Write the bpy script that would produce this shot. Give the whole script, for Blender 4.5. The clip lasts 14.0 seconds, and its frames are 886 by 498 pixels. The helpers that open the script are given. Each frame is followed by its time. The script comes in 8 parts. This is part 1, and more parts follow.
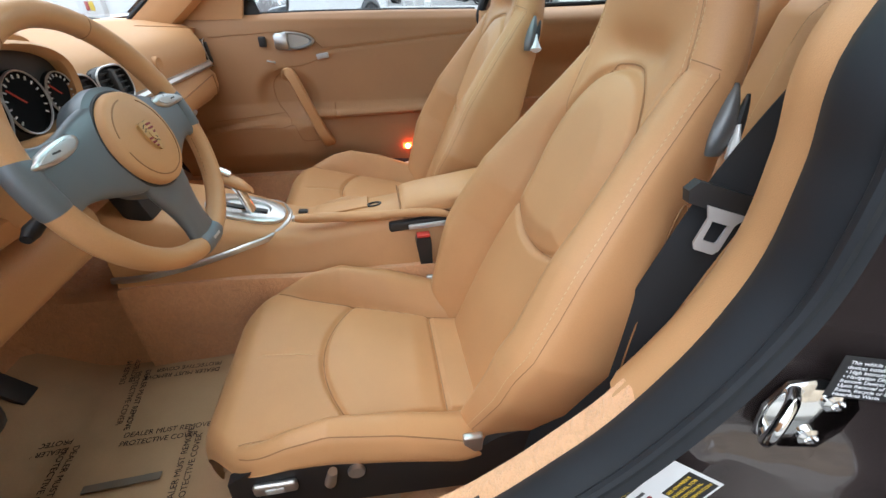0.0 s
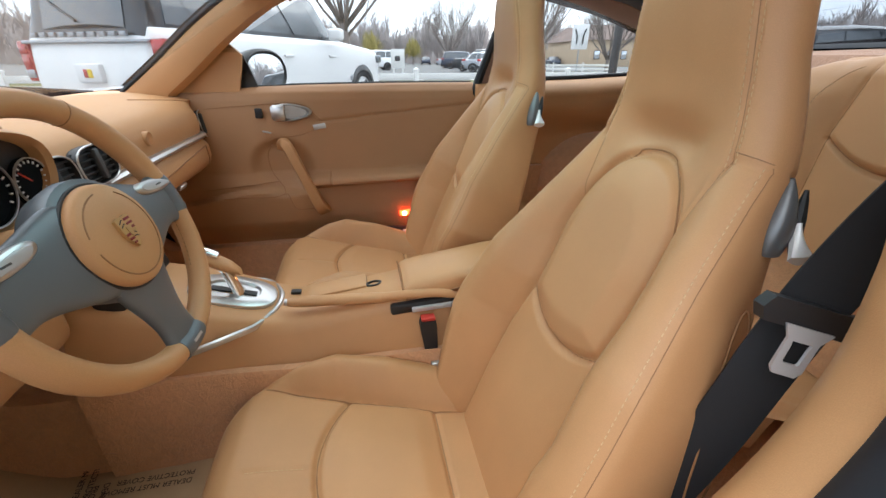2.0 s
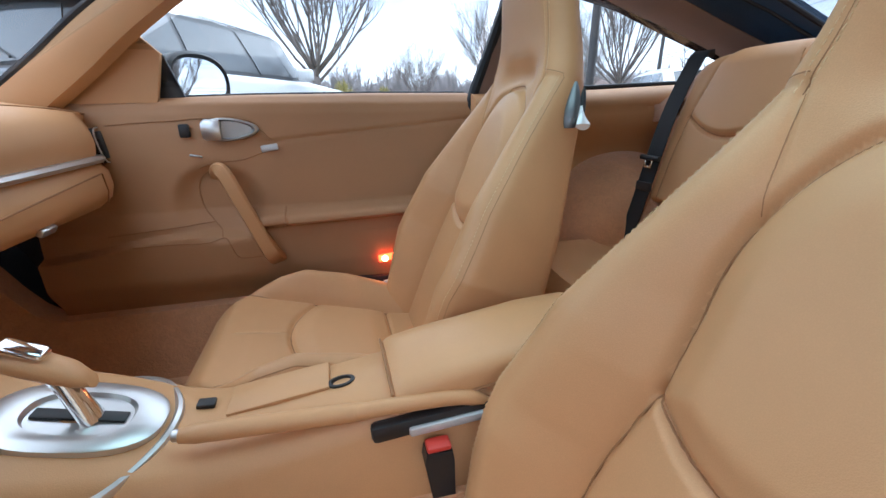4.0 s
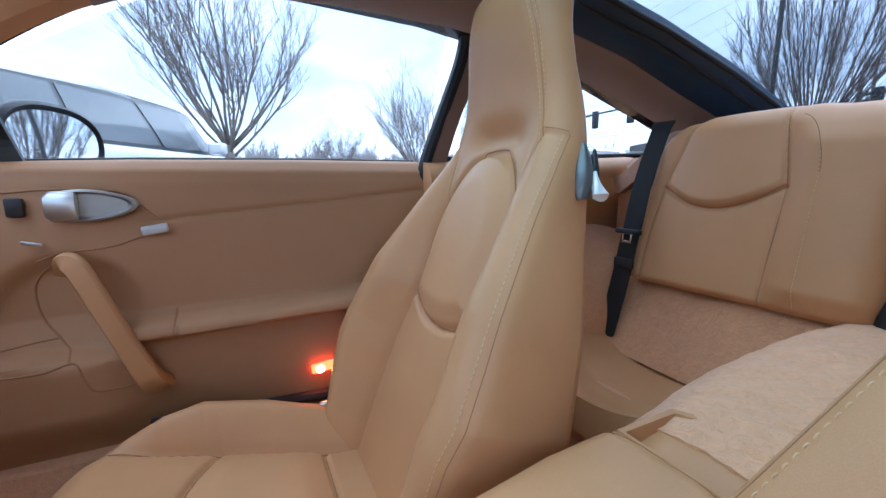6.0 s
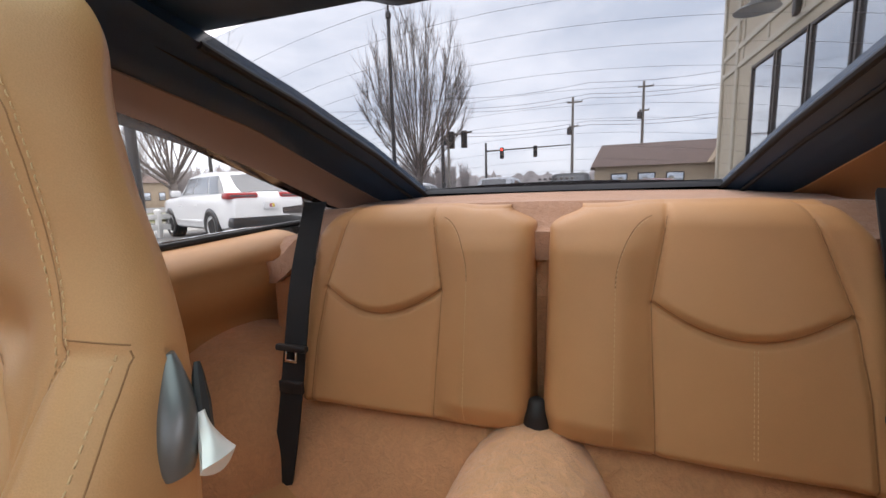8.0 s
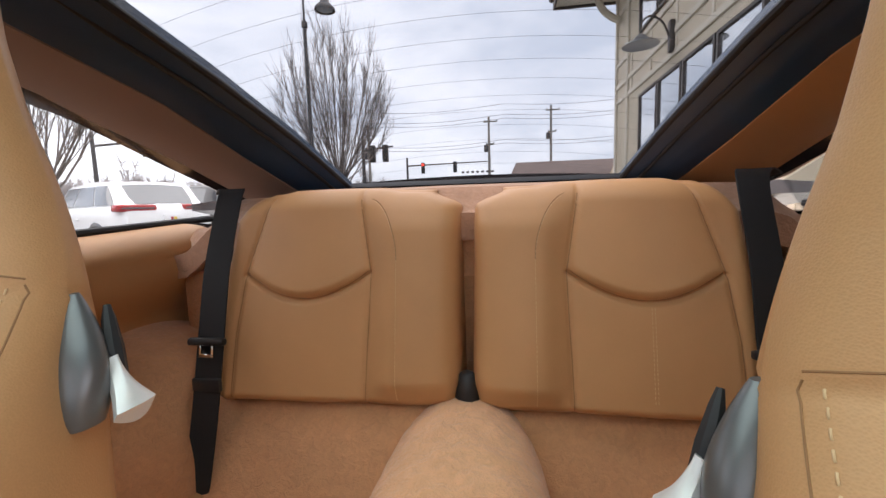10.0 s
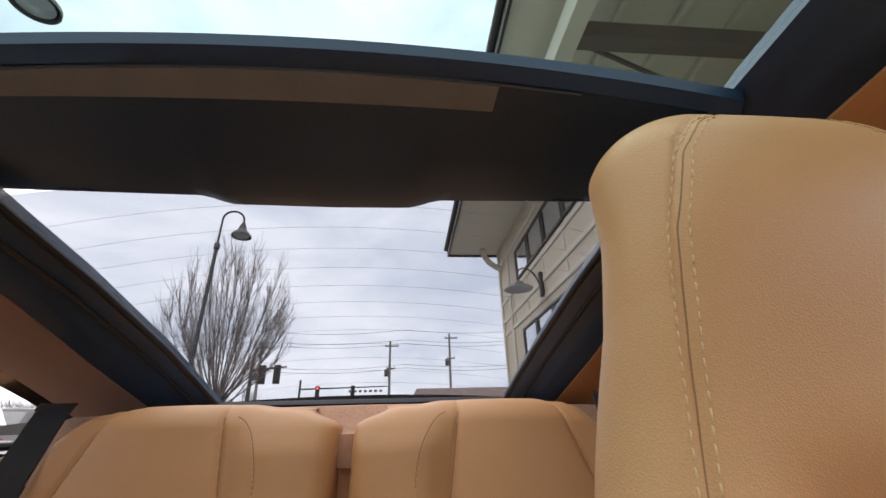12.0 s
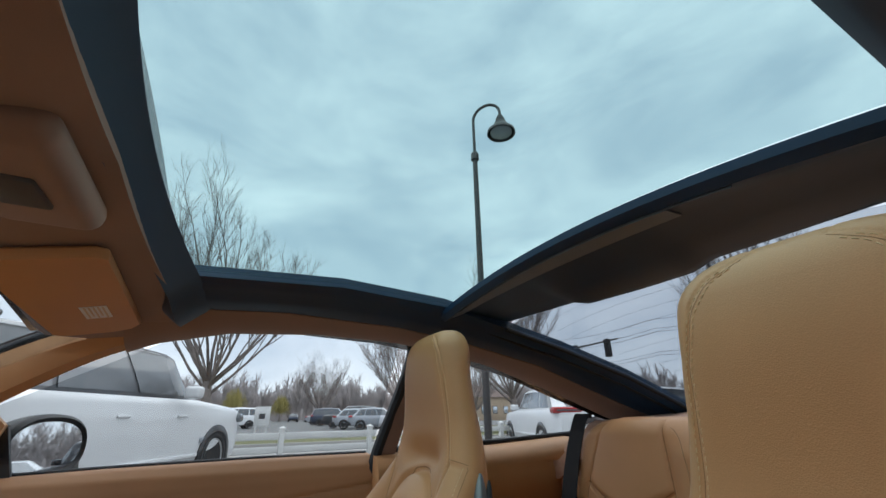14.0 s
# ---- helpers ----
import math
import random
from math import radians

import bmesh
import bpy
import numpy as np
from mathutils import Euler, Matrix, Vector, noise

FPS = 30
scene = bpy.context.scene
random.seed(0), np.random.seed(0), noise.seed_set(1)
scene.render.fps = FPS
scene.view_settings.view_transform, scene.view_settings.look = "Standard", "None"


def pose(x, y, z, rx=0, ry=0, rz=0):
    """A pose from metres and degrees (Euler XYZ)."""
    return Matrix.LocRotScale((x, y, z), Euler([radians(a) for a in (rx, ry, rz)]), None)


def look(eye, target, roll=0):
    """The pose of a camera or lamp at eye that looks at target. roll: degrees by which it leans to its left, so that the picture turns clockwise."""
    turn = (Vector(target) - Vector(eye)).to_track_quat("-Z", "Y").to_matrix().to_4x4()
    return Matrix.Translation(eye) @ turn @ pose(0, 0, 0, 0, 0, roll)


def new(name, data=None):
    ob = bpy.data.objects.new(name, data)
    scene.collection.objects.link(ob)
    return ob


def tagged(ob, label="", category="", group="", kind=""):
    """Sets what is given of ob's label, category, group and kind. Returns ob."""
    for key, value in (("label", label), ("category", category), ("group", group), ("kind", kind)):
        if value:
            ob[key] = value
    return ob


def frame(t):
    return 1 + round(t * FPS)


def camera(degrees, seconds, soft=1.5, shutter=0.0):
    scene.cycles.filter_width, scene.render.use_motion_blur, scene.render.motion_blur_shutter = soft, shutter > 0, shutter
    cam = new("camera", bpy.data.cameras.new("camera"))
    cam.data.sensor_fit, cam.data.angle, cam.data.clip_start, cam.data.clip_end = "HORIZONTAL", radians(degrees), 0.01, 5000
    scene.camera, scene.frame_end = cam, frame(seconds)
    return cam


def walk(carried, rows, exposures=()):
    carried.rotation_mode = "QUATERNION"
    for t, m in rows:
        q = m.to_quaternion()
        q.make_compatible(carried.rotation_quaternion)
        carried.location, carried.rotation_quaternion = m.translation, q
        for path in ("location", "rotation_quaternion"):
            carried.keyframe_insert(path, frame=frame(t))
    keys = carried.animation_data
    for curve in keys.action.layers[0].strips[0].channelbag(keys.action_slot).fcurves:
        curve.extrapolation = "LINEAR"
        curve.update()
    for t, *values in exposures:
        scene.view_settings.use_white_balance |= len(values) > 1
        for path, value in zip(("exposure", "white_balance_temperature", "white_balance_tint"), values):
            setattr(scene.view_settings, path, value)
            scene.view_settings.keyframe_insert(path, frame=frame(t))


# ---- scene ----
cam = camera(94.9, 14.0, shutter=0.0)
PATH = [
    (0, (-0.908, 0.106, 0.924), (0.758, -0.17, -0.147), -0.2),
    (0.5, (-0.907, 0.109, 0.923), (0.759, -0.172, -0.148), -0.1),
    (1, (-0.9, 0.114, 0.923), (0.767, -0.166, -0.147), -0.1),
    (1.5, (-0.857, 0.115, 0.937), (0.822, -0.175, -0.11), -0.0),
    (2, (-0.812, 0.128, 0.945), (0.966, -0.227, 0.1), 0.1),
    (2.5, (-0.776, 0.145, 0.933), (1.043, -0.22, 0.186), -0.1),
    (2.6, (-0.766, 0.147, 0.929), (1.059, -0.218, 0.195), -0.0),
    (2.7, (-0.762, 0.15, 0.929), (1.067, -0.219, 0.208), -0.1),
    (4.8, (-0.28, 0.09, 0.788), (1.502, -0.621, 0.225), -0.6),
    (5, (-0.257, 0.094, 0.789), (1.503, -0.702, 0.271), -0.5),
    (5.6, (-0.226, 0.109, 0.808), (1.54, -0.752, 0.434), -0.7),
    (6, (-0.227, 0.111, 0.821), (1.545, -0.755, 0.492), -0.4),
    (6.5, (-0.18, 0.062, 0.863), (1.512, -0.962, 0.567), -0.9),
    (7, (-0.098, -0.046, 0.928), (1.168, -1.571, 0.659), -1.2),
    (7.6, (-0.073, -0.105, 0.971), (0.733, -1.915, 0.697), -1.4),
    (8.2, (-0.074, -0.122, 0.978), (0.539, -2.006, 0.702), -1.8),
    (8.7, (-0.072, -0.117, 0.98), (0.365, -2.049, 0.703), -1.8),
    (11, (-0.067, -0.093, 0.88), (0.058, -2.089, 0.926), -1.8),
    (11.5, (-0.081, -0.099, 0.896), (-0.254, -2.0, 1.493), -1.5),
    (12, (-0.097, -0.078, 0.903), (-0.274, -1.892, 1.726), -1.7),
    (12.6, (-0.140, -0.034, 0.916), (0.102, -1.824, 1.776), -1.6),
    (13, (-0.229, 0.033, 0.947), (0.455, -1.687, 1.704), -1.5),
    (13.3, (-0.326, 0.080, 0.965), (0.696, -1.464, 1.722), -1.2),
    (13.6, (-0.409, 0.108, 0.966), (0.937, -1.160, 1.726), -0.8),
    (14, (-0.474, 0.116, 0.967), (1.159, -0.757, 1.721), -0.7),
]
walk(cam, [(t, look(eye, target, roll)) for t, eye, target, roll in PATH],
     exposures=[(0, 1.26, 6000, 7), (2.7, .98, 6250, 9), (4.8, 1.08, 5000, 9), (5.6, .98, 4900, 9), (6.3, .92, 5200, 10), (7.1, .66, 6600, 15), (8.7, 1.0, 6900, 20), (11, .90, 6950, 19), (12.5, .56, 6900, 18), (13.3, .09, 6250, 10), (14, .10, 6150, 9)])
# ---- world and light: an overcast afternoon ----
world = bpy.data.worlds.new("overcast_sky")
scene.world = world
world.use_nodes = True


def build_sky():
    nt = world.node_tree
    nd, lk = nt.nodes, nt.links
    bg = nd["Background"]
    sky = nd.new("ShaderNodeTexSky")
    sky.sky_type = "NISHITA"
    sky.sun_disc = False
    sky.sun_elevation, sky.sun_rotation = radians(80), radians(112)
    co = nd.new("ShaderNodeTexCoord")
    mp = nd.new("ShaderNodeMapping")
    mp.inputs["Scale"].default_value = (1, 1, 2.4)
    n1 = nd.new("ShaderNodeTexNoise")
    n1.inputs["Scale"].default_value, n1.inputs["Detail"].default_value = 2.6, 7
    n1.inputs["Roughness"].default_value, n1.inputs["Distortion"].default_value = .55, .35
    ramp = nd.new("ShaderNodeValToRGB")
    ramp.color_ramp.elements[0].position, ramp.color_ramp.elements[0].color = .34, (5.6, 6.2, 7.0, 1)
    ramp.color_ramp.elements[1].position, ramp.color_ramp.elements[1].color = .68, (9.6, 9.8, 10.0, 1)
    mix = nd.new("ShaderNodeMix")
    mix.data_type = "RGBA"
    mix.inputs["Factor"].default_value = .9
    lk.new(co.outputs["Generated"], mp.inputs["Vector"])
    lk.new(mp.outputs["Vector"], n1.inputs["Vector"])
    lk.new(n1.outputs["Fac"], ramp.inputs["Fac"])
    lk.new(sky.outputs["Color"], mix.inputs["A"])
    lk.new(ramp.outputs["Color"], mix.inputs["B"])
    lk.new(mix.outputs["Result"], bg.inputs["Color"])
    bg.inputs["Strength"].default_value = .165


build_sky()
sun_data = bpy.data.lights.new("sun", "SUN")
sun_data.energy, sun_data.angle, sun_data.color = 2.5, radians(120), (1, .95, .87)
sun_ob = new("sun", sun_data)
sun_ob.matrix_world = look((0, 0, 0), (-.16, .06, -.98))


# ---- materials ----
def principled(name):
    m = bpy.data.materials.new(name)
    m.use_nodes = True
    return m, m.node_tree.nodes, m.node_tree.links, m.node_tree.nodes["Principled BSDF"]


def surface(name, col, rough=.5, metal=0.0, vary=.12, big=5.0, fine=300.0, bump=.15, depth=.001, coat=0.0, wear=.1, cells=False, sheen=0.0, spec=.5, per_object=0.0):
    """A surface with broad patches, fine grain, uneven gloss and relief; scales are per metre."""
    m, nd, lk, b = principled(name)
    co = nd.new("ShaderNodeTexCoord")
    n1 = nd.new("ShaderNodeTexNoise")
    n1.inputs["Scale"].default_value, n1.inputs["Detail"].default_value = big, 4
    n2 = nd.new("ShaderNodeTexVoronoi" if cells else "ShaderNodeTexNoise")
    n2.inputs["Scale"].default_value = fine
    lk.new(co.outputs["Object"], n1.inputs["Vector"])
    lk.new(co.outputs["Object"], n2.inputs["Vector"])
    fine_out = n2.outputs["Distance"] if cells else n2.outputs["Fac"]
    add = nd.new("ShaderNodeMath")
    add.operation = "MULTIPLY_ADD"
    add.inputs[1].default_value, add.inputs[2].default_value = .3, 0
    lk.new(fine_out, add.inputs[0])
    sm = nd.new("ShaderNodeMath")
    sm.operation = "ADD"
    lk.new(n1.outputs["Fac"], sm.inputs[0])
    lk.new(add.outputs[0], sm.inputs[1])
    rp = nd.new("ShaderNodeMapRange")
    rp.inputs["From Min"].default_value, rp.inputs["From Max"].default_value = .35, .95
    rp.inputs["To Min"].default_value, rp.inputs["To Max"].default_value = 1 - vary, 1 + vary
    lk.new(sm.outputs[0], rp.inputs["Value"])
    hsv = nd.new("ShaderNodeHueSaturation")
    hsv.inputs["Color"].default_value = (*col, 1)
    last = rp.outputs["Result"]
    if per_object:
        oi = nd.new("ShaderNodeObjectInfo")
        mr = nd.new("ShaderNodeMapRange")
        mr.inputs["To Min"].default_value, mr.inputs["To Max"].default_value = 1 - per_object, 1 + per_object
        lk.new(oi.outputs["Random"], mr.inputs["Value"])
        mu = nd.new("ShaderNodeMath")
        mu.operation = "MULTIPLY"
        lk.new(last, mu.inputs[0])
        lk.new(mr.outputs["Result"], mu.inputs[1])
        last = mu.outputs[0]
    lk.new(last, hsv.inputs["Value"])
    lk.new(hsv.outputs["Color"], b.inputs["Base Color"])
    rr = nd.new("ShaderNodeMapRange")
    rr.inputs["To Min"].default_value, rr.inputs["To Max"].default_value = max(.02, rough - wear), min(1, rough + wear)
    lk.new(n1.outputs["Fac"], rr.inputs["Value"])
    lk.new(rr.outputs["Result"], b.inputs["Roughness"])
    b.inputs["Metallic"].default_value = metal
    b.inputs["Coat Weight"].default_value = coat
    b.inputs["Coat Roughness"].default_value = .06
    b.inputs["Specular IOR Level"].default_value = spec
    if sheen:
        b.inputs["Sheen Weight"].default_value = sheen
        b.inputs["Sheen Roughness"].default_value = .6
    if bump:
        bp = nd.new("ShaderNodeBump")
        bp.inputs["Strength"].default_value, bp.inputs["Distance"].default_value = bump, depth
        lk.new(sm.outputs[0] if not cells else fine_out, bp.inputs["Height"])
        lk.new(bp.outputs["Normal"], b.inputs["Normal"])
    return m


def plush(name, col, depth):
    """Brushed pile: tufts, trodden patches and a soft sheen."""
    m, nd, lk, b = principled(name)
    co = nd.new("ShaderNodeTexCoord")
    tuft, patch, fibre = [nd.new("ShaderNodeTexNoise") for _ in range(3)]
    for n, sc, de, di in ((tuft, 75, 5, 1.2), (patch, 9, 4, .8), (fibre, 420, 2, 0)):
        n.inputs["Scale"].default_value, n.inputs["Detail"].default_value, n.inputs["Distortion"].default_value = sc, de, di
        lk.new(co.outputs["Object"], n.inputs["Vector"])
    total = tuft.outputs["Fac"]
    for other, k in ((patch, .8), (fibre, .45)):
        ma = nd.new("ShaderNodeMath")
        ma.operation = "MULTIPLY_ADD"
        ma.inputs[1].default_value = k
        lk.new(other.outputs["Fac"], ma.inputs[0])
        lk.new(total, ma.inputs[2])
        total = ma.outputs[0]
    rp = nd.new("ShaderNodeMapRange")
    rp.inputs["From Min"].default_value, rp.inputs["From Max"].default_value = .72, 1.5
    rp.inputs["To Min"].default_value, rp.inputs["To Max"].default_value = .84, 1.11
    lk.new(total, rp.inputs["Value"])
    hsv = nd.new("ShaderNodeHueSaturation")
    hsv.inputs["Color"].default_value = (*col, 1)
    lk.new(rp.outputs["Result"], hsv.inputs["Value"])
    lk.new(hsv.outputs["Color"], b.inputs["Base Color"])
    b.inputs["Roughness"].default_value = .97
    b.inputs["Specular IOR Level"].default_value = .15
    b.inputs["Sheen Weight"].default_value, b.inputs["Sheen Roughness"].default_value = .3, .6
    bp = nd.new("ShaderNodeBump")
    bp.inputs["Strength"].default_value, bp.inputs["Distance"].default_value = .9, depth
    lk.new(total, bp.inputs["Height"])
    lk.new(bp.outputs["Normal"], b.inputs["Normal"])
    return m


def clear_glass(name, tint, gloss=1.0):
    """A thin pane: it lets light through with a tint and mirrors a little at a slant."""
    m, nd, lk, b = principled(name)
    nd.remove(b)
    tr = nd.new("ShaderNodeBsdfTransparent")
    tr.inputs["Color"].default_value = (*tint, 1)
    gl = nd.new("ShaderNodeBsdfGlossy")
    gl.inputs["Roughness"].default_value = .02
    fr = nd.new("ShaderNodeLayerWeight")
    pw = nd.new("ShaderNodeMath")
    pw.operation = "POWER"
    pw.inputs[1].default_value = 4.5
    lk.new(fr.outputs["Facing"], pw.inputs[0])
    fl = nd.new("ShaderNodeMath")
    fl.operation = "MULTIPLY_ADD"
    fl.inputs[1].default_value, fl.inputs[2].default_value = .5, .012
    lk.new(pw.outputs[0], fl.inputs[0])
    ml = nd.new("ShaderNodeMath")
    ml.operation = "MULTIPLY"
    ml.inputs[1].default_value = gloss
    mx = nd.new("ShaderNodeMixShader")
    lk.new(fl.outputs[0], ml.inputs[0])
    lk.new(ml.outputs[0], mx.inputs[0])
    lk.new(tr.outputs[0], mx.inputs[1])
    lk.new(gl.outputs[0], mx.inputs[2])
    lk.new(mx.outputs[0], nd["Material Output"].inputs["Surface"])
    return m


def glowing(name, col, power):
    m, nd, lk, b = principled(name)
    b.inputs["Base Color"].default_value = (*col, 1)
    b.inputs["Emission Color"].default_value = (*col, 1)
    b.inputs["Emission Strength"].default_value = power
    return m


TAN = (.565, .303, .137)
leather = surface("tan_leather", TAN, .43, vary=.09, big=7, fine=850, bump=.22, depth=.0006, cells=True, wear=.07, spec=.4)
leather_soft = surface("tan_leather_inlay", (.59, .320, .147), .46, vary=.06, big=9, fine=950, bump=.16, depth=.0005, cells=True, wear=.06, spec=.4)
leather_dash = surface("tan_dashboard_leather", (.535, .290, .130), .55, vary=.07, big=5, fine=700, bump=.25, depth=.0007, cells=True, spec=.4)
# door vinyl, its base colour darkened for the shade on the panel
vinyl = surface("shade_toned_door_vinyl", (.40, .215, .105), .55, vary=.08, big=5, fine=700, bump=.25, depth=.0007, cells=True, spec=.4)
thread = surface("cream_thread", (.70, .48, .27), .8, fine=2500, bump=.3, depth=.0003)
# darkened leather for thin tubes that paint shade into seams and gaps
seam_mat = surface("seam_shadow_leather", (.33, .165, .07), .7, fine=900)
carpet = plush("tan_carpet", (.66, .345, .175), .003)
fleece = plush("light_tan_carpet", (.80, .455, .25), .0035)
shelf_carpet = plush("pinkish_tan_shelf_carpet", (.50, .29, .19), .003)
headliner = surface("tan_suede_lining", (.25, .152, .112), .95, vary=.08, big=7, fine=900, bump=.3, depth=.0008, sheen=.2)
roof_black = surface("blue_black_roof_frame", (.012, .042, .095), .42, vary=.25, big=4, fine=600, bump=.12, depth=.0005, wear=.15)
plastic = surface("black_plastic", (.018, .018, .02), .5, vary=.2, big=8, fine=900, bump=.2, depth=.0004)
rubber = surface("black_rubber_seal", (.010, .013, .018), .62, vary=.2, big=12, fine=400, bump=.15, depth=.0006)
webbing = surface("black_belt_webbing", (.014, .015, .018), .8, vary=.2, big=15, fine=1400, bump=.6, depth=.0006)
silver = surface("satin_silver", (.62, .62, .62), .32, metal=.9, vary=.05, big=15, fine=900, bump=.03, depth=.0002)
silver_paint = surface("silver_grey_plastic", (.55, .56, .58), .38, metal=.35, vary=.05, big=15, fine=900, bump=.05, depth=.0002)
chrome = surface("polished_chrome", (.8, .8, .8), .1, metal=1.0, vary=.04, big=20, fine=600, bump=0, wear=.04)
satin_alu = surface("satin_aluminium_cup", (.46, .46, .45), .4, metal=.85, vary=.05, big=15, fine=900, bump=.03, depth=.0002)
grip_silver = surface("pale_satin_grip", (.80, .80, .79), .3, metal=.25, vary=.04, big=15, fine=900, bump=.03, depth=.0002)
housing_grey = surface("lever_grey_plastic", (.17, .175, .18), .32, metal=.5, vary=.06, big=15, fine=900, bump=.05, depth=.0002)
grey_spoke = surface("blue_grey_spoke_plastic", (.15, .17, .19), .40, metal=.3, vary=.08, big=12, fine=900, bump=.1, depth=.0003)
inlay_grey = surface("grey_mesh_inlay", (.17, .20, .24), .5, vary=.15, big=18, fine=500, bump=.3, depth=.0006)
dark_grey = surface("dark_grey_plastic", (.06, .062, .066), .5, vary=.12, big=10, fine=800, bump=.15, depth=.0004)
paint = surface("dark_brown_car_paint", (.055, .042, .041), .22, metal=.35, vary=.1, big=5, fine=2000, bump=0, coat=1.0, wear=.05)
red_plastic = surface("red_plastic", (.6, .05, .035), .4, vary=.08, big=20, fine=500, bump=.05)
ivory = surface("cream_plastic", (.62, .5, .36), .6, vary=.08, big=10, fine=600)
paper = surface("brown_kraft_paper", (.50, .325, .185), .85, vary=.1, big=9, fine=420, bump=.35, depth=.002, wear=.05)
patch_grey = surface("grey_adhesive_tape", (.20, .165, .13), .8, vary=.15, big=30, fine=500)
ink = surface("dark_brown_ink", (.05, .03, .022), .8, vary=.15, big=40, fine=500, bump=0)
label_white = surface("white_label", (.75, .76, .78), .5, vary=.03, big=20, fine=500, bump=0)
label_black = surface("black_label", (.02, .02, .022), .5, vary=.1, big=20, fine=500, bump=0)
yellow = surface("yellow_print", (.7, .5, .05), .6, vary=.05, fine=500, bump=0)
gold = surface("gold_enamel", (.62, .42, .2), .35, metal=.7, vary=.08, big=60, fine=500, bump=0)
crimson = surface("dark_red_enamel", (.25, .02, .025), .3, vary=.1, big=60, fine=500, bump=0, coat=.6)
dial_black = surface("dull_black_dial", (.010, .011, .013), .9, vary=.1, big=20, fine=500, bump=0, spec=.08)
lamp_red = glowing("lit_red_lens", (1.0, .06, .01), 5)
lamp_warm = glowing("lit_amber_lens", (1.0, .42, .12), 14)
glass_clear = clear_glass("clear_window_glass", (.77, .79, .80))
glass_hatch = clear_glass("tinted_rear_glass", (.57, .595, .62), .6)
glass_roof = clear_glass("green_tinted_roof_glass", (.62, .72, .715), .35)
mirror_mat, _nd, _lk, _b = principled("mirror_silvering")
_b.inputs["Metallic"].default_value, _b.inputs["Roughness"].default_value = 1.0, .02
_b.inputs["Base Color"].default_value = (.8, .82, .84, 1)
# ---- building tools: a shape is (vertices, faces) ----
def part(name, shape, material, parent=None, label="", smooth=True, normals=None):
    """One mesh object, under a thing or part where a parent is given."""
    me = bpy.data.meshes.new(name)
    me.from_pydata([tuple(v) for v in shape[0]], [], [tuple(f) for f in shape[1]])
    me.materials.append(material)
    if smooth:
        me.polygons.foreach_set("use_smooth", [True] * len(me.polygons))
        if normals is None:
            me.set_sharp_from_angle(angle=radians(40))
    me.update()
    if normals is not None:
        me.normals_split_custom_set_from_vertices([tuple(n) for n in normals])
    ob = new(name, me)
    if parent is not None:
        ob.parent = parent
        ob.matrix_parent_inverse = parent.matrix_world.inverted()
    if label:
        tagged(ob, label)
    return ob


def thing(name, label, category, at=(0, 0, 0), group="", kind=""):
    """An Empty at the thing's base, which carries its parts."""
    ob = new(name)
    ob.empty_display_size = .05
    ob.location = at
    bpy.context.view_layer.update()
    ob.matrix_world = Matrix.Translation(at)
    return tagged(ob, label, category, group, kind)


def solo(name, shape, material, label, category, kind="", group="", smooth=True):
    return tagged(part(name, shape, material, None, "", smooth), label, category, group, kind)


def move(shape, m):
    return [m @ Vector(v) for v in shape[0]], shape[1]


def join(*shapes):
    vs, fs = [], []
    for v, f in shapes:
        n = len(vs)
        vs.extend(v)
        fs.extend([tuple(i + n for i in q) for q in f])
    return vs, fs


def from_bm(bm):
    bm.verts.index_update()
    out = [v.co.copy() for v in bm.verts], [[v.index for v in f.verts] for f in bm.faces]
    bm.free()
    return out


def rbox(x0, x1, y0, y1, z0, z1, r=.004, seg=2):
    """A box with rounded edges."""
    bm = bmesh.new()
    bmesh.ops.create_cube(bm, size=1)
    for v in bm.verts:
        v.co = Vector(((x0 + x1) / 2 + v.co.x * (x1 - x0), (y0 + y1) / 2 + v.co.y * (y1 - y0), (z0 + z1) / 2 + v.co.z * (z1 - z0)))
    r = min(r, .49 * min(abs(x1 - x0), abs(y1 - y0), abs(z1 - z0)))
    if r > 0:
        bmesh.ops.bevel(bm, geom=bm.edges[:], offset=r, segments=seg, profile=.5, affect="EDGES")
    return from_bm(bm)


def grid(P, closed=False):
    """Faces over an array of rows of points; closed: each row is a ring."""
    n, m = P.shape[:2]
    fs = []
    for i in range(n - 1):
        for j in range(m if closed else m - 1):
            k = (j + 1) % m
            fs.append((i * m + j, i * m + k, (i + 1) * m + k, (i + 1) * m + j))
    return [tuple(p) for p in P.reshape(-1, 3)], fs


def loft(rings, caps=True):
    P = np.array(rings, float)
    v, f = grid(P, True)
    m = P.shape[1]
    if caps:
        f = f + [tuple(range(m - 1, -1, -1)), tuple((P.shape[0] - 1) * m + j for j in range(m))]
    return v, f


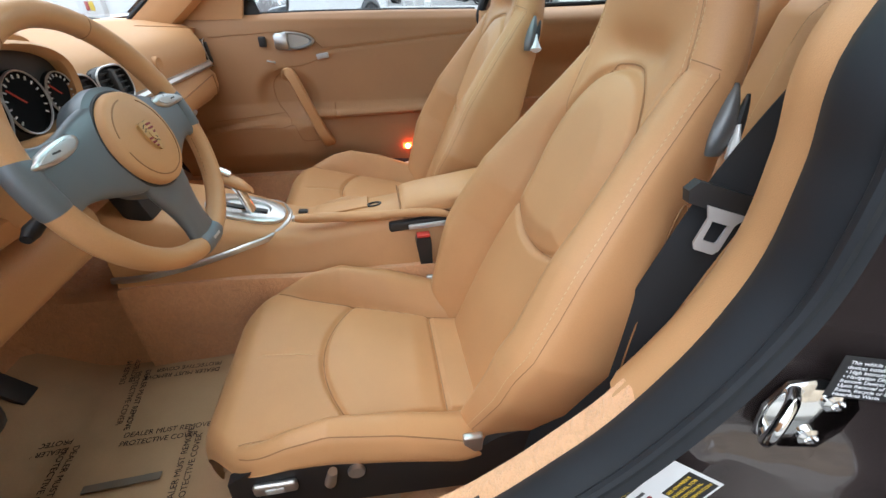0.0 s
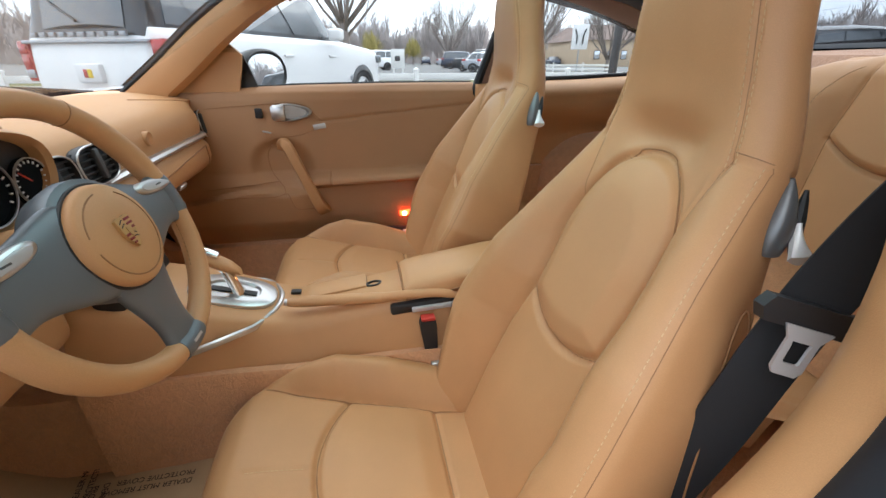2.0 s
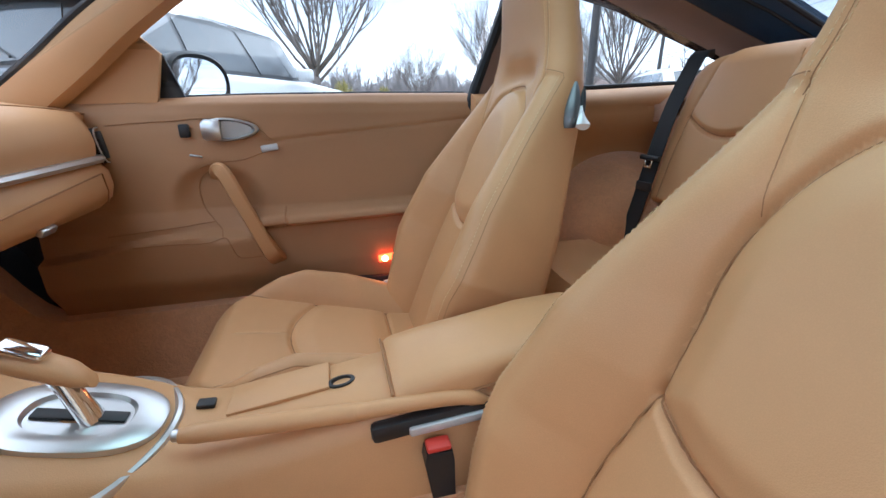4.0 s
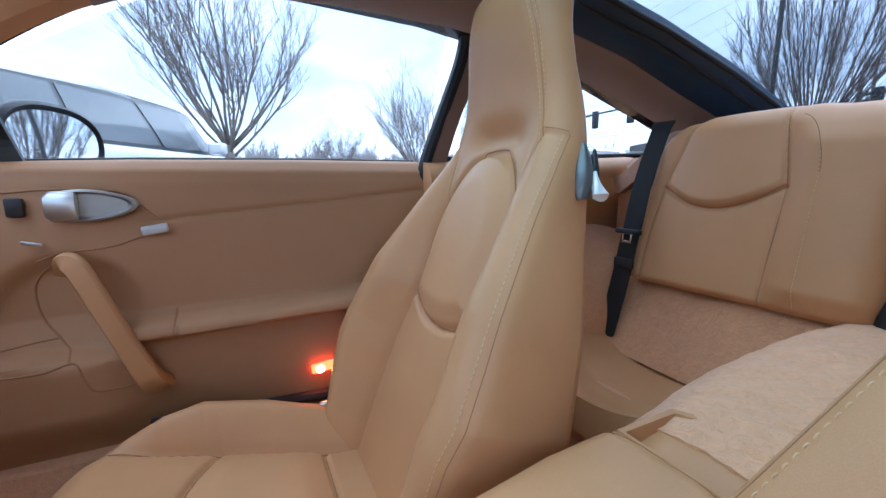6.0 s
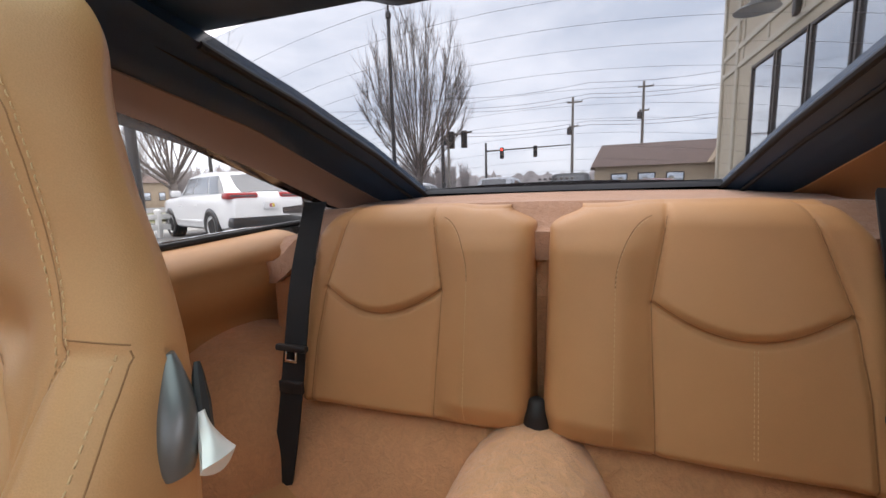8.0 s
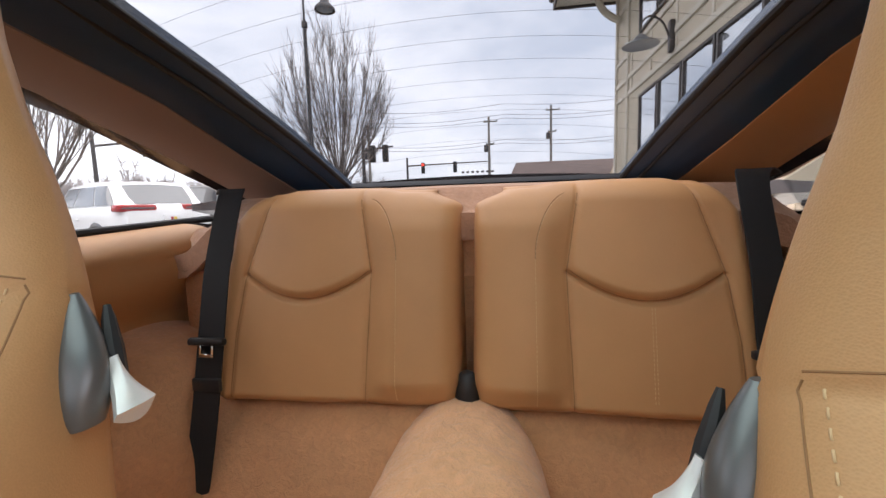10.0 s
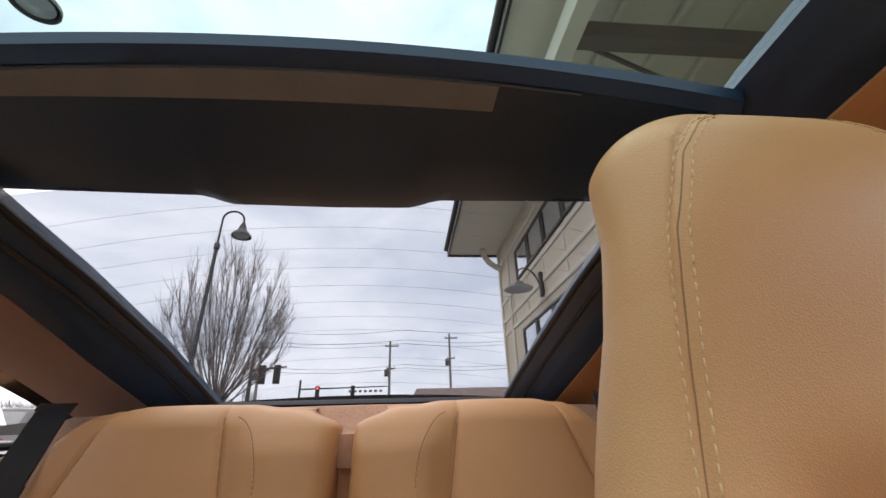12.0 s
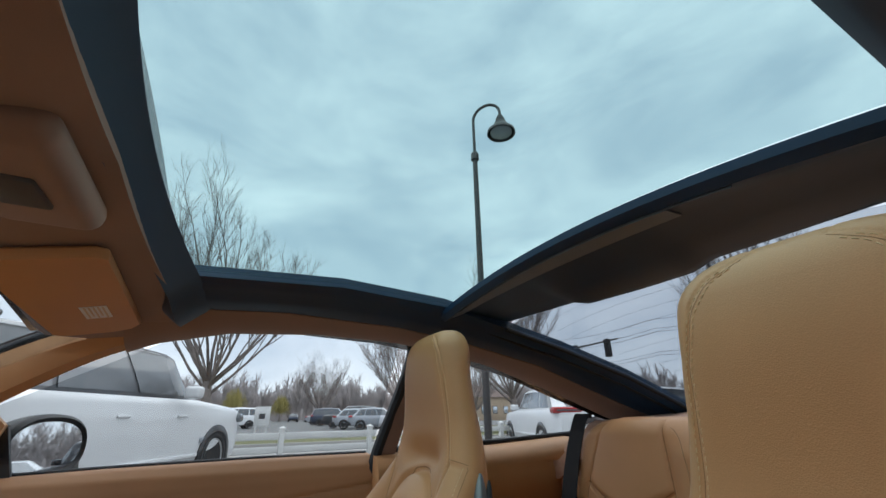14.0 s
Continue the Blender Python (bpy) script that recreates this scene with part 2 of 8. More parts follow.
def tube(pts, r, seg=8, closed=False, flat=1.0, up=(0, 0, 1)):
    """A round (or, with flat, oval) bar along points; r may be a list."""
    pts = [Vector(p) for p in pts]
    n = len(pts)
    rs = r if hasattr(r, "__len__") else [r] * n
    rings, side = [], None
    for i, p in enumerate(pts):
        a, b = (pts[i - 1], pts[(i + 1) % n]) if closed else (pts[max(0, i - 1)], pts[min(n - 1, i + 1)])
        d = (b - a).normalized()
        if side is None:
            side = d.cross(Vector(up))
            if side.length < 1e-4:
                side = d.cross(Vector((1, .2, 0)))
        side = (side - d * side.dot(d)).normalized()
        u = side.cross(d)
        rings.append([p + side * math.cos(t) * rs[i] + u * math.sin(t) * rs[i] * flat for t in np.linspace(0, 2 * math.pi, seg, endpoint=False)])
    if closed:
        rings.append(rings[0])
        return loft(rings, False)
    return loft(rings)


def ribbon(pts, width, wdir, thick=.0015):
    """A flat strap along points; wdir: one direction of its width, or one for each point."""
    pts = [Vector(p) for p in pts]
    n = len(pts)
    rings = []
    for i, p in enumerate(pts):
        d = (pts[min(n - 1, i + 1)] - pts[max(0, i - 1)]).normalized()
        w = Vector(wdir[i] if hasattr(wdir[0], "__len__") else wdir)
        w = (w - d * w.dot(d)).normalized()
        u = d.cross(w)
        wd = width[i] if hasattr(width, "__len__") else width
        rings.append([p + w * wd / 2 + u * thick, p - w * wd / 2 + u * thick, p - w * wd / 2 - u * thick, p + w * wd / 2 - u * thick])
    return loft(rings)


def lathe(profile, seg=24, m=None):
    """A turned shape: (radius, height) pairs about z."""
    rings = [[(r * math.cos(t), r * math.sin(t), h) for t in np.linspace(0, 2 * math.pi, seg, endpoint=False)] for r, h in profile]
    s = loft(rings)
    return move(s, m) if m is not None else s


def open_lathe(profile, seg, m):
    """A turned band with no lids."""
    return move(loft([[(r * math.cos(t), r * math.sin(t), h) for t in np.linspace(0, 2 * math.pi, seg, endpoint=False)] for r, h in profile], False), m)


def prism(outline, y0, y1, m=None):
    """A plate: an outline in x and z, from y0 to y1."""
    s = loft([[(x, y0, z) for x, z in outline], [(x, y1, z) for x, z in outline]])
    return move(s, m) if m is not None else s


def lerp(x, xs, ys):
    return np.interp(x, xs, ys)


def ease(t):
    t = np.clip(t, 0, 1)
    return t * t * (3 - 2 * t)


def spline(pts, n):
    """A smooth curve through points."""
    p = [Vector(q) for q in pts]
    p = [2 * p[0] - p[1]] + p + [2 * p[-1] - p[-2]]
    out = []
    segs = len(p) - 3
    for k in range(n):
        u = k / (n - 1) * segs
        i = min(int(u), segs - 1)
        t = u - i
        a, b, c, d = p[i:i + 4]
        out.append(.5 * ((2 * b) + (c - a) * t + (2 * a - 5 * b + 4 * c - d) * t * t + (3 * b - a - 3 * c + d) * t ** 3))
    return out


def vertex_normals(P, closed):
    """Normals of a grid of points."""
    du = np.gradient(P, axis=0)
    if closed:
        dv = np.roll(P, -1, 1) - np.roll(P, 1, 1)
    else:
        dv = np.gradient(P, axis=1)
    n = np.cross(dv, du)
    return n / np.maximum(np.linalg.norm(n, axis=2, keepdims=True), 1e-9)


def split_grid(P, region, closed=False, flip=False):
    """Cuts one smooth grid into the shapes of its regions, which share their normals along the seams."""
    v, f = grid(P, closed)
    v = np.array(v)
    N = vertex_normals(P, closed).reshape(-1, 3)
    if flip:
        f = [q[::-1] for q in f]
        N = -N
    reg = region.reshape(-1)
    out = {}
    for q in f:
        out.setdefault(reg[q[0]], []).append(q)
    res = {}
    for key, fs in out.items():
        used = sorted({i for q in fs for i in q})
        idx = {o: i for i, o in enumerate(used)}
        res[key] = (v[used], [tuple(idx[i] for i in q) for q in fs]), N[used]
    return res


def stitches(pts, normals, length=.0046, gap=.0028, r=.0005):
    """Short threads laid along a curve, a little proud of it."""
    pts = [Vector(p) for p in pts]
    out = []
    dist = [0.0]
    for a, b in zip(pts, pts[1:]):
        dist.append(dist[-1] + (b - a).length)
    total = dist[-1]

    def at(s):
        i = min(max(int(np.searchsorted(dist, s)) - 1, 0), len(pts) - 2)
        t = (s - dist[i]) / max(dist[i + 1] - dist[i], 1e-9)
        return pts[i].lerp(pts[i + 1], t), Vector(normals[i])
    s = 0.0
    while s + length < total:
        (a, n), (b, _) = at(s), at(s + length)
        out.append(tube([a - n * .0002, a.lerp(b, .2) + n * .0005, a.lerp(b, .8) + n * .0005, b - n * .0002], r, 5))
        s += length + gap
    return join(*out) if out else ([], [])


def words(text, size, m, material, parent, label="", name="printed_text"):
    """Lettering laid as a thin mesh."""
    cu = bpy.data.curves.new("lettering", "FONT")
    cu.body, cu.size, cu.extrude = text, size, .0002
    cu.align_x = "LEFT"
    tmp = bpy.data.objects.new("lettering", cu)
    me = bpy.data.meshes.new_from_object(tmp)
    bpy.data.objects.remove(tmp)
    me.transform(m)
    me.materials.clear()
    me.materials.append(material)
    me.name = name
    ob = new(name, me)
    ob.parent = parent
    ob.matrix_parent_inverse = parent.matrix_world.inverted()
    if label:
        tagged(ob, label)
    return ob
# ---- front seats ----
SEAT_X = .333
Z_SEAM = .886


def back_half_width(z):
    return lerp(z, [.27, .33, .45, .54, .65, .76, .85, .90, .95, 1.0, 1.05, 1.14], [.17, .195, .238, .25, .228, .19, .163, .150, .136, .123, .115, .110])


def head_seam(z):
    return lerp(z, [.80, .875, .95, 1.04, 1.085, 1.11, 1.125], [.118, .118, .104, .092, .078, .058, .03])


def back_line(z):
    s = sum(lerp(z + d, [.28, .30, .86, .93, 1.0, 1.1, 1.16], [-.027, -.035, -.261, -.280, -.285, -.286, -.292]) for d in np.linspace(-.03, .03, 7)) / 7
    return float(s)


def back_crease(z):
    return lerp(z, [.28, .38, .45, .54, .626, .70, .80, 1.2], [.116, .121, .125, .122, .105, .108, .096, .09])


def inlay_gap(x, z):
    """Distance outside the inlay's edge (inside it is negative): an arch above, upright sides, a sagging lower edge."""
    a = abs(x)
    if z >= .70:
        return (math.hypot(a / .108, (z - .728) / .143) - 1) * .108
    smile = .626 - .036 * (1 - min(1, (a / .106)) ** 2.2)
    side = lerp(z, [.60, .64, .70], [.104, .1045, .1059])
    return max(a - side, smile - z)


def shoulder_seam(z):
    """The seam that runs from the head seam down into the side of the inlay."""
    return lerp(z, [.775, .80, .83, .86, .885], [.102, .1035, .1075, .1125, .118])


def seat_back_grid():
    """The padded back: rows from hip to head, each a ring of front, side, rear and side."""
    top, R = 1.146, .056
    zs = list(np.linspace(.285, top - R, 190)) + [top - R + R * math.sin(a) for a in np.linspace(0.04, math.pi / 2 - .03, 22)]
    nf, ns, nb = 131, 9, 21
    rows, reg = [], []
    lean = Vector((0, .927, .375))
    for z in zs:
        u = max(0.0, (z - (top - R)) / R)
        shrink = math.sqrt(max(1e-4, 1 - u * u))
        zb = min(z, top - R)
        w = back_half_width(zb) - .062 * (1 - shrink)
        th = lerp(zb, [.28, .45, .62, .85, 1.0, 1.07], [.10, .108, .10, .082, .062, .055])
        yc = back_line(z)
        h = lerp(z, [.28, .36, .5, .65, .78, .88], [.036, .062, .078, .064, .03, 0])
        xc = back_crease(z)
        r = lerp(z, [.3, .6, .85, .95, 1.1], [.03, .04, .036, .046, .05])
        ring, rg = [], []
        for s in np.linspace(-1, 1, nf):
            x = w * math.copysign(1 - (1 - abs(s)) ** 1.25, s) if abs(s) > 0 else 0
            a = abs(x)
            xr = xc + .6 * (w - xc)
            off = h * math.sin(math.pi / 2 * min(1, max(0, (a - xc) / max(xr - xc, 1e-4)))) ** 1.3
            if a > w - r:
                off -= r - math.sqrt(max(0, r * r - (a - (w - r)) ** 2))
            gap = inlay_gap(x, z)
            off += .014 * ease(-gap / .045)
            off -= .011 * math.exp(-(gap / .0048) ** 2)
            if z < .64:
                off -= .010 * math.exp(-((a - xc) / .0055) ** 2) * ease((.64 - z) / .02)
            off += .027 * math.exp(-((z - 1.05) / .10) ** 2) * (1 - .3 * (a / w) ** 2)
            off -= .021 * math.exp(-((z - .893) / .025) ** 2) * math.exp(-(a / .072) ** 4)
            if .775 < z < .885:
                off -= .0035 * math.exp(-((a - shoulder_seam(z)) / .0032) ** 2)
            if z > .80:
                off -= .0022 * math.exp(-((a - head_seam(z)) / .0028) ** 2) * ease((z - .86) / .02)
            if a > head_seam(z):
                off -= .003 * math.exp(-((z - Z_SEAM) / .003) ** 2)
            off += .008 * math.exp(-((z - .47) / .1) ** 2) * max(0, 1 - (a / .12) ** 2)
            off = off * shrink - th * .5 * (1 - shrink)
            ring.append((x, yc + off * lean.y, z + off * lean.z))
            rg.append(2 if gap < 0 else (1 if z > Z_SEAM else 0))
        edge = ring[-1]
        eo = (edge[1] - yc) / lean.y
        back_off = -th * shrink - th * .5 * (1 - shrink) - .004
        for sgn in (1, -1):
            if sgn == -1:
                for s in np.linspace(1, -1, nb):
                    x = (w - lerp(z, [.3, .7, .86, 1.0], [.012, .02, .026, .034])) * s
                    o = back_off - .02 * (1 - s * s) * shrink
                    ring.append((x, yc + o * lean.y, z + o * lean.z))
                    rg.append(1 if z > Z_SEAM else 3)
            js = range(1, ns + 1)
            for j in js:
                t = j / (ns + 1)
                t = t if sgn == 1 else 1 - t
                x = sgn * (w + .006 * math.sin(math.pi * t) - lerp(z, [.3, .7, .86, 1.0], [.012, .02, .026, .034]) * t)
                o = eo + (back_off - eo) * t
                if abs(z - Z_SEAM) < .004:
                    x -= sgn * .002
                ring.append((x, yc + o * lean.y, z + o * lean.z))
                rg.append(1 if z > Z_SEAM else 3)
        rows.append(ring)
        reg.append(rg)
    last = np.array(rows[-1])
    c = last.mean(0) + np.array((0, 0, .004))
    rows.append([tuple(c + (np.array(p) - c) * np.array((.5, .5, .3))) for p in rows[-1]])
    rows.append([tuple(c)] * len(last))
    reg += [reg[-1], reg[-1]]
    return np.array(rows), np.array(reg)


def cushion_base(y):
    return lerp(y, [-.08, 0, .1, .2, .3, .36, .42], [.322, .330, .352, .374, .392, .398, .392])


def cushion_crease(y):
    return lerp(y, [-.08, 0, .084, .176, .258, .335, .42], [.120, .127, .137, .148, .164, .180, .19])


def cushion_grid():
    """The seat cushion: rows from the hinge to the front edge and down it."""
    ys = list(np.linspace(-.075, .340, 125))
    rows, reg = [], []
    nt, ns = 121, 10

    def row(y, drop, tuck, front):
        w = .224 - .02 * ease((.02 - y) / .1) - .07 * ease((y - .25) / .17) ** 2 - tuck
        b = cushion_base(y) - drop
        h = lerp(y, [-.08, 0, .1, .2, .26, .30, .345], [.035, .054, .070, .070, .047, .022, .0])
        xc = cushion_crease(y)
        top, rg = [], []
        r = .034
        for s in np.linspace(-1, 1, nt):
            x = w * s
            a = abs(x)
            xr = xc + .58 * (w - xc)
            z = b + h * math.sin(math.pi / 2 * min(1, max(0, (a - xc) / (xr - xc)))) ** 1.2
            if a > w - r:
                z -= r - math.sqrt(max(0, r * r - (a - (w - r)) ** 2))
            if not front:
                z -= .009 * math.exp(-((a - xc) / .005) ** 2) * ease((.33 - y) / .06)
                arc = .229 - .053 * (x / .148) ** 2
                if a < xc:
                    z -= .009 * math.exp(-((y - arc) / .0048) ** 2) + .008 * math.exp(-((y - .012) / .0045) ** 2)
                    if .012 < y < arc:
                        z += .012 * ease((arc - y) / .05) * ease((y - .012) / .05) * (1 - (x / .15) ** 2)
                    if y > arc and abs(x) < .006 and y < .37:
                        z -= .0012
                inside = 1 if (a < xc and .012 < y < arc) else 0
            else:
                inside = 0
            top.append((x, z))
            rg.append(inside)
        bottom = min(top[0][1] - .004, cushion_base(y) - .010 - .012 * float(ease((y - .26) / .1)))
        left = [(-(w + .006 * math.sin(math.pi * t) - .012 * t), top[0][1] + (bottom - top[0][1]) * t) for t in np.linspace(1, .08, ns)]
        right = [(-x, z) for x, z in left[::-1]]
        return [(x, y, z) for x, z in left] + [(x, y, z) for x, z in top] + [(x, y, z) for x, z in right], [0] * ns + rg + [0] * ns
    for y in ys:
        p, g = row(y, 0, 0, False)
        rows.append(p)
        reg.append(g)
    R = .062
    for a in np.linspace(.08, math.pi / 2, 16):
        p, g = row(.340 + .074 * math.sin(a), R * (1 - math.cos(a)), .02 * (1 - math.cos(a)), True)
        rows.append(p)
        reg.append(g)
    for d in np.linspace(.01, .075, 6):
        p, g = row(.414 + .004 * math.sin(d * 40), R + d, .02 + d * .15, True)
        rows.append(p)
        reg.append(g)
    return np.array(rows), np.array(reg)


BACK_P, BACK_R = seat_back_grid()
CUSH_P, CUSH_R = cushion_grid()
BACK_SPLIT = split_grid(BACK_P, BACK_R, True)
CUSH_SPLIT = split_grid(CUSH_P, CUSH_R, False)
BACK_N = vertex_normals(BACK_P, True)
CUSH_N = vertex_normals(CUSH_P, False)


def on_back(x, z):
    """The point of the padded back's front at this breadth and height, and its normal."""
    i = int(np.clip(np.searchsorted(BACK_P[:208, 65, 2], z) - 1, 0, 206))
    a, b = BACK_P[i, 65, 2], BACK_P[i + 1, 65, 2]
    u = float(np.clip((z - a) / max(b - a, 1e-6), 0, 1))
    row = BACK_P[i, :131] * (1 - u) + BACK_P[i + 1, :131] * u
    nor = BACK_N[i, :131] * (1 - u) + BACK_N[i + 1, :131] * u
    p = np.array([np.interp(x, row[:, 0], row[:, k]) for k in range(3)])
    n = -np.array([np.interp(x, row[:, 0], nor[:, k]) for k in range(3)])
    return p, n / max(1e-6, np.linalg.norm(n))


def on_cushion(x, y):
    i = int(np.clip(np.searchsorted(CUSH_P[:125, 60, 1], y) - 1, 0, 123))
    a, b = CUSH_P[i, 60, 1], CUSH_P[i + 1, 60, 1]
    u = float(np.clip((y - a) / max(b - a, 1e-6), 0, 1))
    row = CUSH_P[i, 10:131] * (1 - u) + CUSH_P[i + 1, 10:131] * u
    nor = CUSH_N[i, 10:131] * (1 - u) + CUSH_N[i + 1, 10:131] * u
    p = np.array([np.interp(x, row[:, 0], row[:, k]) for k in range(3)])
    n = np.array([np.interp(x, row[:, 0], nor[:, k]) for k in range(3)])
    return p, n / max(1e-6, np.linalg.norm(n))


def lever(seat, sgn):
    """The folding lever on the seat's shoulder: a grey teardrop housing and a flared silver grip."""
    rings = []
    for t in np.linspace(0, 1, 15):
        z = .796 + .076 * t
        half = .0165 * math.sin(math.pi * min(1, .10 + t * .88)) ** .6 * (1 - .5 * t) + .002
        yc = -.294 - .22 * (z - .796)
        w = back_half_width(z)
        depth = .013 * math.sin(math.pi * (.08 + .84 * t)) + .002
        rings.append([(sgn * (w - .008 + depth * max(0, math.cos(a))), yc + half * math.sin(a), z) for a in np.linspace(-math.pi / 2, math.pi / 2, 9)]
                     + [(sgn * (w - .014), yc + half * .9, z), (sgn * (w - .014), yc - half * .9, z)])
    hs = part("lever_housing", loft(rings), housing_grey, seat, "grey plastic lever housing")
    # black bar paints the shade between housing and grip
    part("lever_shade", tube([(sgn * (back_half_width(z) + .001), -.308 - .22 * (z - .796), z) for z in np.linspace(.80, .862, 8)], [.003, .005, .006, .006, .006, .005, .004, .002], 8), plastic, hs)
    rings = []
    for t in np.linspace(0, 1, 22):
        z = .828 - .027 * t
        x = sgn * (back_half_width(.83) + .002 + .019 * t ** 1.2)
        half = .0032 + .0105 * t ** 1.9
        ht = .005 - .002 * t
        y = -.312 + .004 * t
        under = [(x - sgn * (ht * .6 - .003 * (1 - c * c)), y + half * c, z - ht - .005 * t * (1 - c * c)) for c in np.linspace(-1, 1, 11)]
        over = [(x + sgn * (.001 + .004 * (1 - c * c)), y + half * c, z + ht * (.6 + .4 * (1 - c * c))) for c in np.linspace(1, -1, 11)]
        rings.append(under + over)
    part("lever_grip", loft(rings), grip_silver, hs, "flared satin silver release grip")


def front_seat(at, label, driver):
    seat = thing("front_seat", label, "car seat", (at[0], at[1], .17), group="front bucket seats")
    m = Matrix.Translation(at)
    names = {0: ("backrest", leather), 1: ("headrest", leather), 2: ("back_inlay", leather_soft), 3: ("back_side_panel", leather)}
    for key, (shape, nor) in BACK_SPLIT.items():
        part(names[key][0], move(shape, m), names[key][1], seat, normals=nor)
    for key, (shape, nor) in CUSH_SPLIT.items():
        part(("seat_cushion", "cushion_inlay")[key], move(shape, m), (leather, leather_soft)[key], seat, normals=nor)
    # seams, as dark tubes that paint the crease shade, and stitching
    rows, sews = [], []
    for sgn in (-1, 1):
        pts, nor = zip(*[on_back(sgn * head_seam(z), z) for z in np.linspace(.87, 1.125, 60)])
        rows.append(tube([p - n * .0002 for p, n in zip(map(Vector, pts), map(Vector, nor))], .0006, 5))
        for d in (-.0046, .0046):
            q = [on_back(sgn * (head_seam(z) + d), z) for z in np.linspace(.87, 1.12, 90)]
            sews.append(stitches([p[0] for p in q], [p[1] for p in q]))
        # edge seam between the padded front and the side panel
        j = 126 if sgn == 1 else 4
        idx = [i for i in range(8, 190) if BACK_P[i, j, 2] < Z_SEAM]
        rows.append(tube([tuple(BACK_P[i, j] + BACK_N[i, j] * .0001) for i in idx], .0006, 6))
        j2 = j - 3 * sgn
        sews.append(stitches([tuple(BACK_P[i, j2]) for i in idx], [tuple(-BACK_N[i, j2]) for i in idx], .004, .0035, .0006))
        q = [on_cushion(sgn * (.214 - .07 * ease((y - .25) / .17) ** 2), y) for y in np.linspace(-.05, .33, 50)]
        rows.append(tube([tuple(p[0] - p[1] * .0003) for p in q], .0012, 6))
        if sgn * at[0] < 0:
            continue
        # oval seam on the outer side panel
        oval = []
        for a in np.linspace(0, 2 * math.pi, 50, endpoint=False):
            zz = .635 + .125 * math.cos(a)
            o = -.045 + .018 * math.sin(a) + .02 * math.cos(a)
            yy = -.035 - .404 * (zz - .30) + (o - .02) * .927
            oval.append((sgn * (back_half_width(zz) + .0025), yy, zz - .015))
        rows.append(tube(oval, .0012, 5, closed=True))
    arch = [(.108 * math.cos(a), .728 + .143 * math.sin(a)) for a in np.linspace(-.19, math.pi + .19, 80)]
    left = [(-lerp(z, [.60, .64, .70], [.104, .1045, .1059]), z) for z in np.linspace(.698, .628, 12)]
    low = [(x, .626 - .036 * (1 - (abs(x) / .106) ** 2.2)) for x in np.linspace(-.104, .104, 50)]
    ov = [on_back(*k) for k in arch + left + low + [(-x, z) for x, z in left[::-1]]]
    rows.append(tube([tuple(p - n * .0006) for p, n in ov], .0014, 6, closed=True))
    for sg in (-1, 1):
        q = [on_back(sg * shoulder_seam(z), z) for z in np.linspace(.79, .882, 30)]
        rows.append(tube([tuple(p - n * .0003) for p, n in q], .0006, 6))
    lines = [[(x, .229 - .053 * (x / .148) ** 2) for x in np.linspace(-.144, .144, 50)], [(x, .012) for x in np.linspace(-.12, .12, 30)]]
    lines += [[(sg * cushion_crease(y), y) for y in np.linspace(-.06, .335, 60)] for sg in (-1, 1)]
    for ln in lines:
        rows.append(tube([tuple(p - n * .0003) for p, n in [on_cushion(*k) for k in ln]], .0015, 6))
    for sg in (-1, 1):
        cr = [on_back(sg * back_crease(z), z) for z in np.linspace(.30, .628, 54)]
        rows.append(tube([tuple(p - n * .0003) for p, n in cr], .0015, 6))
        sh = [on_back(sg * x, Z_SEAM) for x in np.linspace(.118, .1475, 14)]
        rows.append(tube([tuple(p - n * .0002) for p, n in sh], .0007, 6))
    q = [on_cushion(0.004, y) for y in np.linspace(.25, .338, 20)]
    for d in (-.004, .004):
        sews.append(stitches([(p[0][0] + d, p[0][1], p[0][2]) for p in q], [p[1] for p in q]))
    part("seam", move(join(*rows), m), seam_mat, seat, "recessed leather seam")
    tagged(part("stitching", move(join(*sews), m), thread, seat, "cream double stitching"), kind="stuff")
    before = set(scene.objects)
    for sgn in (-1, 1):
        lever(seat, sgn)
    for ob in set(scene.objects) - before:
        ob.data.transform(m)
    # carrier, hinges and rails
    part("seat_pan", move(rbox(-.195, .195, -.06, .37, .232, .305, .02, 3), m), plastic, seat, "black plastic seat pan")
    for sgn in (-1, 1):
        out = [(-.135, .27), (-.14, .36), (-.10, .385), (-.05, .372), (-.02, .35), (.03, .345), (.2, .372), (.31, .385), (.35, .36), (.355, .30), (.3, .275), (0, .25), (-.08, .25)]
        plate = loft([[(sgn * .200, y, z) for y, z in out], [(sgn * .216, y, z) for y, z in out]])
        v = part("side_valance", move(plate, m), plastic, seat, "black plastic side valance")
        part("hinge_cover", move(rbox(sgn * .2 - .006, sgn * .2 + .006, -.028, .004, .345, .383, .004, 3), m @ Matrix.Translation((sgn * .012, .0, .0))), silver, seat, "silver backrest hinge cover")
        part("rail", move(rbox(sgn * .17 - .015, sgn * .17 + .015, -.2, .42, .172 - at[2], .205, .004), m), dark_grey, seat)
        part("rail_end", move(tube([(sgn * .17, .40, .19), (sgn * .17, .43, .195), (sgn * .17, .44, .235)], .009, 8), m), chrome, seat, "bright metal rail end")
    if driver:
        ex, dz = .027, .108
        ms = m @ Matrix.Translation((ex, 0, dz))
        pl = part("seat_switch", move(rbox(-.252, -.241, .255, .318, .222, .246, .006, 3), ms), silver, seat, "silver seat adjustment switch")
        part("switch_pivot", move(rbox(-.2545, -.250, .272, .30, .228, .240, .003), ms), silver_paint, pl)
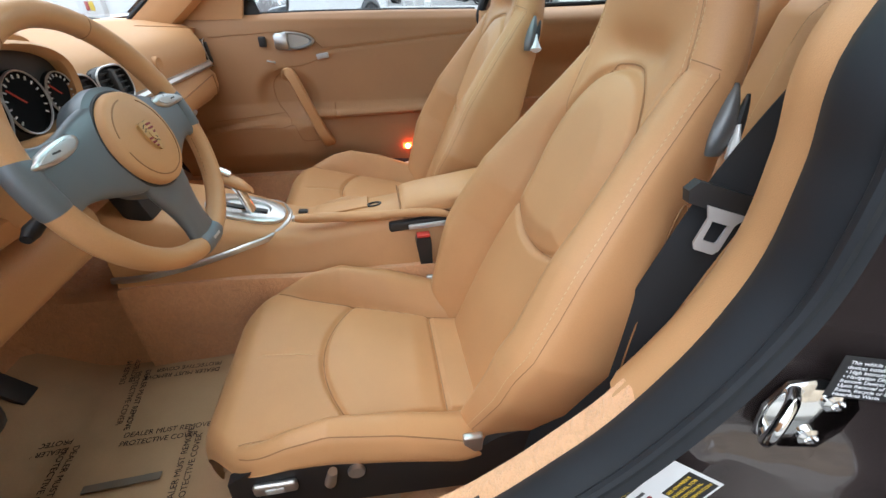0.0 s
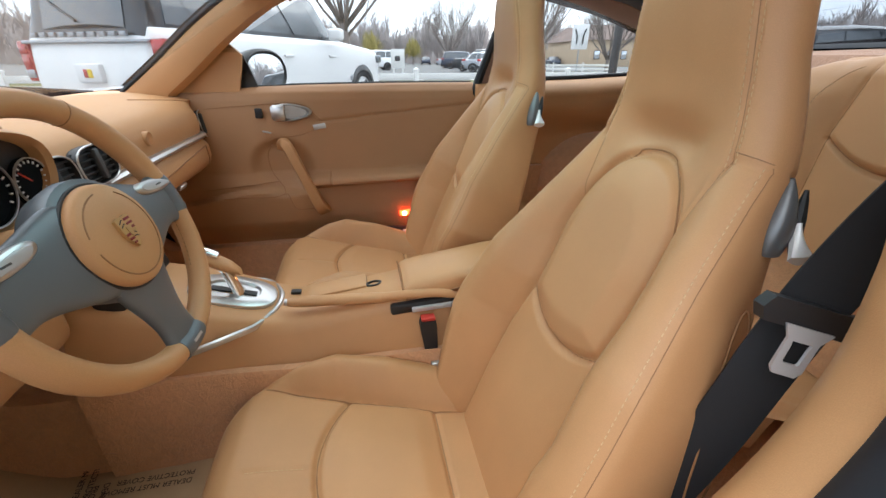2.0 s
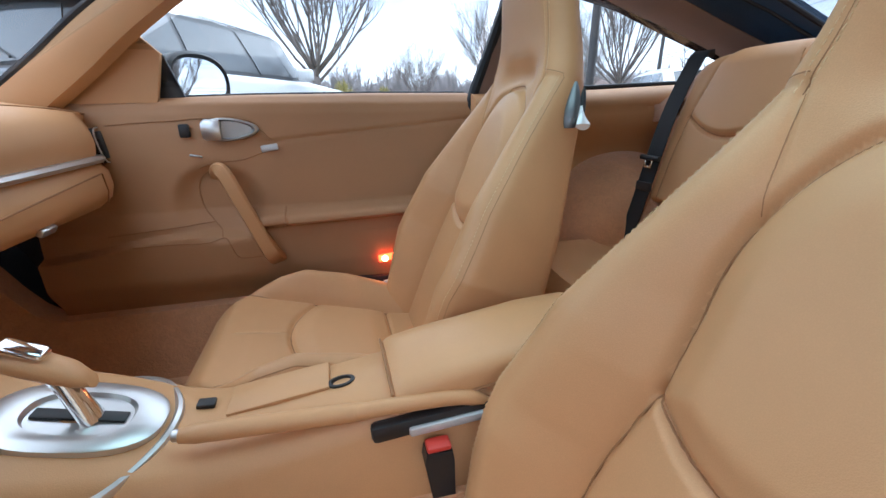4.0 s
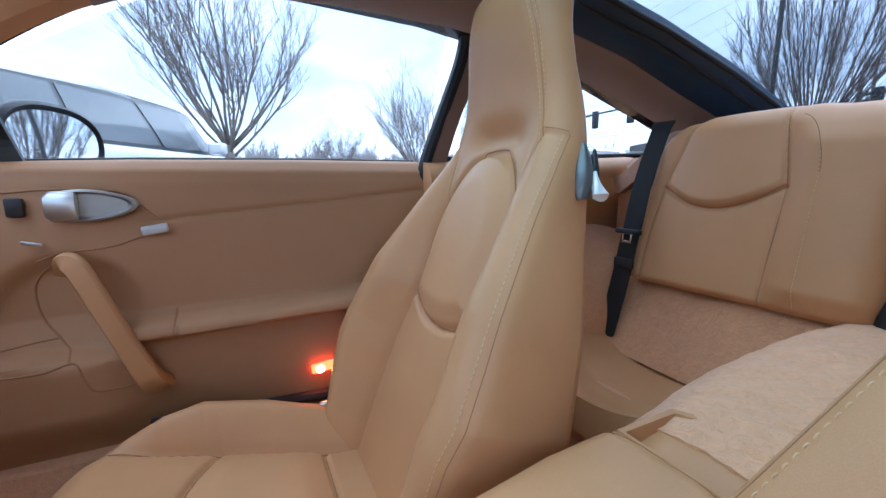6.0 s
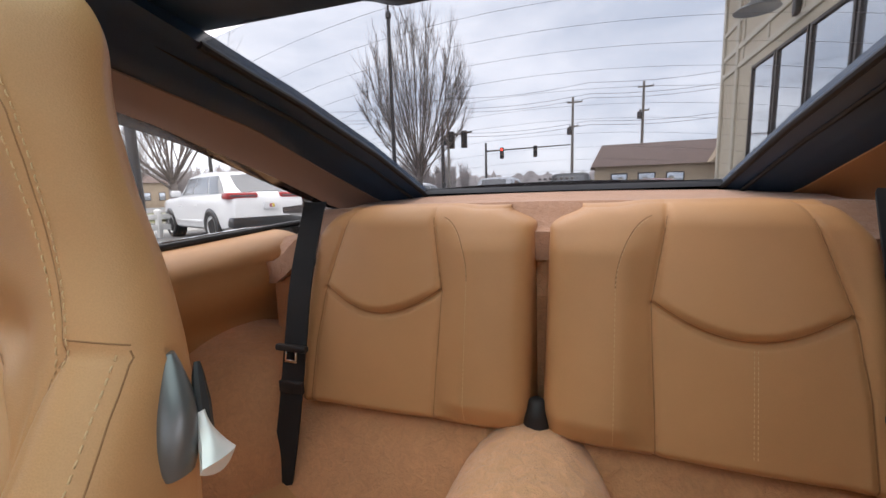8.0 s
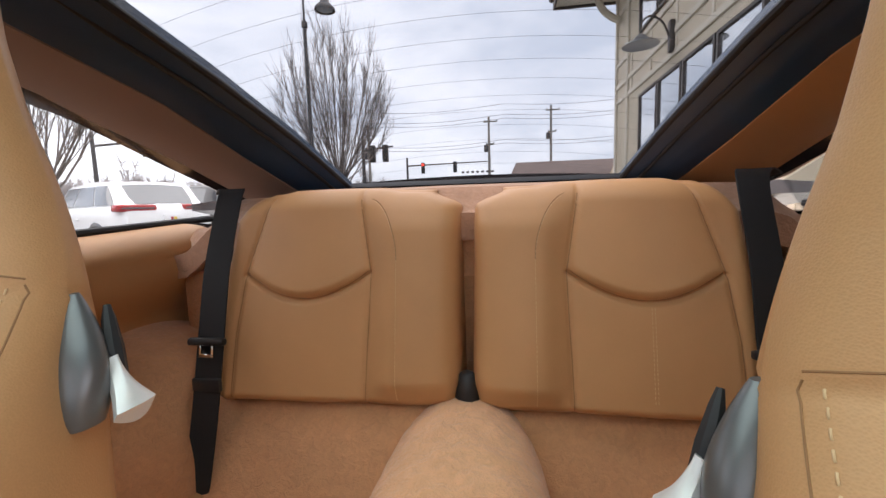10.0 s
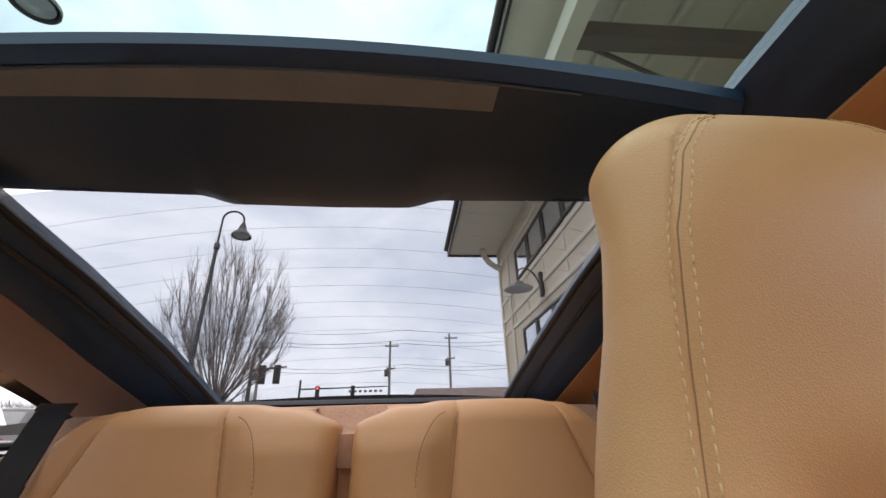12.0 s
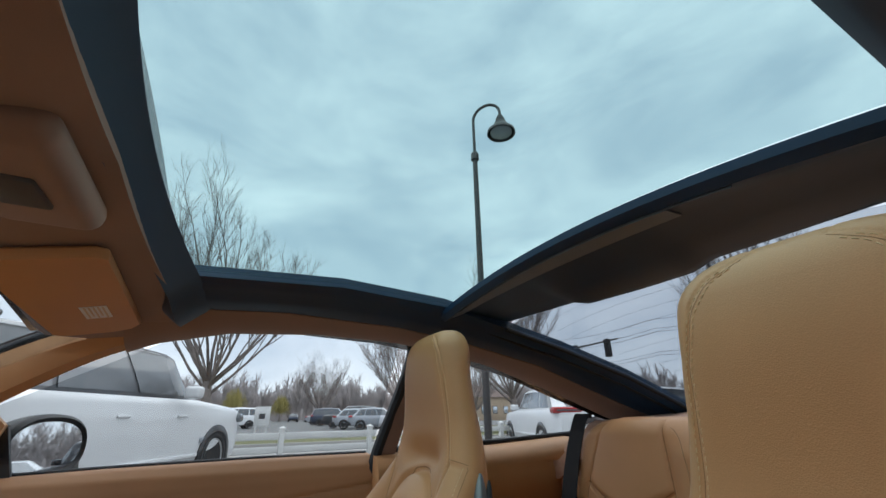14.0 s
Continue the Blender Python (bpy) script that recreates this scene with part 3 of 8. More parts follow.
        part("seat_switch", move(tube([(-.245, .21, .215), (-.253, .207, .235), (-.253, .200, .262)], [.006, .009, .007], 10), ms), silver, seat, "silver upright seat switch")
        part("lumbar_knob", move(lathe([(.0, 0), (.012, 0), (.0135, .003), (.0125, .008), (0, .0095)], 20), ms @ Matrix.Translation((-.243, .168, .243)) @ Euler((0, -math.pi / 2, 0)).to_matrix().to_4x4()), silver, seat, "round silver lumbar knob")
    return seat


front_seat((SEAT_X + .018, 0, 0), "tan leather bucket seat with inlaid back on the passenger side", False)
front_seat((-SEAT_X, .012, -.036), "tan leather bucket seat with side switches facing the steering wheel", True)


# ---- rear seats ----
def rear_back_grid():
    rows, reg = [], []
    zs = np.linspace(.582, .945, 190)
    for z in zs:
        v = (z - .582) / .363
        x0 = .010 + .004 * v + .05 * ease((v - .9) / .1) ** 2
        x1 = lerp(z, [.58, .7, .8, .9, .945], [.452, .447, .440, .425, .395])
        pl = lerp(z, [.58, .8, .94], [.172, .163, .186])
        pr = lerp(z, [.58, .7, .8, .94], [.418, .412, .398, .352])
        fold = .113
        ring, rg = [], []
        yc = -.752 - .19 * (z - .585)
        for s in np.linspace(0, 1, 111):
            x = x0 + (x1 - x0) * s
            off = .03
            top = ease((.935 - z) / .06) * ease((z - .585) / .05)
            if x < fold:
                off += .022 * top - .050 * (1 - math.sqrt(max(0, 1 - ((fold - x) / (fold - x0 + .012)) ** 2)))
            else:
                off += .022 * top * ease((pl + .004 - x) / (pl - fold))
            off += .008 * math.exp(-((x - .43) / .025) ** 2)
            ins = pl < x < pr
            if ins:
                t = (x - pl) / (pr - pl)
                smile = .803 - .047 * math.sin(math.pi * t) ** .9
                off += .006 * math.sin(math.pi * t)
                off += .010 * (1 if z > smile else 0) * ease((z - smile) / .02) * math.sin(math.pi * t) ** .5
                off -= .007 * math.exp(-((z - smile) / .0042) ** 2)
            for p in (pl, pr):
                off -= .0045 * math.exp(-((x - p) / .0038) ** 2)
            r = .028
            for d in (x - x0, x1 - x):
                if d < r:
                    off -= r - math.sqrt(max(0, r * r - (r - d) ** 2))
            if z > .91:
                t = (z - .91) / .035
                off -= .05 * (1 - math.sqrt(max(0, 1 - t * t)))
            if z < .60:
                off -= .018 * ((.60 - z) / .018) ** 2
            ring.append((x, yc + off, z + .003 * math.sin(math.pi * s) + float(.006 * ease((x - fold) / .05) * ease((pr + .02 - x) / .05)) * v))
            rg.append(1 if ins else 0)
        for s in np.linspace(1, 0, 21):
            ring.append((x0 + (x1 - x0) * s, yc - .115, z))
            rg.append(0)
        rows.append(ring)
        reg.append(rg)
    return np.array(rows), np.array(reg)


REAR_P, REAR_R = rear_back_grid()


def rear_seat(sgn, label):
    seat = thing("jump_seat", label, "car seat", (sgn * .25, -.7, .4), group="folding rear seats")
    P = REAR_P.copy()
    P[:, :, 0] *= sgn
    for key, (shape, nor) in split_grid(P, REAR_R, True, flip=sgn < 0).items():
        part(("backrest", "back_inlay")[key], shape, (leather, leather_soft)[key], seat, normals=nor)
    front = P[-1, :111]
    back = np.array([np.interp(np.linspace(0, 1, 111), np.linspace(0, 1, 21), P[-1, 111:][::-1, k]) for k in range(3)]).T
    lid = grid(np.array([front * (1 - t) + back * t + np.array((0, 0, .006 * math.sin(math.pi * t) ** .6)) for t in np.linspace(0, 1, 9)]))
    part("back_cap", lid if sgn < 0 else (lid[0], [f[::-1] for f in lid[1]]), leather, seat)
    N = vertex_normals(P, True)
    if sgn > 0:
        N = -N

    def on_rear(x, z):
        """Point and normal of the padded face at half breadth x and height z."""
        f = float(np.clip((z - .582) / .363 * 189, 0, 188.99))
        i, t = int(f), f - int(f)
        row, nor = P[i, :111] * (1 - t) + P[i + 1, :111] * t, N[i, :111] * (1 - t) + N[i + 1, :111] * t
        return np.array([np.interp(x, np.abs(row[:, 0]), row[:, k]) for k in range(3)]), np.array([np.interp(x, np.abs(row[:, 0]), nor[:, k]) for k in range(3)])
    seams = []
    zz = np.linspace(.59, .925, 60)
    for ln in ([(lerp(z, [.58, .8, .94], [.172, .163, .186]), z) for z in zz], [(lerp(z, [.58, .7, .8, .94], [.418, .412, .398, .352]), z) for z in zz],
               [(lerp(t, [0, 1], [.166, .396]), .806 - .047 * math.sin(math.pi * t) ** .9) for t in np.linspace(0.01, .99, 50)],
               [(.113 + .058 * (1 - math.sqrt(1 - ((z - .83) / .097) ** 2)), z) for z in np.linspace(.83, .926, 40)]):
        q = [on_rear(*k) for k in ln]
        seams.append(tube([tuple(p - n * .0003) for p, n in q], .0010, 6))
    # dark tubes carry the shade of the rear seat's seams
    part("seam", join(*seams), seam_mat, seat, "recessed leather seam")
    q = [on_rear(.113, z) for z in np.linspace(.60, .83, 80)] + [on_rear(.113 + .058 * (1 - math.sqrt(1 - ((z - .83) / .097) ** 2)), z - .003) for z in np.linspace(.832, .925, 40)]
    part("stitching", stitches([tuple(p) for p, n in q], [tuple(n) for p, n in q], .0045, .003, .0005), thread, seat, "single row of tan stitching")
    if sgn < 0:
        for d in (0, .0045):
            q = [on_rear(.287 + d, z) for z in np.linspace(.61, .75, 60)]
            part("stitching", stitches([tuple(p) for p, n in q], [tuple(n) for p, n in q], .004, .003, .0005), thread, seat, "double stitched mending seam")
    # bucket cushion
    rows = []
    for y in np.linspace(-.80, -.38, 40):
        row = []
        for x in np.linspace(.10, .50, 41):
            t = (x - .30) / .19
            z = .412 + .05 * abs(t) ** 2.5 + .03 * ease((y + .48) / .1) - .055 * ease((y + .40) / .02) - .004 * math.exp(-((y + .52 + .05 * t * t) / .006) ** 2)
            z += .10 * ease((-.74 - y) / .05)
            row.append((sgn * x, y, z))
        rows.append(row)
    P2 = np.array(rows)
    sh = grid(P2)
    if sgn > 0:
        sh = sh[0], [f[::-1] for f in sh[1]]
    part("seat_cushion", (sh[0], [f[::-1] for f in sh[1]]), leather, seat)
    return seat


rear_seat(1, "tan leather folding rear seat back behind the passenger")
rear_seat(-1, "tan leather folding rear seat back with mended seam")
# ---- the cabin's shell ----
body = thing("sports_car_body", "dark brown metallic sports car body with open driver's door", "car body", (0, 0, 0), kind="structure")


def side_x(y, z):
    """Outer half width of the body."""
    base = lerp(y, [-2.15, -1.9, -1.3, -.6, 0, .8, 1.4, 1.9, 2.2], [.55, .80, .90, .885, .85, .85, .87, .74, .4])
    return base - .07 * max(0, (.45 - z) / .3) ** 2 - .09 * max(0, (z - .6) / .3) ** 2


def skin(y0, y1, z0, z1, sgn, n=24, k=12, top=None):
    rows = []
    for y in np.linspace(y0, y1, n):
        zt = z1 if top is None else top(y)
        rows.append([(sgn * side_x(y, z), y, z) for z in np.linspace(z0, zt, k)])
    P = np.array(rows)
    Q = P.copy()
    Q[:, :, 0] -= sgn * .02
    ring = np.concatenate([P, Q[:, ::-1]], 1)
    return loft(ring)


for sgn in (-1, 1):
    part("rear_fender", skin(-2.1, -.34, .22, .86, sgn, top=lambda y: lerp(y, [-2.1, -1.5, -1, -.34], [.70, .86, .90, .87])), paint, body)
    part("front_fender", skin(.86, 2.15, .22, .8, sgn, top=lambda y: lerp(y, [.86, 1.5, 2.15], [.86, .80, .58])), paint, body)
    part("sill_panel", skin(-.34, .86, .18, .40, sgn), paint, body)
for name, ys, zs in (("hood", np.linspace(.98, 2.15, 16), lambda y: lerp(y, [.98, 1.5, 2.15], [.86, .80, .58])),
                     ("rear_deck", np.linspace(-2.12, -1.2, 16), lambda y: lerp(y, [-2.12, -1.6, -1.2], [.74, .885, .955]))):
    rows = []
    for y in ys:
        w = side_x(y, .75) - .01
        rows.append([(x, y, zs(y) + .03 * (1 - (x / w) ** 2) + .012 * math.cos(x * 3)) for x in np.linspace(-w, w, 21)] + [(x, y, zs(y) - .03) for x in np.linspace(w, -w, 21)])
    part(name, loft(rows), paint, body)
for name, y, z0, z1 in (("front_bumper", 2.14, .2, .6), ("rear_bumper", -2.1, .25, .76)):
    d = .08 if y > 0 else -.08
    pts = [(x, y + d * (1 - (x / .6) ** 2), 0) for x in np.linspace(-.6, .6, 17)]
    part(name, loft([[(p[0], p[1], z0), (p[0], p[1] + d * .3, (z0 + z1) / 2), (p[0], p[1], z1), (p[0], p[1] - d, z1), (p[0], p[1] - d, z0)] for p in pts]), paint, body)
for sgn in (-1, 1):
    for y in (-1.12, 1.23):
        w = part("wheel", lathe([(.19, -.11), (.30, -.11), (.32, -.09), (.32, .09), (.30, .11), (.19, .11)], 40, Matrix.Translation((sgn * .75, y, .32)) @ Euler((0, math.pi / 2, 0)).to_matrix().to_4x4()), rubber, body)
        part("rim", lathe([(0, -.06), (.20, -.06), (.21, .09), (.18, .06), (.05, .05), (0, .06)], 30, Matrix.Translation((sgn * .75, y, .32)) @ Euler((0, sgn * math.pi / 2, 0)).to_matrix().to_4x4()), silver, w)

# floor, tunnel and bulkheads
floor_rows = []
for y in np.linspace(-.95, 1.05, 60):
    row = []
    for x in np.linspace(-.70, .70, 71):
        z = .165
        z += .17 * ease((abs(x) - .585) / .06)
        z += .20 * ease((.15 - abs(x)) / .06) * ease((y + .40) / .1)
        z += .32 * ease((y - .80) / .25)
        z += .245 * ease((-.30 - y) / .12)
        row.append((x, y, z))
    floor_rows.append(row)
P = np.array(floor_rows)
Q = P.copy()
Q[:, :, 2] = .12
solo("floor", join(grid(P), (grid(Q)[0], [f[::-1] for f in grid(Q)[1]])), carpet, "tan carpeted footwells and centre tunnel of the car", "floor", "structure")
solo("wall_front", rbox(-.74, .74, 1.02, 1.06, .12, .86, .01), carpet, "carpeted front bulkhead under the dashboard", "wall", "structure")
solo("wall_rear", rbox(-.62, .62, -1.0, -.86, .40, .80, .02), carpet, "carpeted rear bulkhead behind the folded seat backs", "wall", "structure")

# carpet slope under the rear backs, wheel-arch humps and the light-coloured tunnel hump
rows = []
for v in np.linspace(0, 1, 30):
    y = -.765 + .11 * v
    row = []
    for x in np.linspace(-.56, .56, 91):
        z = .60 - .18 * v
        row.append((x, y + .006 * math.sin(9 * x), z))
    rows.append(row)
P = np.array(rows)
Q = P + np.array((0, -.06, -.02))
solo("rear_carpet_slope", loft([list(a) + list(b[::-1]) for a, b in zip(P, Q)]), carpet, "brushed tan carpet sloping below the rear seat backs", "carpet", "structure")


def tunnel_hump():
    rows = []
    for y in np.linspace(-.80, -.31, 110):
        t = (y + .80) / .49
        top = lerp(y, [-.80, -.74, -.62, -.45, -.31], [.592, .598, .588, .560, .535])
        half = lerp(y, [-.80, -.70, -.5, -.31], [.098, .128, .150, .130])
        row = []
        for a in np.linspace(0, math.pi, 81):
            c, s = math.cos(a), math.sin(a)
            x = half * math.copysign(abs(c) ** .8, c)
            row.append((x, y, .36 + (top - .36) * s ** .5 + .004 * noise.noise(Vector((x * 40, y * 40, 1.3))) + .002 * noise.noise(Vector((x * 110, y * 110, .3)))))
        rows.append(row)
    P = np.array(rows)
    v, f = grid(P)
    m = P.shape[1]
    return v, f + [tuple(range(m)), tuple(len(v) - 1 - i for i in range(m))]


solo("tunnel_carpet", tunnel_hump(), fleece, "light tan fleecy carpet over the rear tunnel hump", "carpet", "structure")
for sgn in (-1, 1):
    rows = []
    for a in np.linspace(0, math.pi / 2, 30):
        k, w = math.cos(a) ** .55, .72 - .265 * math.sin(a) ** .85
        rows.append([(sgn * (w + .003 * noise.noise(Vector((a * 4, b * 4, sgn)))), -.79 + .275 * k * math.cos(b), .38 + .315 * k * math.sin(b) ** .6) for b in np.linspace(0, math.pi, 50)])
    sh = grid(np.array(rows))
    solo("wheel_arch_carpet", sh if sgn < 0 else (sh[0], [f[::-1] for f in sh[1]]), carpet, "tan carpet over the rounded rear wheel arch", "carpet", "structure")
cap = thing("backrest_catch", "small black plastic cone between the rear seat backs", "catch", (0, -.77, .60))
part("cone", lathe([(0, -.01), (.023, -.01), (.021, .010), (.013, .034), (.009, .037), (0, .038)], 20, Matrix.Translation((0, -.757, .602))), plastic, cap)

# parcel shelf below the rear glass
rows = []
for y in np.linspace(-1.22, -.84, 20):
    rows.append([(x, y, .945 + .018 * ease((-1.0 - y) / .2) - .05 * ease((y + .92) / .05) + .01 * math.cos(x * 3) - .06 * ease((abs(x) - .5) / .1)) for x in np.linspace(-.62, .62, 41)])
P = np.array(rows)
Q = P - np.array((0, 0, .05))
solo("parcel_shelf", loft([list(a) + list(b[::-1]) for a, b in zip(P, Q)]), shelf_carpet, "tan carpeted parcel shelf below the rear glass", "shelf", "structure")


# ---- roof ----
def roof_z(x, y):
    """Height of the roof's inner face."""
    mid = lerp(y, [-1.2, -.95, -.72, -.57, -.36, -.1, .19, .30, .42], [.972, 1.085, 1.160, 1.202, 1.248, 1.264, 1.250, 1.225, 1.18])
    return mid - (.036 if y > -.6 else .036 + .02 * (y + .6)) * (x / .40) ** 2


def hatch_in(y):
    return lerp(y, [-1.24, -1.163, -.95, -.72, -.57, -.36, .19, .25], [.335, .345, .372, .388, .400, .402, .398, .39])


def hatch_out(y):
    return lerp(y, [-1.24, -1.13, -.9, -.6, -.36, 0, .25], [.40, .455, .475, .485, .495, .51, .505])


def out_z(y):
    return lerp(y, [-1.24, -1.13, -1.07, -.70, -.47, -.27, 0, .22, .3], [.925, .952, .968, 1.094, 1.142, 1.172, 1.186, 1.174, 1.165])


roof_frame = thing("roof_frame", "blue-black roof frame round the glass roof and rear hatch", "roof frame", (0, -.4, 1.2), kind="structure")
for sgn in (-1, 1):
    rows = []
    for y in np.linspace(-1.235, .235, 90):
        xi, xo = hatch_in(y) + (.022 * float(ease((y + .52) / .14)) if sgn < 0 else 0), hatch_out(y)
        zi = roof_z(xi, y) + .004
        zo = out_z(y)
        pts = []
        for t in np.linspace(0, 1, 9):
            x = xi + (xo - xi) * t
            z = zi + (zo - zi) * t - .008 * math.sin(math.pi * t) + (.004 if .25 < t < .4 else 0)
            pts.append((sgn * x, y, z))
        pts += [(sgn * (xo + .02), y, zo + .03), (sgn * (xi + .01), y, zi + .025)]
        rows.append(pts)
    part("side_rail", loft(rows), roof_black, roof_frame)
    part("rail_gasket", tube([(sgn * (hatch_in(y) + .002), y, roof_z(hatch_in(y), y) + .002) for y in np.linspace(-1.2, -.54, 40)], .006, 8), rubber, roof_frame)
    part("rail_gasket", tube([(sgn * (hatch_in(y) + .028), y, roof_z(hatch_in(y), y) - .014 - .003) for y in np.linspace(-1.15, -.50, 40)], [.004] * 34 + [.0035, .003, .0025, .002, .0012, .0004], 6), rubber, roof_frame)
rows = []
for x in np.linspace(-.43, .43, 61):
    bump = ease((.16 - abs(x - .015)) / .05)
    lo = 1.192 - .012 * bump + .006 * abs(x / .4)
    top = roof_z(x, -.36)
    rows.append([(x, -.356, top), (x, -.358, top - .012), (x, -.37, top - .022), (x, -.42, 1.222 - .010 * (x / .4) ** 2), (x, -.48, 1.205 - .008 * bump), (x, -.535, lo), (x, -.560, lo + .001), (x, -.572, lo + .012), (x, -.572, lo + .03), (x, -.45, top + .01)])
part("cross_bar", loft(rows), roof_black, roof_frame)
rows = []
for x in np.linspace(-.27, .36, 41):
    top = roof_z(x, -.36)
    rows.append([(x, -.3725, top - .0245), (x, -.394, 1.2335 - .012 * (x / .4) ** 2), (x, -.394, 1.238 - .012 * (x / .4) ** 2), (x, -.3725, top - .020)])
part("blind_slat", loft(rows), dark_grey, roof_frame, "grey edge of the rolled roof blind")
rows = []
for x in np.linspace(-.51, .51, 51):
    e = ease((abs(x) - .40) / .09)
    rows.append([(x, .222 - .046 * (x / .4) ** 2, roof_z(min(abs(x), .42), .19) - .03 * e), (x, .236 - .042 * (x / .4) ** 2, roof_z(min(abs(x), .42), .19) - .012 - .03 * e), (x, .256 - .034 * (x / .4) ** 2, roof_z(min(abs(x), .42), .25) - .028 - .03 * e),
                 (x, .262, roof_z(min(abs(x), .42), .25) + .02 - .03 * e), (x, .222, roof_z(min(abs(x), .42), .19) + .02 - .03 * e)])
part("front_rail", loft(rows), roof_black, roof_frame)
rows = []
for x in np.linspace(-.40, .40, 31):
    rows.append([(x, -1.155, .974), (x, -1.185, .972), (x, -1.235, .955), (x, -1.235, .99), (x, -1.17, .985)])
part("hatch_sill", loft(rows), rubber, roof_frame)


def glass_sheet(name, P, material, label):
    Q = P + np.array((0, 0, .004))
    ob = solo(name, join(grid(P), grid(Q)), material, label, "window", "structure")
    ob.visible_shadow = name != "window_2"
    return ob


glass_sheet("window_1", np.array([[(x, y, roof_z(x, y) + .014) for x in np.linspace(-.455, .43, 21)] for y in np.linspace(-.38, .240, 15)]), glass_roof, "green-tinted glass roof panel")
glass_sheet("window_2", np.array([[(s * (hatch_in(y) + .012), y, roof_z(s * (hatch_in(y) + .012), y) + .012) for s in np.linspace(-1, 1, 21)] for y in np.linspace(-1.225, -.55, 24)]), glass_hatch, "curved rear hatch glass with heating wires")
heat = []
for k in range(12):
    y = -1.12 + k * .048
    heat.append(tube([(x, y - .012 * (x / .35) ** 2, roof_z(x, y - .012 * (x / .35) ** 2) + .0105) for x in np.linspace(-hatch_in(y) + .01, hatch_in(y) - .01, 17)], .00022, 4))
solo("heating_wires", join(*heat), dark_grey, "fine heating wires across the rear glass", "wire", "stuff")
mk = thing("window_mark", "row of small grey marks on the rear glass", "marking", (0, -1.14, 1.0))
for i in range(7):
    part("bar", move(rbox(-.0035, .0035, -.001, .001, -.0026, .0026, .0005), Matrix.Translation((-.036 + i * .0125, -1.152, 1.002))), dark_grey, mk)

# side rails of the lining, pillars, header and visors
for sgn in (-1, 1):
    rows = []
    for y in np.linspace(-1.20, .30, 80):
        xo, zo = hatch_out(y) - .006, out_z(y) - .001
        xw = lerp(y, [-1.2, -1.1, -.6, -.3, .3], [.60, .665, .675, .655, .645])
        zw = lerp(y, [-1.2, -1.14, -.9, -.63, -.48, -.33, -.1, .11, .25, .32], [.925, .945, 1.032, 1.115, 1.147, 1.162, 1.168, 1.155, 1.122, 1.09])
        pts = []
        for t in np.linspace(0, 1, 8):
            pts.append((sgn * (xo + (xw - xo) * t), y, zo + (zw - zo) * t - .012 * math.sin(math.pi * t)))
        pts += [(sgn * (xw + .012), y, zw + .004), (sgn * (xw + .02), y, zw + .02), (sgn * xo, y, zo + .045)]
        rows.append(pts)
    # one lining on both sides; the driver's takes a brighter colour for its light
    solo("trim_roof_rail", loft(rows), headliner if sgn > 0 else leather, "tan suede-lined roof rail and rear pillar" if sgn > 0 else "smooth tan leather roof rail and rear pillar", "trim", "structure")
    pil = [(.70, .82, .835), (.695, .70, .925), (.685, .58, 1.02), (.67, .44, 1.11), (.655, .30, 1.165)]
    c = spline([(sgn * x, y - .04, z) for x, y, z in pil], 24)
    rows = []
    for i, p in enumerate(c):
        t = i / 23
        wy = .058 - .008 * t
        rows.append([(p.x + sgn * .02, p.y + wy, p.z + .02), (p.x - sgn * .012, p.y + wy * .9, p.z + .012), (p.x - sgn * .028, p.y + wy * .2, p.z - .004),
                     (p.x - sgn * .02, p.y - wy * .7, p.z - .018), (p.x + sgn * .004, p.y - wy, p.z - .022), (p.x + sgn * .03, p.y - wy * .6, p.z)])
    solo("trim_windscreen_pillar", loft(rows), leather_dash, "tan leather windscreen pillar", "trim", "structure")
    solo("windscreen_seal", tube([p + Vector((-sgn * .006, .056, .016)) for p in c], .008, 8), rubber, "black rubber windscreen seal", "seal", "structure")
    out = loft([[(p.x + sgn * .03, p.y + .07, p.z + .035), (p.x + sgn * .06, p.y + .02, p.z + .02), (p.x + sgn * .045, p.y - .06, p.z), (p.x + sgn * .03, p.y, p.z + .01)] for p in c])
    part("outer_pillar", out, paint, body)
    # gutter over the roof rail, closing the roof's edge
    part("roof_edge", loft([[(sgn * (hatch_out(y) - .02), y, out_z(y) + .05), (sgn * (hatch_out(y) + .19), y, out_z(y) - .0), (sgn * (hatch_out(y) + .175), y, out_z(y) - .012), (sgn * hatch_out(y), y, out_z(y) + .03)] for y in np.linspace(-1.15, .28, 40)]), paint, body)
rows = []
for x in np.linspace(-.60, .60, 41):
    zf = lerp(abs(x), [0, .4, .6], [1.172, 1.16, 1.125])
    zr = lerp(abs(x), [0, .4, .5, .6], [1.212, 1.182, 1.165, 1.14])
    rows.append([(x, .244 - .026 * (x / .4) ** 2, zr), (x, .29, zr - .012), (x, .36, (zf + zr) / 2 - .014), (x, .43, zf - .004), (x, .45, zf + .01), (x, .43, zf + .03), (x, .25, zr + .04)])
solo("trim_header", loft(rows), headliner, "tan suede roof header above the windscreen", "trim", "structure")
part("roof_front", loft([[(x, .24, roof_z(min(abs(x), .4), .24) + .035 - .05 * ease((abs(x) - .4) / .2)), (x, .46, lerp(abs(x), [0, .4, .62], [1.195, 1.18, 1.14])), (x, .46, lerp(abs(x), [0, .4, .62], [1.185, 1.17, 1.13])), (x, .24, roof_z(min(abs(x), .4), .24) + .02 - .05 * ease((abs(x) - .4) / .2))] for x in np.linspace(-.62, .62, 31)]), paint, body)
lampc = thing("roof_console", "rounded tan console with interior lamps on the roof header", "lamp", (0, .32, 1.18))
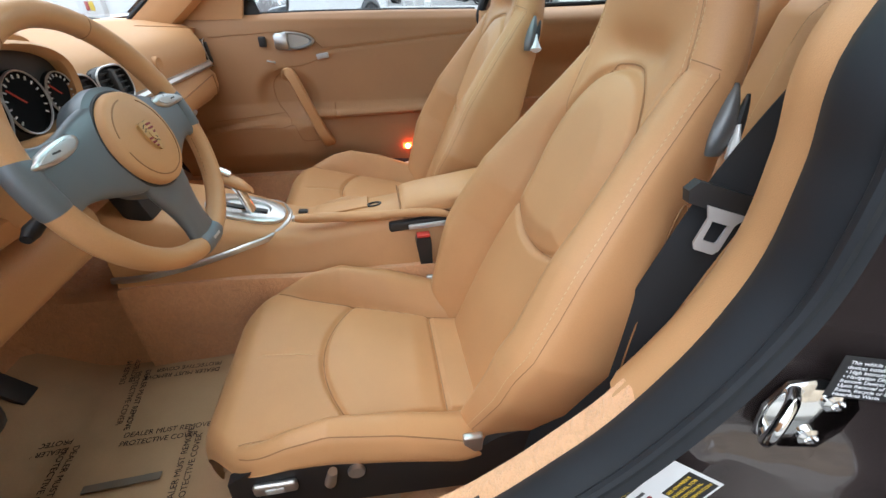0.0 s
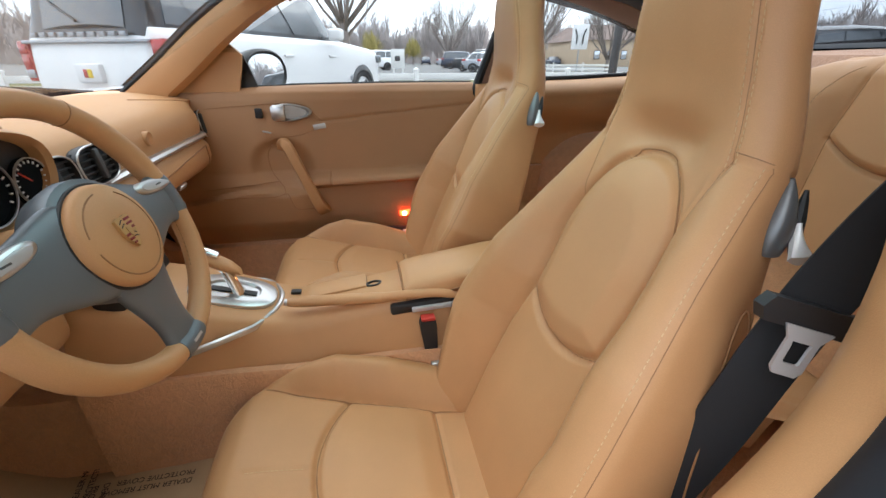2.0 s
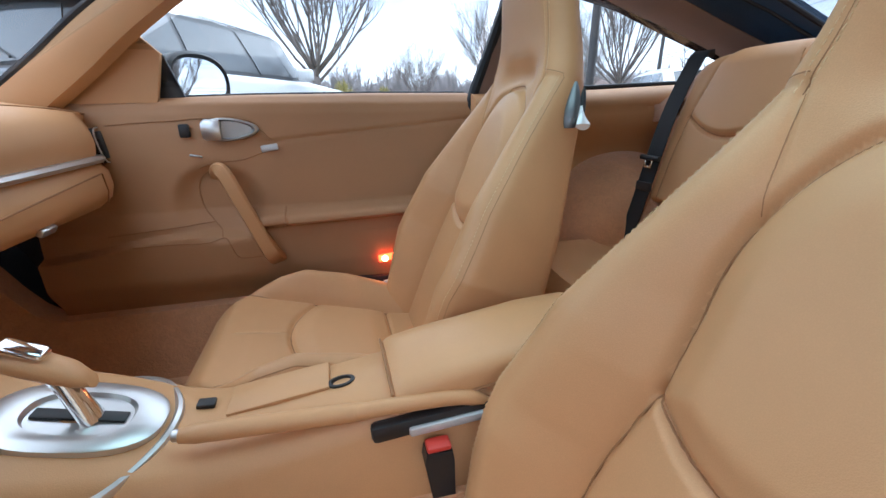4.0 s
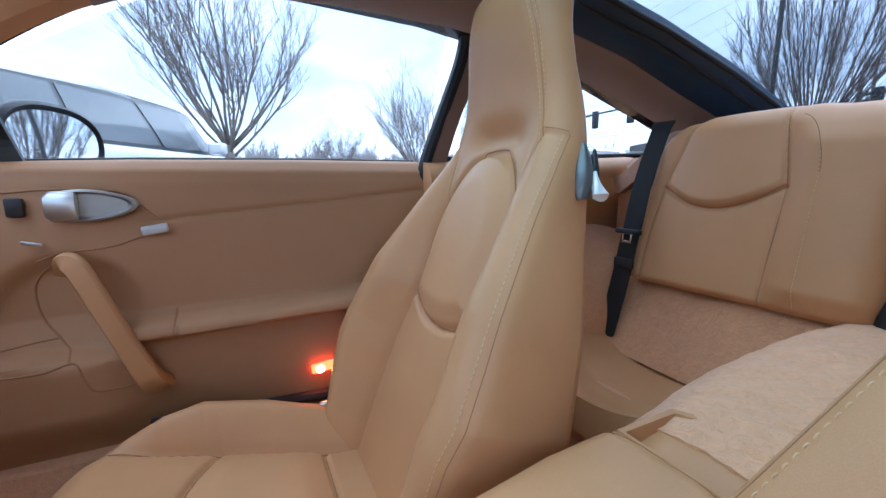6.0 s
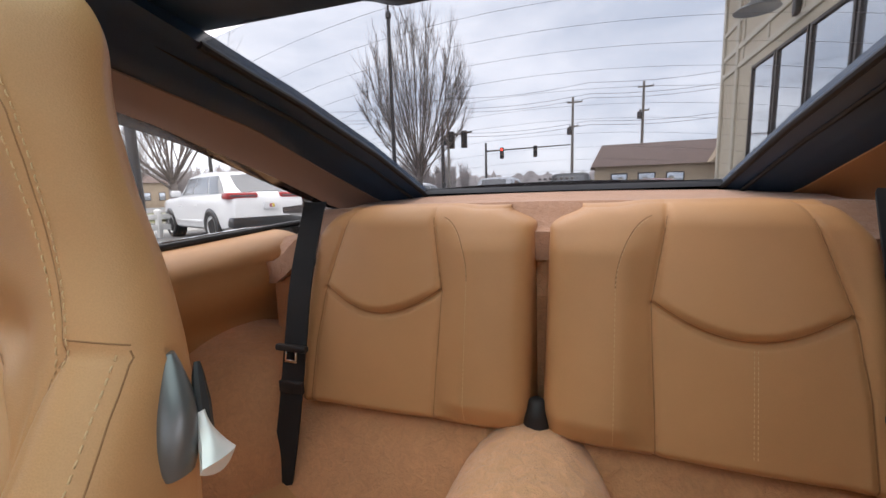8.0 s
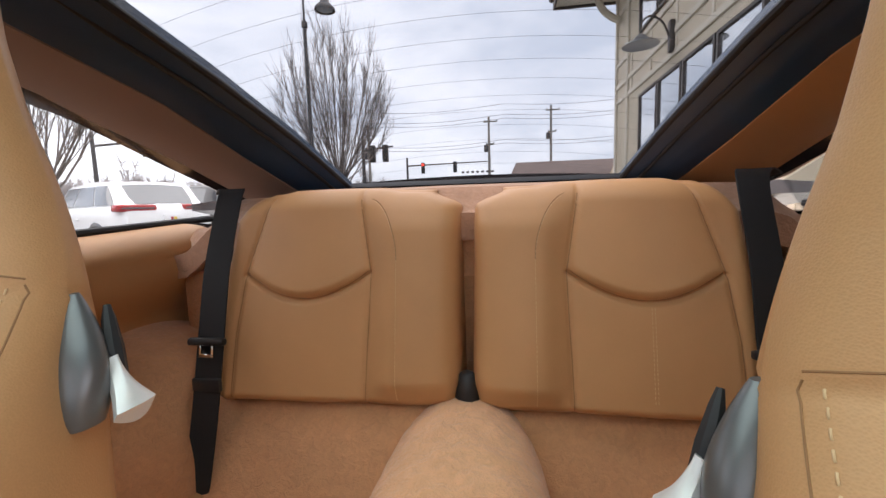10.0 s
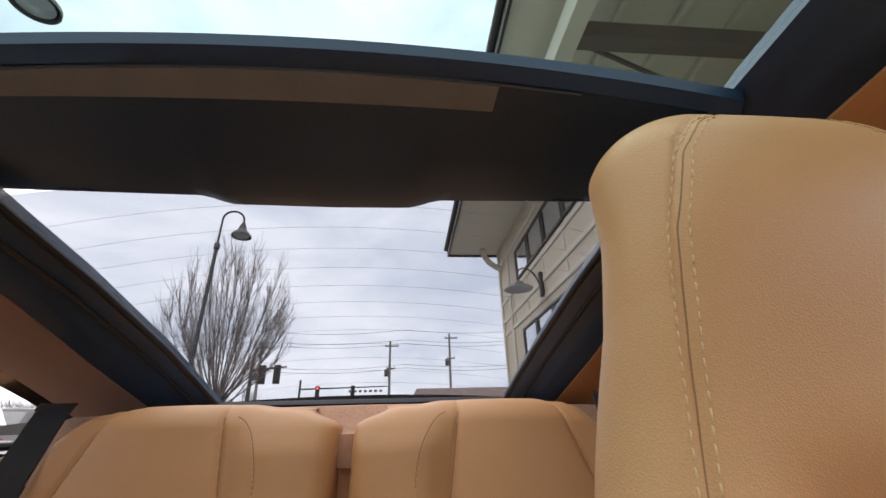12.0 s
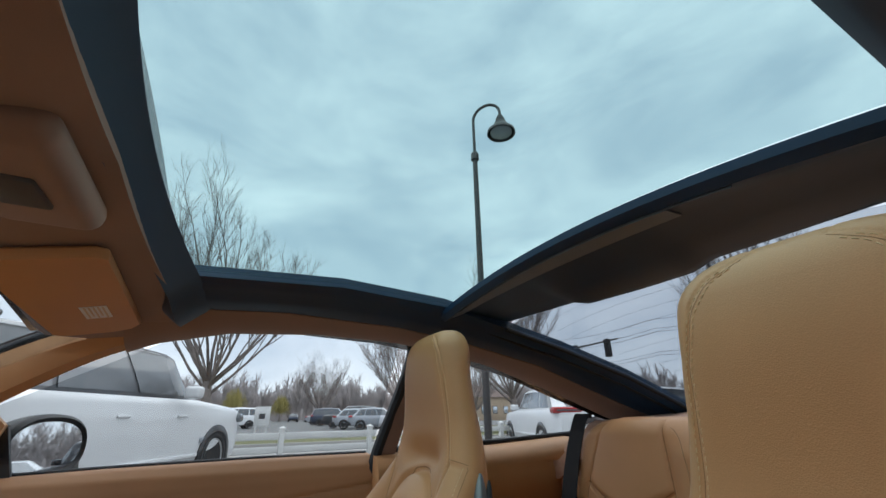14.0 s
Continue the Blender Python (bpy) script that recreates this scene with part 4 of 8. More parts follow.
part("cover", move(rbox(-.10, .10, .262, .36, 1.165, 1.205, .018, 4), Matrix.Identity(4)), headliner, lampc)
part("button", rbox(-.03, .03, .29, .33, 1.160, 1.168, .003), dark_grey, lampc)
for sgn in (-1, 1):
    vis = thing("sun_visor", "tan sun visor folded up against the header", "sun visor", (sgn * .36, .32, 1.16), group="sun visors")
    m = Matrix.Translation((sgn * .365, .335, 1.148)) @ Euler((radians(-12), sgn * radians(5), 0)).to_matrix().to_4x4()
    out = [(-.185, -.05), (-.175, -.062), (.15, -.066), (.175, -.05), (.185, -.02), (.182, .05), (.165, .068), (-.17, .072), (-.185, .058)]
    sh = move(loft([[(x * .985 * sgn, y * .97, -.010) for x, y in out], [(x * sgn, y, -.005) for x, y in out], [(x * sgn, y, .004) for x, y in out], [(x * .98 * sgn, y * .96, .008) for x, y in out]]), m)
    pv = part("panel", sh, leather_dash, vis)
    part("warning_label", move(rbox(-.045, .02, -.032, .004, -.0112, -.0104, .0002, 1), m @ Matrix.Translation((sgn * .06, 0, 0))), label_white, pv, "pale printed airbag label")
    for i in range(5):
        part("print_bar", move(rbox(-.042, .016 - .01 * (i % 2), -.0275 + i * .006, -.025 + i * .006, -.0118, -.0113, .0001, 1), m @ Matrix.Translation((sgn * .06, 0, 0))), ivory, pv)
    part("pivot", move(tube([(sgn * .17, -.045, 0), (sgn * .205, -.05, .004), (sgn * .21, -.06, .02)], .008, 8), m), leather_dash, vis)
windscreen = []
for v in np.linspace(0, 1, 14):
    windscreen.append([(x, 1.0 - .56 * v - .16 * (x / .66) ** 2 * (1 - .4 * v), .865 + .305 * v - .03 * (x / .66) ** 2 * v) for x in np.linspace(-.69 + .04 * v, .69 - .04 * v, 21)])
glass_sheet("window_3", np.array(windscreen), glass_clear, "sloping curved windscreen")

# mirror inside the windscreen
mir = thing("rear_view_mirror", "black rear-view mirror hanging from the windscreen", "mirror", (0, .50, 1.10))
part("shell", move(rbox(-.12, .12, -.02, .018, -.034, .034, .016, 4), pose(0, .52, 1.105, 8, 0, 14)), plastic, mir)
part("glass", move(rbox(-.112, .112, -.0225, -.0205, -.028, .028, .0005, 1), pose(0, .52, 1.105, 8, 0, 14)), mirror_mat, mir, "mirror glass")
part("stalk", tube([(0, .53, 1.12), (0, .56, 1.145), (0, .575, 1.155)], .009, 8), plastic, mir)

# grey inlay with a small printed label on the face of the cross bar
rows = []
for x in np.linspace(-.187, .40, 40):
    t0 = roof_z(x, -.36)
    k = .006 * ((x - .09) / .3) ** 2
    a, b = Vector((x, -.37, t0 - .022)), Vector((x, -.42, 1.222 - .010 * (x / .4) ** 2))
    d = (b - a)
    p, q = a + d * .08, a + d * .80
    n = Vector((0, -d.z, d.y)).normalized()
    if n.z > 0:
        n = -n
    rows.append([tuple(p + n * .001), tuple(p + n * .003), tuple(q + n * .003), tuple(q + n * .001)])
strip = part("grey_inlay", loft(rows), inlay_grey, roof_frame, "grey textured inlay strip")

solo("trim_shelf_front", rbox(-.05, .05, -.875, -.862, .56, .895, .004), fleece, "light tan carpet behind the gap of the rear seats", "trim", "structure")
# ---- passenger door ----
def belt_z(y):
    return lerp(y, [-.29, 0, .3, .55, .8], [.866, .866, .862, .854, .845])


def door_x(y, z):
    """Inner face of the door panel: upper pad, armrest ledge, lower panel with pocket."""
    b = belt_z(y)
    x = lerp(z, [.33, .42, .50, .545, .585, .70, .78, .82, .845, b], [.672, .662, .662, .668, .684, .692, .700, .706, .714, .735])
    crease = .752 + .05 * (.25 - y) / .55
    x += .0045 * math.exp(-((z - crease) / .0045) ** 2) * ease((.30 - y) / .05)
    # armrest roll
    zc = .555 + .012 * (.235 - y) / .5
    f = ease((.245 - y) / .012)
    x -= f * .052 * math.exp(-((z - zc) / .018) ** 4)
    x -= ease((.33 - y) / .02) * (1 - f) * .038 * math.exp(-((z - zc) / .020) ** 4)
    # lower flap in front
    g = ease((y - .26) / .12) * ease((.515 - z + .02 * math.sin((y - .3) * 9)) / .012)
    x -= .03 * g * ease((z - .34) / .08)
    x += .034 * math.exp(-(((y - .345) / .052) ** 2 + ((z - .783) / .021) ** 2) ** 3)
    x += .022 * math.exp(-(((y - .40) / .095) ** 2 + ((z - .605) / .085) ** 2) ** 4)
    return x


door = thing("door_1", "closed passenger door lined with tan vinyl and leather", "car door", (.7, .2, .33), kind="structure")
ys, zs = np.linspace(-.292, .80, 190), np.linspace(.335, 1, 125)
rows = []
for y in ys:
    row = [(door_x(y, .335 + (belt_z(y) - .335) * t), y, .335 + (belt_z(y) - .335) * t) for t in np.linspace(0, 1, 120)]
    row += [(.75, y, belt_z(y) + .004), (.765, y, belt_z(y) - .004), (.77, y, .6), (.76, y, .335)]
    rows.append(row)
part("inner_panel", loft(rows), vinyl, door, "tan padded inner panel")
part("belt_moulding", tube([(.768, y, belt_z(y) + .002) for y in np.linspace(-.29, .8, 20)], .007, 8), rubber, door)
part("outer_skin", skin(-.335, .855, .36, .86, 1, top=lambda y: belt_z(y) - .01), paint, door)
# dark lines: the armrest's split, and painted shade along its underside
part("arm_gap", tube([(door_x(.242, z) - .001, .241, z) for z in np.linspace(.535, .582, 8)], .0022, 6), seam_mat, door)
part("arm_shade_line", tube([(door_x(y, .5315 + .012 * (.235 - y) / .5) - .001, y, .5315 + .012 * (.235 - y) / .5) for y in np.linspace(-.28, .22, 30)], .0026, 6), seam_mat, door)
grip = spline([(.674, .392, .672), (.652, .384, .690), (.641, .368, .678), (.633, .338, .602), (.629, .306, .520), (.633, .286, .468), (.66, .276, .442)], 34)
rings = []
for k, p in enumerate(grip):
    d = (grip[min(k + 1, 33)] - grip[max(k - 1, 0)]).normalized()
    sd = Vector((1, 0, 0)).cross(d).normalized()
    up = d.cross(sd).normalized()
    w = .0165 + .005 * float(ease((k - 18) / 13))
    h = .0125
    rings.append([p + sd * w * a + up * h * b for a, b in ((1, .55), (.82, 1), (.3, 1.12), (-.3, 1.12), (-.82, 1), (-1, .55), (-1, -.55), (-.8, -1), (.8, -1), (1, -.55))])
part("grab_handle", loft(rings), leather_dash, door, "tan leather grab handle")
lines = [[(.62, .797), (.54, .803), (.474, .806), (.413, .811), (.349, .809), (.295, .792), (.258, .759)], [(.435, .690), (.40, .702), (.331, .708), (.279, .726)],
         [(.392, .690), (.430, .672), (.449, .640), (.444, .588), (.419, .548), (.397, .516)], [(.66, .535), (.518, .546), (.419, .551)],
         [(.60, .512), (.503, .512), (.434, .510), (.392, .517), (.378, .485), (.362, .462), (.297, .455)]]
# door panel seams, with their shade put into the tubes' dark colour
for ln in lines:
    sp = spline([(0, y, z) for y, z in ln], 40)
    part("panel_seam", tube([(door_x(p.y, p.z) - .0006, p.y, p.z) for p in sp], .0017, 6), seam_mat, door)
m = Matrix.Translation((.690, .348, .783)) @ Matrix.Diagonal((1, .82, .92, 1))
cup = []
for q, dep in ((1.0, .006), (.97, -.006), (.86, -.008), (.70, .004), (.60, .022), (.3, .030)):
    off = .012 * (1 - q)
    cup.append([(dep, .080 * q * math.cos(a) - off, .030 * q * math.sin(a) * (1 + .28 * math.cos(a)) * abs(math.sin(a)) ** -.15 if abs(math.sin(a)) > .05 else 0) for a in np.linspace(0, 2 * math.pi, 44, endpoint=False)])
hd = part("inner_handle", move(loft(cup), m), satin_alu, door, "satin silver door opener shell")
rings = []
for t in np.linspace(0, 1, 12):
    y = .078 - .052 * t
    w = .0285 * (1 - .06 * t) * min(1, .72 + 1.6 * t)
    rings.append([(-.004 - .012 * math.cos(b) * math.sin(math.pi * (.18 + .5 * t)) , y, w * math.sin(b)) for b in np.linspace(-math.pi / 2, math.pi / 2, 11)] + [(.004, y, w * .9), (.004, y, -w * .9)])
part("opener", move(loft(rings), m), silver, hd, "satin silver opening lever")
part("lock_button", move(rbox(-.004, .006, -.021, .021, -.0085, .0085, .003), pose(.686, .262, .736, -9)), silver_paint, door, "pale silver lock button")
part("window_switch", move(rbox(-.006, .006, -.012, .012, -.016, .016, .004), pose(.694, .452, .782)), plastic, door, "black rocker window switch")
part("badge_strip", move(rbox(-.003, .003, -.014, .014, -.0025, .0025, .001), pose(.684, .435, .722, 12)), silver, door)
wl = part("warning_lamp", move(rbox(-.008, .004, -.026, .026, -.010, .010, .004), pose(.655, -.022, .417, -6)), lamp_red, door, "lit red door warning lamp")
part("bulb", move(lathe([(0, -.004), (.008, -.003), (.0095, 0), (.008, .003), (0, .004)], 14), pose(.6455, -.014, .416, 0, 90)), lamp_warm, wl, "glowing amber bulb")
part("speaker_edge", tube([(.655, y, .352 + .02 * math.sin(y * 3)) for y in np.linspace(-.27, .3, 20)], .012, 8), plastic, door)
win = np.array([[(.755 - .10 * t - .0, lerp(t, [0, 1], [-.30, -.34]) + (lerp(t, [0, .35, 1], [.62, .55, .17]) - lerp(t, [0, 1], [-.30, -.34])) * s, belt_z(0) - .01 + .31 * t) for s in np.linspace(0, 1, 16)] for t in np.linspace(0, 1, 10)])
Q = win + np.array((.004, 0, 0))
pane = part("window_pane", join(grid(win), grid(Q)), glass_clear, door, "clear side glass, wound up")
pane.visible_shadow = False
part("rear_seal", tube(spline([(.725, -.297, .70), (.722, -.297, .80), (.715, -.305, .87), (.705, -.345, .98), (.672, -.375, 1.09), (.655, -.385, 1.16)], 30), .016, 8), rubber, door)
part("mirror_corner", prism([(-.005, -.012), (.27, -.012), (.15, .080), (.03, .170), (-.035, .105)], -.008, .008, Matrix(((0, 1, 0, .728), (1, 0, 0, .512), (0, 0, 1, .852), (0, 0, 0, 1)))), leather_dash, door, "tan corner panel at the window's foot")
part("mirror_sail", prism([(-.055, -.006), (.10, -.006), (.02, .09), (-.02, .105)], -.006, .006, Matrix(((0, 1, 0, .752), (1, 0, 0, .50), (0, 0, 1, .852), (0, 0, 0, 1)))), plastic, door, "black mirror sail outside the glass")

# the driver's door, swung wide open beside the wing
opened = thing("door_2", "open driver's door with dark brown skin and tan lining", "car door", (-.85, .85, .36), kind="structure")
DM = Matrix.Translation((-.865, .85, 0)) @ Euler((0, 0, radians(-64))).to_matrix().to_4x4()
rows = []
for y in np.linspace(-1.15, 0, 24):
    rows.append([(-.02 - .03 * math.sin((z - .36) / .5 * math.pi), y, z) for z in np.linspace(.36, .86, 10)] + [(.075 + .02 * math.sin((z - .36) / .5 * math.pi), y, z) for z in np.linspace(.85, .37, 10)])
part("shell", move(loft(rows), DM), paint, opened)
part("lining", move(rbox(.085, .112, -1.10, -.04, .40, .855, .02, 3), DM), vinyl, opened, "tan padded lining")
part("armrest", move(rbox(.10, .15, -1.06, -.55, .535, .58, .018, 3), DM), vinyl, opened)
gl = part("window_pane", move(rbox(.03, .034, -1.05, -.28, .85, 1.12, .001, 1), DM), glass_clear, opened, "clear side glass, wound up")

om = thing("door_mirror", "black-shelled door mirror on the passenger side", "mirror", (.86, .48, .86))
MM = Matrix.Translation((.862, .432, .907)) @ Euler((radians(-4), 0, radians(-26))).to_matrix().to_4x4()


def oval(w, h, y, n=40):
    """A rounded, slightly squared ring across the mirror, y deep."""
    return [(w * math.copysign(abs(math.cos(a)) ** .85, math.cos(a)), y, h * math.copysign(abs(math.sin(a)) ** .85, math.sin(a))) for a in np.linspace(0, 2 * math.pi, n, endpoint=False)]


rings = [oval(.098, .056, .004), oval(.106, .064, -.004), oval(.114, .071, .002)] + [oval(.116 * math.sqrt(1 - (t * .97) ** 2), .073 * math.sqrt(1 - (t * .97) ** 2), .012 + .10 * t) for t in np.linspace(0, 1, 9)]
part("shell", move(loft(rings), MM), plastic, om)
part("glass", move(loft([oval(.0975, .0555, .0045), oval(.0975, .0555, .002), oval(.001, .001, .0018)]), MM), mirror_mat, om, "oval mirror glass")
part("foot", tube([(.77, .50, .85), (.82, .50, .862), (.87, .49, .878)], [.028, .022, .018], 10), plastic, om)

# ---- quarter panels, door openings ----
for sgn in (-1, 1):
    rows = []
    for y in np.linspace(-.99, -.292, 80):
        row = []
        wb = lerp(y, [-1.1, -.99, -.70, -.45, -.29], [.897, .893, .878, .872, .868])
        for t in np.linspace(0, 1, 50):
            if t < .6:
                z = .40 + (wb - .05 - .40) * t / .6
                x = .655 - .05 * math.exp(-((z - .80) / .08) ** 2) * ease((-.33 - y) / .1) + .02 * ease((-.45 - y) / .2) * math.exp(-((z - .70) / .05) ** 2)
            else:
                u = (t - .6) / .4
                x0 = .655 - .048 * ease((-.33 - y) / .1)
                x = x0 + ((.722 if sgn > 0 else .695) - x0) * (1 - math.cos(u * math.pi / 2))
                z = wb - .05 + .05 * math.sin(u * math.pi / 2)
            row.append((sgn * x, y, z))
        row += [(sgn * (.70 if sgn < 0 else .76), y, wb - .002), (sgn * (.70 if sgn < 0 else .76), y, .40)]
        rows.append(row)
    solo("quarter_trim", loft(rows), leather_dash, "tan leather side trim beside the rear seat", "trim", "structure")
    gk = [(sgn * .726, y, lerp(y, [-1.1, -.99, -.70, -.45, -.36], [.902, .897, .884, .878, .876])) for y in np.linspace(-1.12, -.36, 30)]
    solo("quarter_window_seal", tube(gk, .0085, 8), rubber, "black rubber seal below the rear side window", "seal", "structure")
    g = np.array([[(sgn * (.728 - .045 * t), lerp(s, [0, 1], [-1.13, -.40 - .02 * t]), .885 + (lerp(lerp(s, [0, 1], [-1.13, -.40]), [-1.14, -.9, -.63, -.40], [.95, 1.035, 1.12, 1.155]) - .885) * t) for s in np.linspace(0, 1, 18)] for t in np.linspace(0, 1, 6)])
    ob = solo("window_4" if sgn > 0 else "window_5", join(grid(g), grid(g + np.array((sgn * .004, 0, 0)))), glass_clear, "small rear side window", "window", "structure")
    ob.visible_shadow = False
    # upright of the side window
    up = spline([(sgn * .715, -.318, .86), (sgn * .70, -.355, .98), (sgn * .672, -.392, 1.09), (sgn * .655, -.40, 1.16)], 20)
    solo("trim_window_post", loft([[(p.x - sgn * .008, p.y + .014, p.z), (p.x - sgn * .012, p.y - .03, p.z - .01), (p.x + sgn * .02, p.y - .03, p.z - .01), (p.x + sgn * .02, p.y + .014, p.z)] for p in up]), headliner, "tan window post behind the door glass", "trim", "structure")

# driver's door opening: seal, carpeted sill, painted jamb with striker
AP = spline([(-.645, -.41, 1.16), (-.672, -.29, 1.02), (-.688, -.20, .90), (-.695, -.201, .814), (-.695, -.205, .742), (-.695, -.194, .685), (-.695, -.166, .617), (-.694, -.116, .534), (-.692, -.060, .470), (-.690, .0, .412), (-.688, .07, .362), (-.686, .16, .332), (-.684, .45, .318), (-.68, .80, .318)], 90)
solo("door_seal", loft([[(p.x - .010 + .032 * math.cos(a), p.y + .019 * math.sin(a) * .8, p.z + .019 * math.sin(a) * .6) for a in np.linspace(0, 2 * math.pi, 12, endpoint=False)] for p in AP]), rubber, "thick black rubber door seal round the opening", "seal", "structure")
solo("door_seal_lip", tube([p + Vector((-.034, .011, .011)) for p in AP], .006, 8), rubber, "raised lip of the black door seal", "seal", "structure")
TR = AP[2:48]
solo("trim_door_opening", loft([[(p.x + .020, p.y + .002, p.z + .004), (p.x + .040, p.y + .001, p.z + .006), (p.x + .060, p.y - .008, p.z + .003), (p.x + .076, p.y - .026, p.z), (p.x + .082, p.y - .050, p.z - .004), (p.x + .05, p.y - .08, p.z - .01), (p.x + .016, p.y - .02, p.z)] for p in TR]), leather, "tan leather edge trim of the door opening", "trim", "structure")
SL = AP[46:]
solo("sill_carpet", loft([[(p.x + .014, p.y, p.z + .008), (p.x + .030, p.y - .003, p.z + .016 + .002 * noise.noise(p * 60)), (p.x + .050, p.y - .006, p.z + .010), (p.x + .062, p.y - .01, p.z - .02), (p.x + .068, p.y, .18), (p.x + .014, p.y, .18)] for p in SL]), fleece, "light tan carpeted door sill", "sill", "structure")
solo("sill_plate", loft([[(p.x - .03, p.y, p.z + .006), (p.x + .012, p.y, p.z + .024), (p.x + .026, p.y, p.z + .018), (p.x + .02, p.y, p.z - .01), (p.x - .03, p.y, p.z - .02)] for p in AP[64:]]), plastic, "black plastic sill plate", "sill", "structure")
rows = []
for i, p in enumerate(AP[:70]):
    row = []
    for t in np.linspace(0, 1, 44):
        q = Vector((p.x - .004 - .12 * t - .04 * t * t, p.y - .012 - .44 * t, p.z - .12 * t))
        q.x += .006 * math.sin(math.pi * 3 * t)
        q += Vector((-.95, .28, .12)) * .010 * ease((.545 - q.z) / .012) * ease((t - .10) / .05) * ease((.62 - t) / .05)
        row.append(tuple(q))
    row += [(row[-1][0] + .02, row[-1][1] - .02, row[-1][2]), (p.x + .01, p.y - .06, p.z)]
    rows.append(row)
jamb = thing("wall_jamb", "glossy dark brown painted door jamb with striker and labels", "door jamb", (-.75, -.3, .45), kind="structure")
part("panel", loft(rows), paint, jamb)
JN = Vector((-.95, .28, .12)).normalized()
ju = Vector((-.28, -.95, 0)).normalized()
jv = JN.cross(ju).normalized()
if jv.z < 0:
    jv = -jv


def jm(at, turn=0):
    """A frame lying on the jamb: x along it outwards, y up it, z off it."""
    u = ju * math.cos(turn) + jv * math.sin(turn)
    v = JN.cross(u)
    m = Matrix((u, v, JN)).transposed().to_4x4()
    m.translation = at
    return m


st = thing("door_striker", "bright steel door striker bolted to the jamb", "striker", (-.71, -.28, .55))
sm_ = jm(Vector((-.727, -.262, .592)), radians(-8))
out = [(-.030, -.034), (.0, -.044), (.030, -.036), (.040, -.012), (.040, .018), (.024, .040), (-.006, .042), (-.028, .030), (-.036, 0)]
plate = loft([[(x, y, 0) for x, y in out], [(x, y, .004) for x, y in out], [(x * .93, y * .93, .006) for x, y in out]])
part("plate", move(plate, sm_), chrome, st)
part("loop", move(tube(spline([(-.022, -.026, .004), (-.034, -.024, .022), (-.040, -.002, .030), (-.034, .022, .022), (-.022, .026, .004)], 24), .0055, 10), sm_), chrome, st)
for y in (-.022, .022):
    part("bolt", move(lathe([(0, .004), (.011, .005), (.0105, .009), (.006, .0105), (.005, .007), (0, .007)], 16), sm_ @ Matrix.Translation((.014, y, 0))), chrome, st)
lb = thing("warning_label", "black label with small white print on the jamb", "label", (-.75, -.32, .6))
lm = jm(Vector((-.728, -.262, .668)), radians(-2))
part("sheet", move(rbox(0, .130, -.044, 0, .0008, .0016, .0002, 1), lm), label_black, lb)
for i, txt in enumerate(("This vehicle may include mercury-containing", "devices installed by the manufacturer", "• High Intensity Discharge Headlamps", "• Navigation Display", "Remove Devices Before Vehicle Disposal", "Upon Removal of Devices Please", "Reuse, Recycle or Dispose as", "Hazardous Waste")):
    words(txt, .0052, lm @ Matrix.Translation((.006, -.0075 - i * .0049, .002)), label_white, lb)
tl = thing("tyre_label", "white tyre information label with yellow and black print", "label", (-.72, -.14, .5))
tm = jm(Vector((-.722, -.160, .530)), radians(-26))
part("sheet", move(rbox(-.02, .055, -.15, 0, .0008, .0016, .0002, 1), tm), label_white, tl)
part("header", move(rbox(-.017, -.008, -.147, -.003, .0014, .0019, .0001, 1), tm), label_black, tl)
words("TIRE AND LOADING INFORMATION", .0072, tm @ Matrix.Translation((-.0105, -.145, .0022)) @ Euler((0, 0, math.pi / 2)).to_matrix().to_4x4(), yellow, tl)
part("panel", move(rbox(.016, .052, -.045, -.004, .0014, .0019, .0001, 1), tm), label_black, tl)
for i, txt in enumerate(("SEE OWNER'S", "MANUAL FOR", "ADDITIONAL", "INFORMATION")):
    words(txt, .0055, tm @ Matrix.Translation((.023 + i * .0075, -.043, .0022)) @ Euler((0, 0, math.pi / 2)).to_matrix().to_4x4(), yellow, tl)
for i in range(5):
    part("print_bar", move(rbox(.0 + i * .009, .004 + i * .009, -.14, -.055, .0014, .0019, .0001, 1), tm), crimson if i == 1 else dark_grey, tl)
# ---- dashboard ----
dash = thing("dashboard", "tan leather dashboard with silver trim strip", "dashboard", (0, .75, .5))


def dash_profile(x):
    a = abs(x + .335)
    hood = .075 * ease((.26 - a) / .12)
    cut = .05 * ease((.24 - a) / .08)
    lowf = ease((x + .08) / .1)
    e = .03 * ease((abs(x) - .62) / .1)
    return [(1.0 - .12 * (x / .7) ** 2, .852), (.90, .856 + hood * .3), (.78, .850 + hood * .8), (.70, .838 + hood), (.655 - cut * .9, .826 + hood), (.632 - cut + e, .808 + hood * .9), (.622 - cut * .6 + e, .785 + hood * .6), (.618 + cut + e, .760), (.622 + cut * 1.6 + e, .738),
            (.626 + cut * 1.5 + e, .722), (.620 + cut + e, .712), (.606 + cut * .5 + e, .695), (.604 + e, .665), (.612 + e, .640), (.640 + e, .618), (.70 + e, .606), (.80, .56), (.95, .52), (1.0, .60)]


rows = []
for x in np.linspace(-.725, .725, 121):
    rows.append([(x, y, z) for y, z in dash_profile(x)])
part("cover", loft(rows), leather_dash, dash)
part("trim_strip", loft([[(x, dash_profile(x)[9][0] - .016, .734), (x, dash_profile(x)[9][0] - .021, .728), (x, dash_profile(x)[9][0] - .016, .720), (x, dash_profile(x)[9][0] + .01, .718), (x, dash_profile(x)[9][0] + .01, .736)] for x in np.linspace(.02, .675, 40)]), silver, dash, "satin silver trim strip")
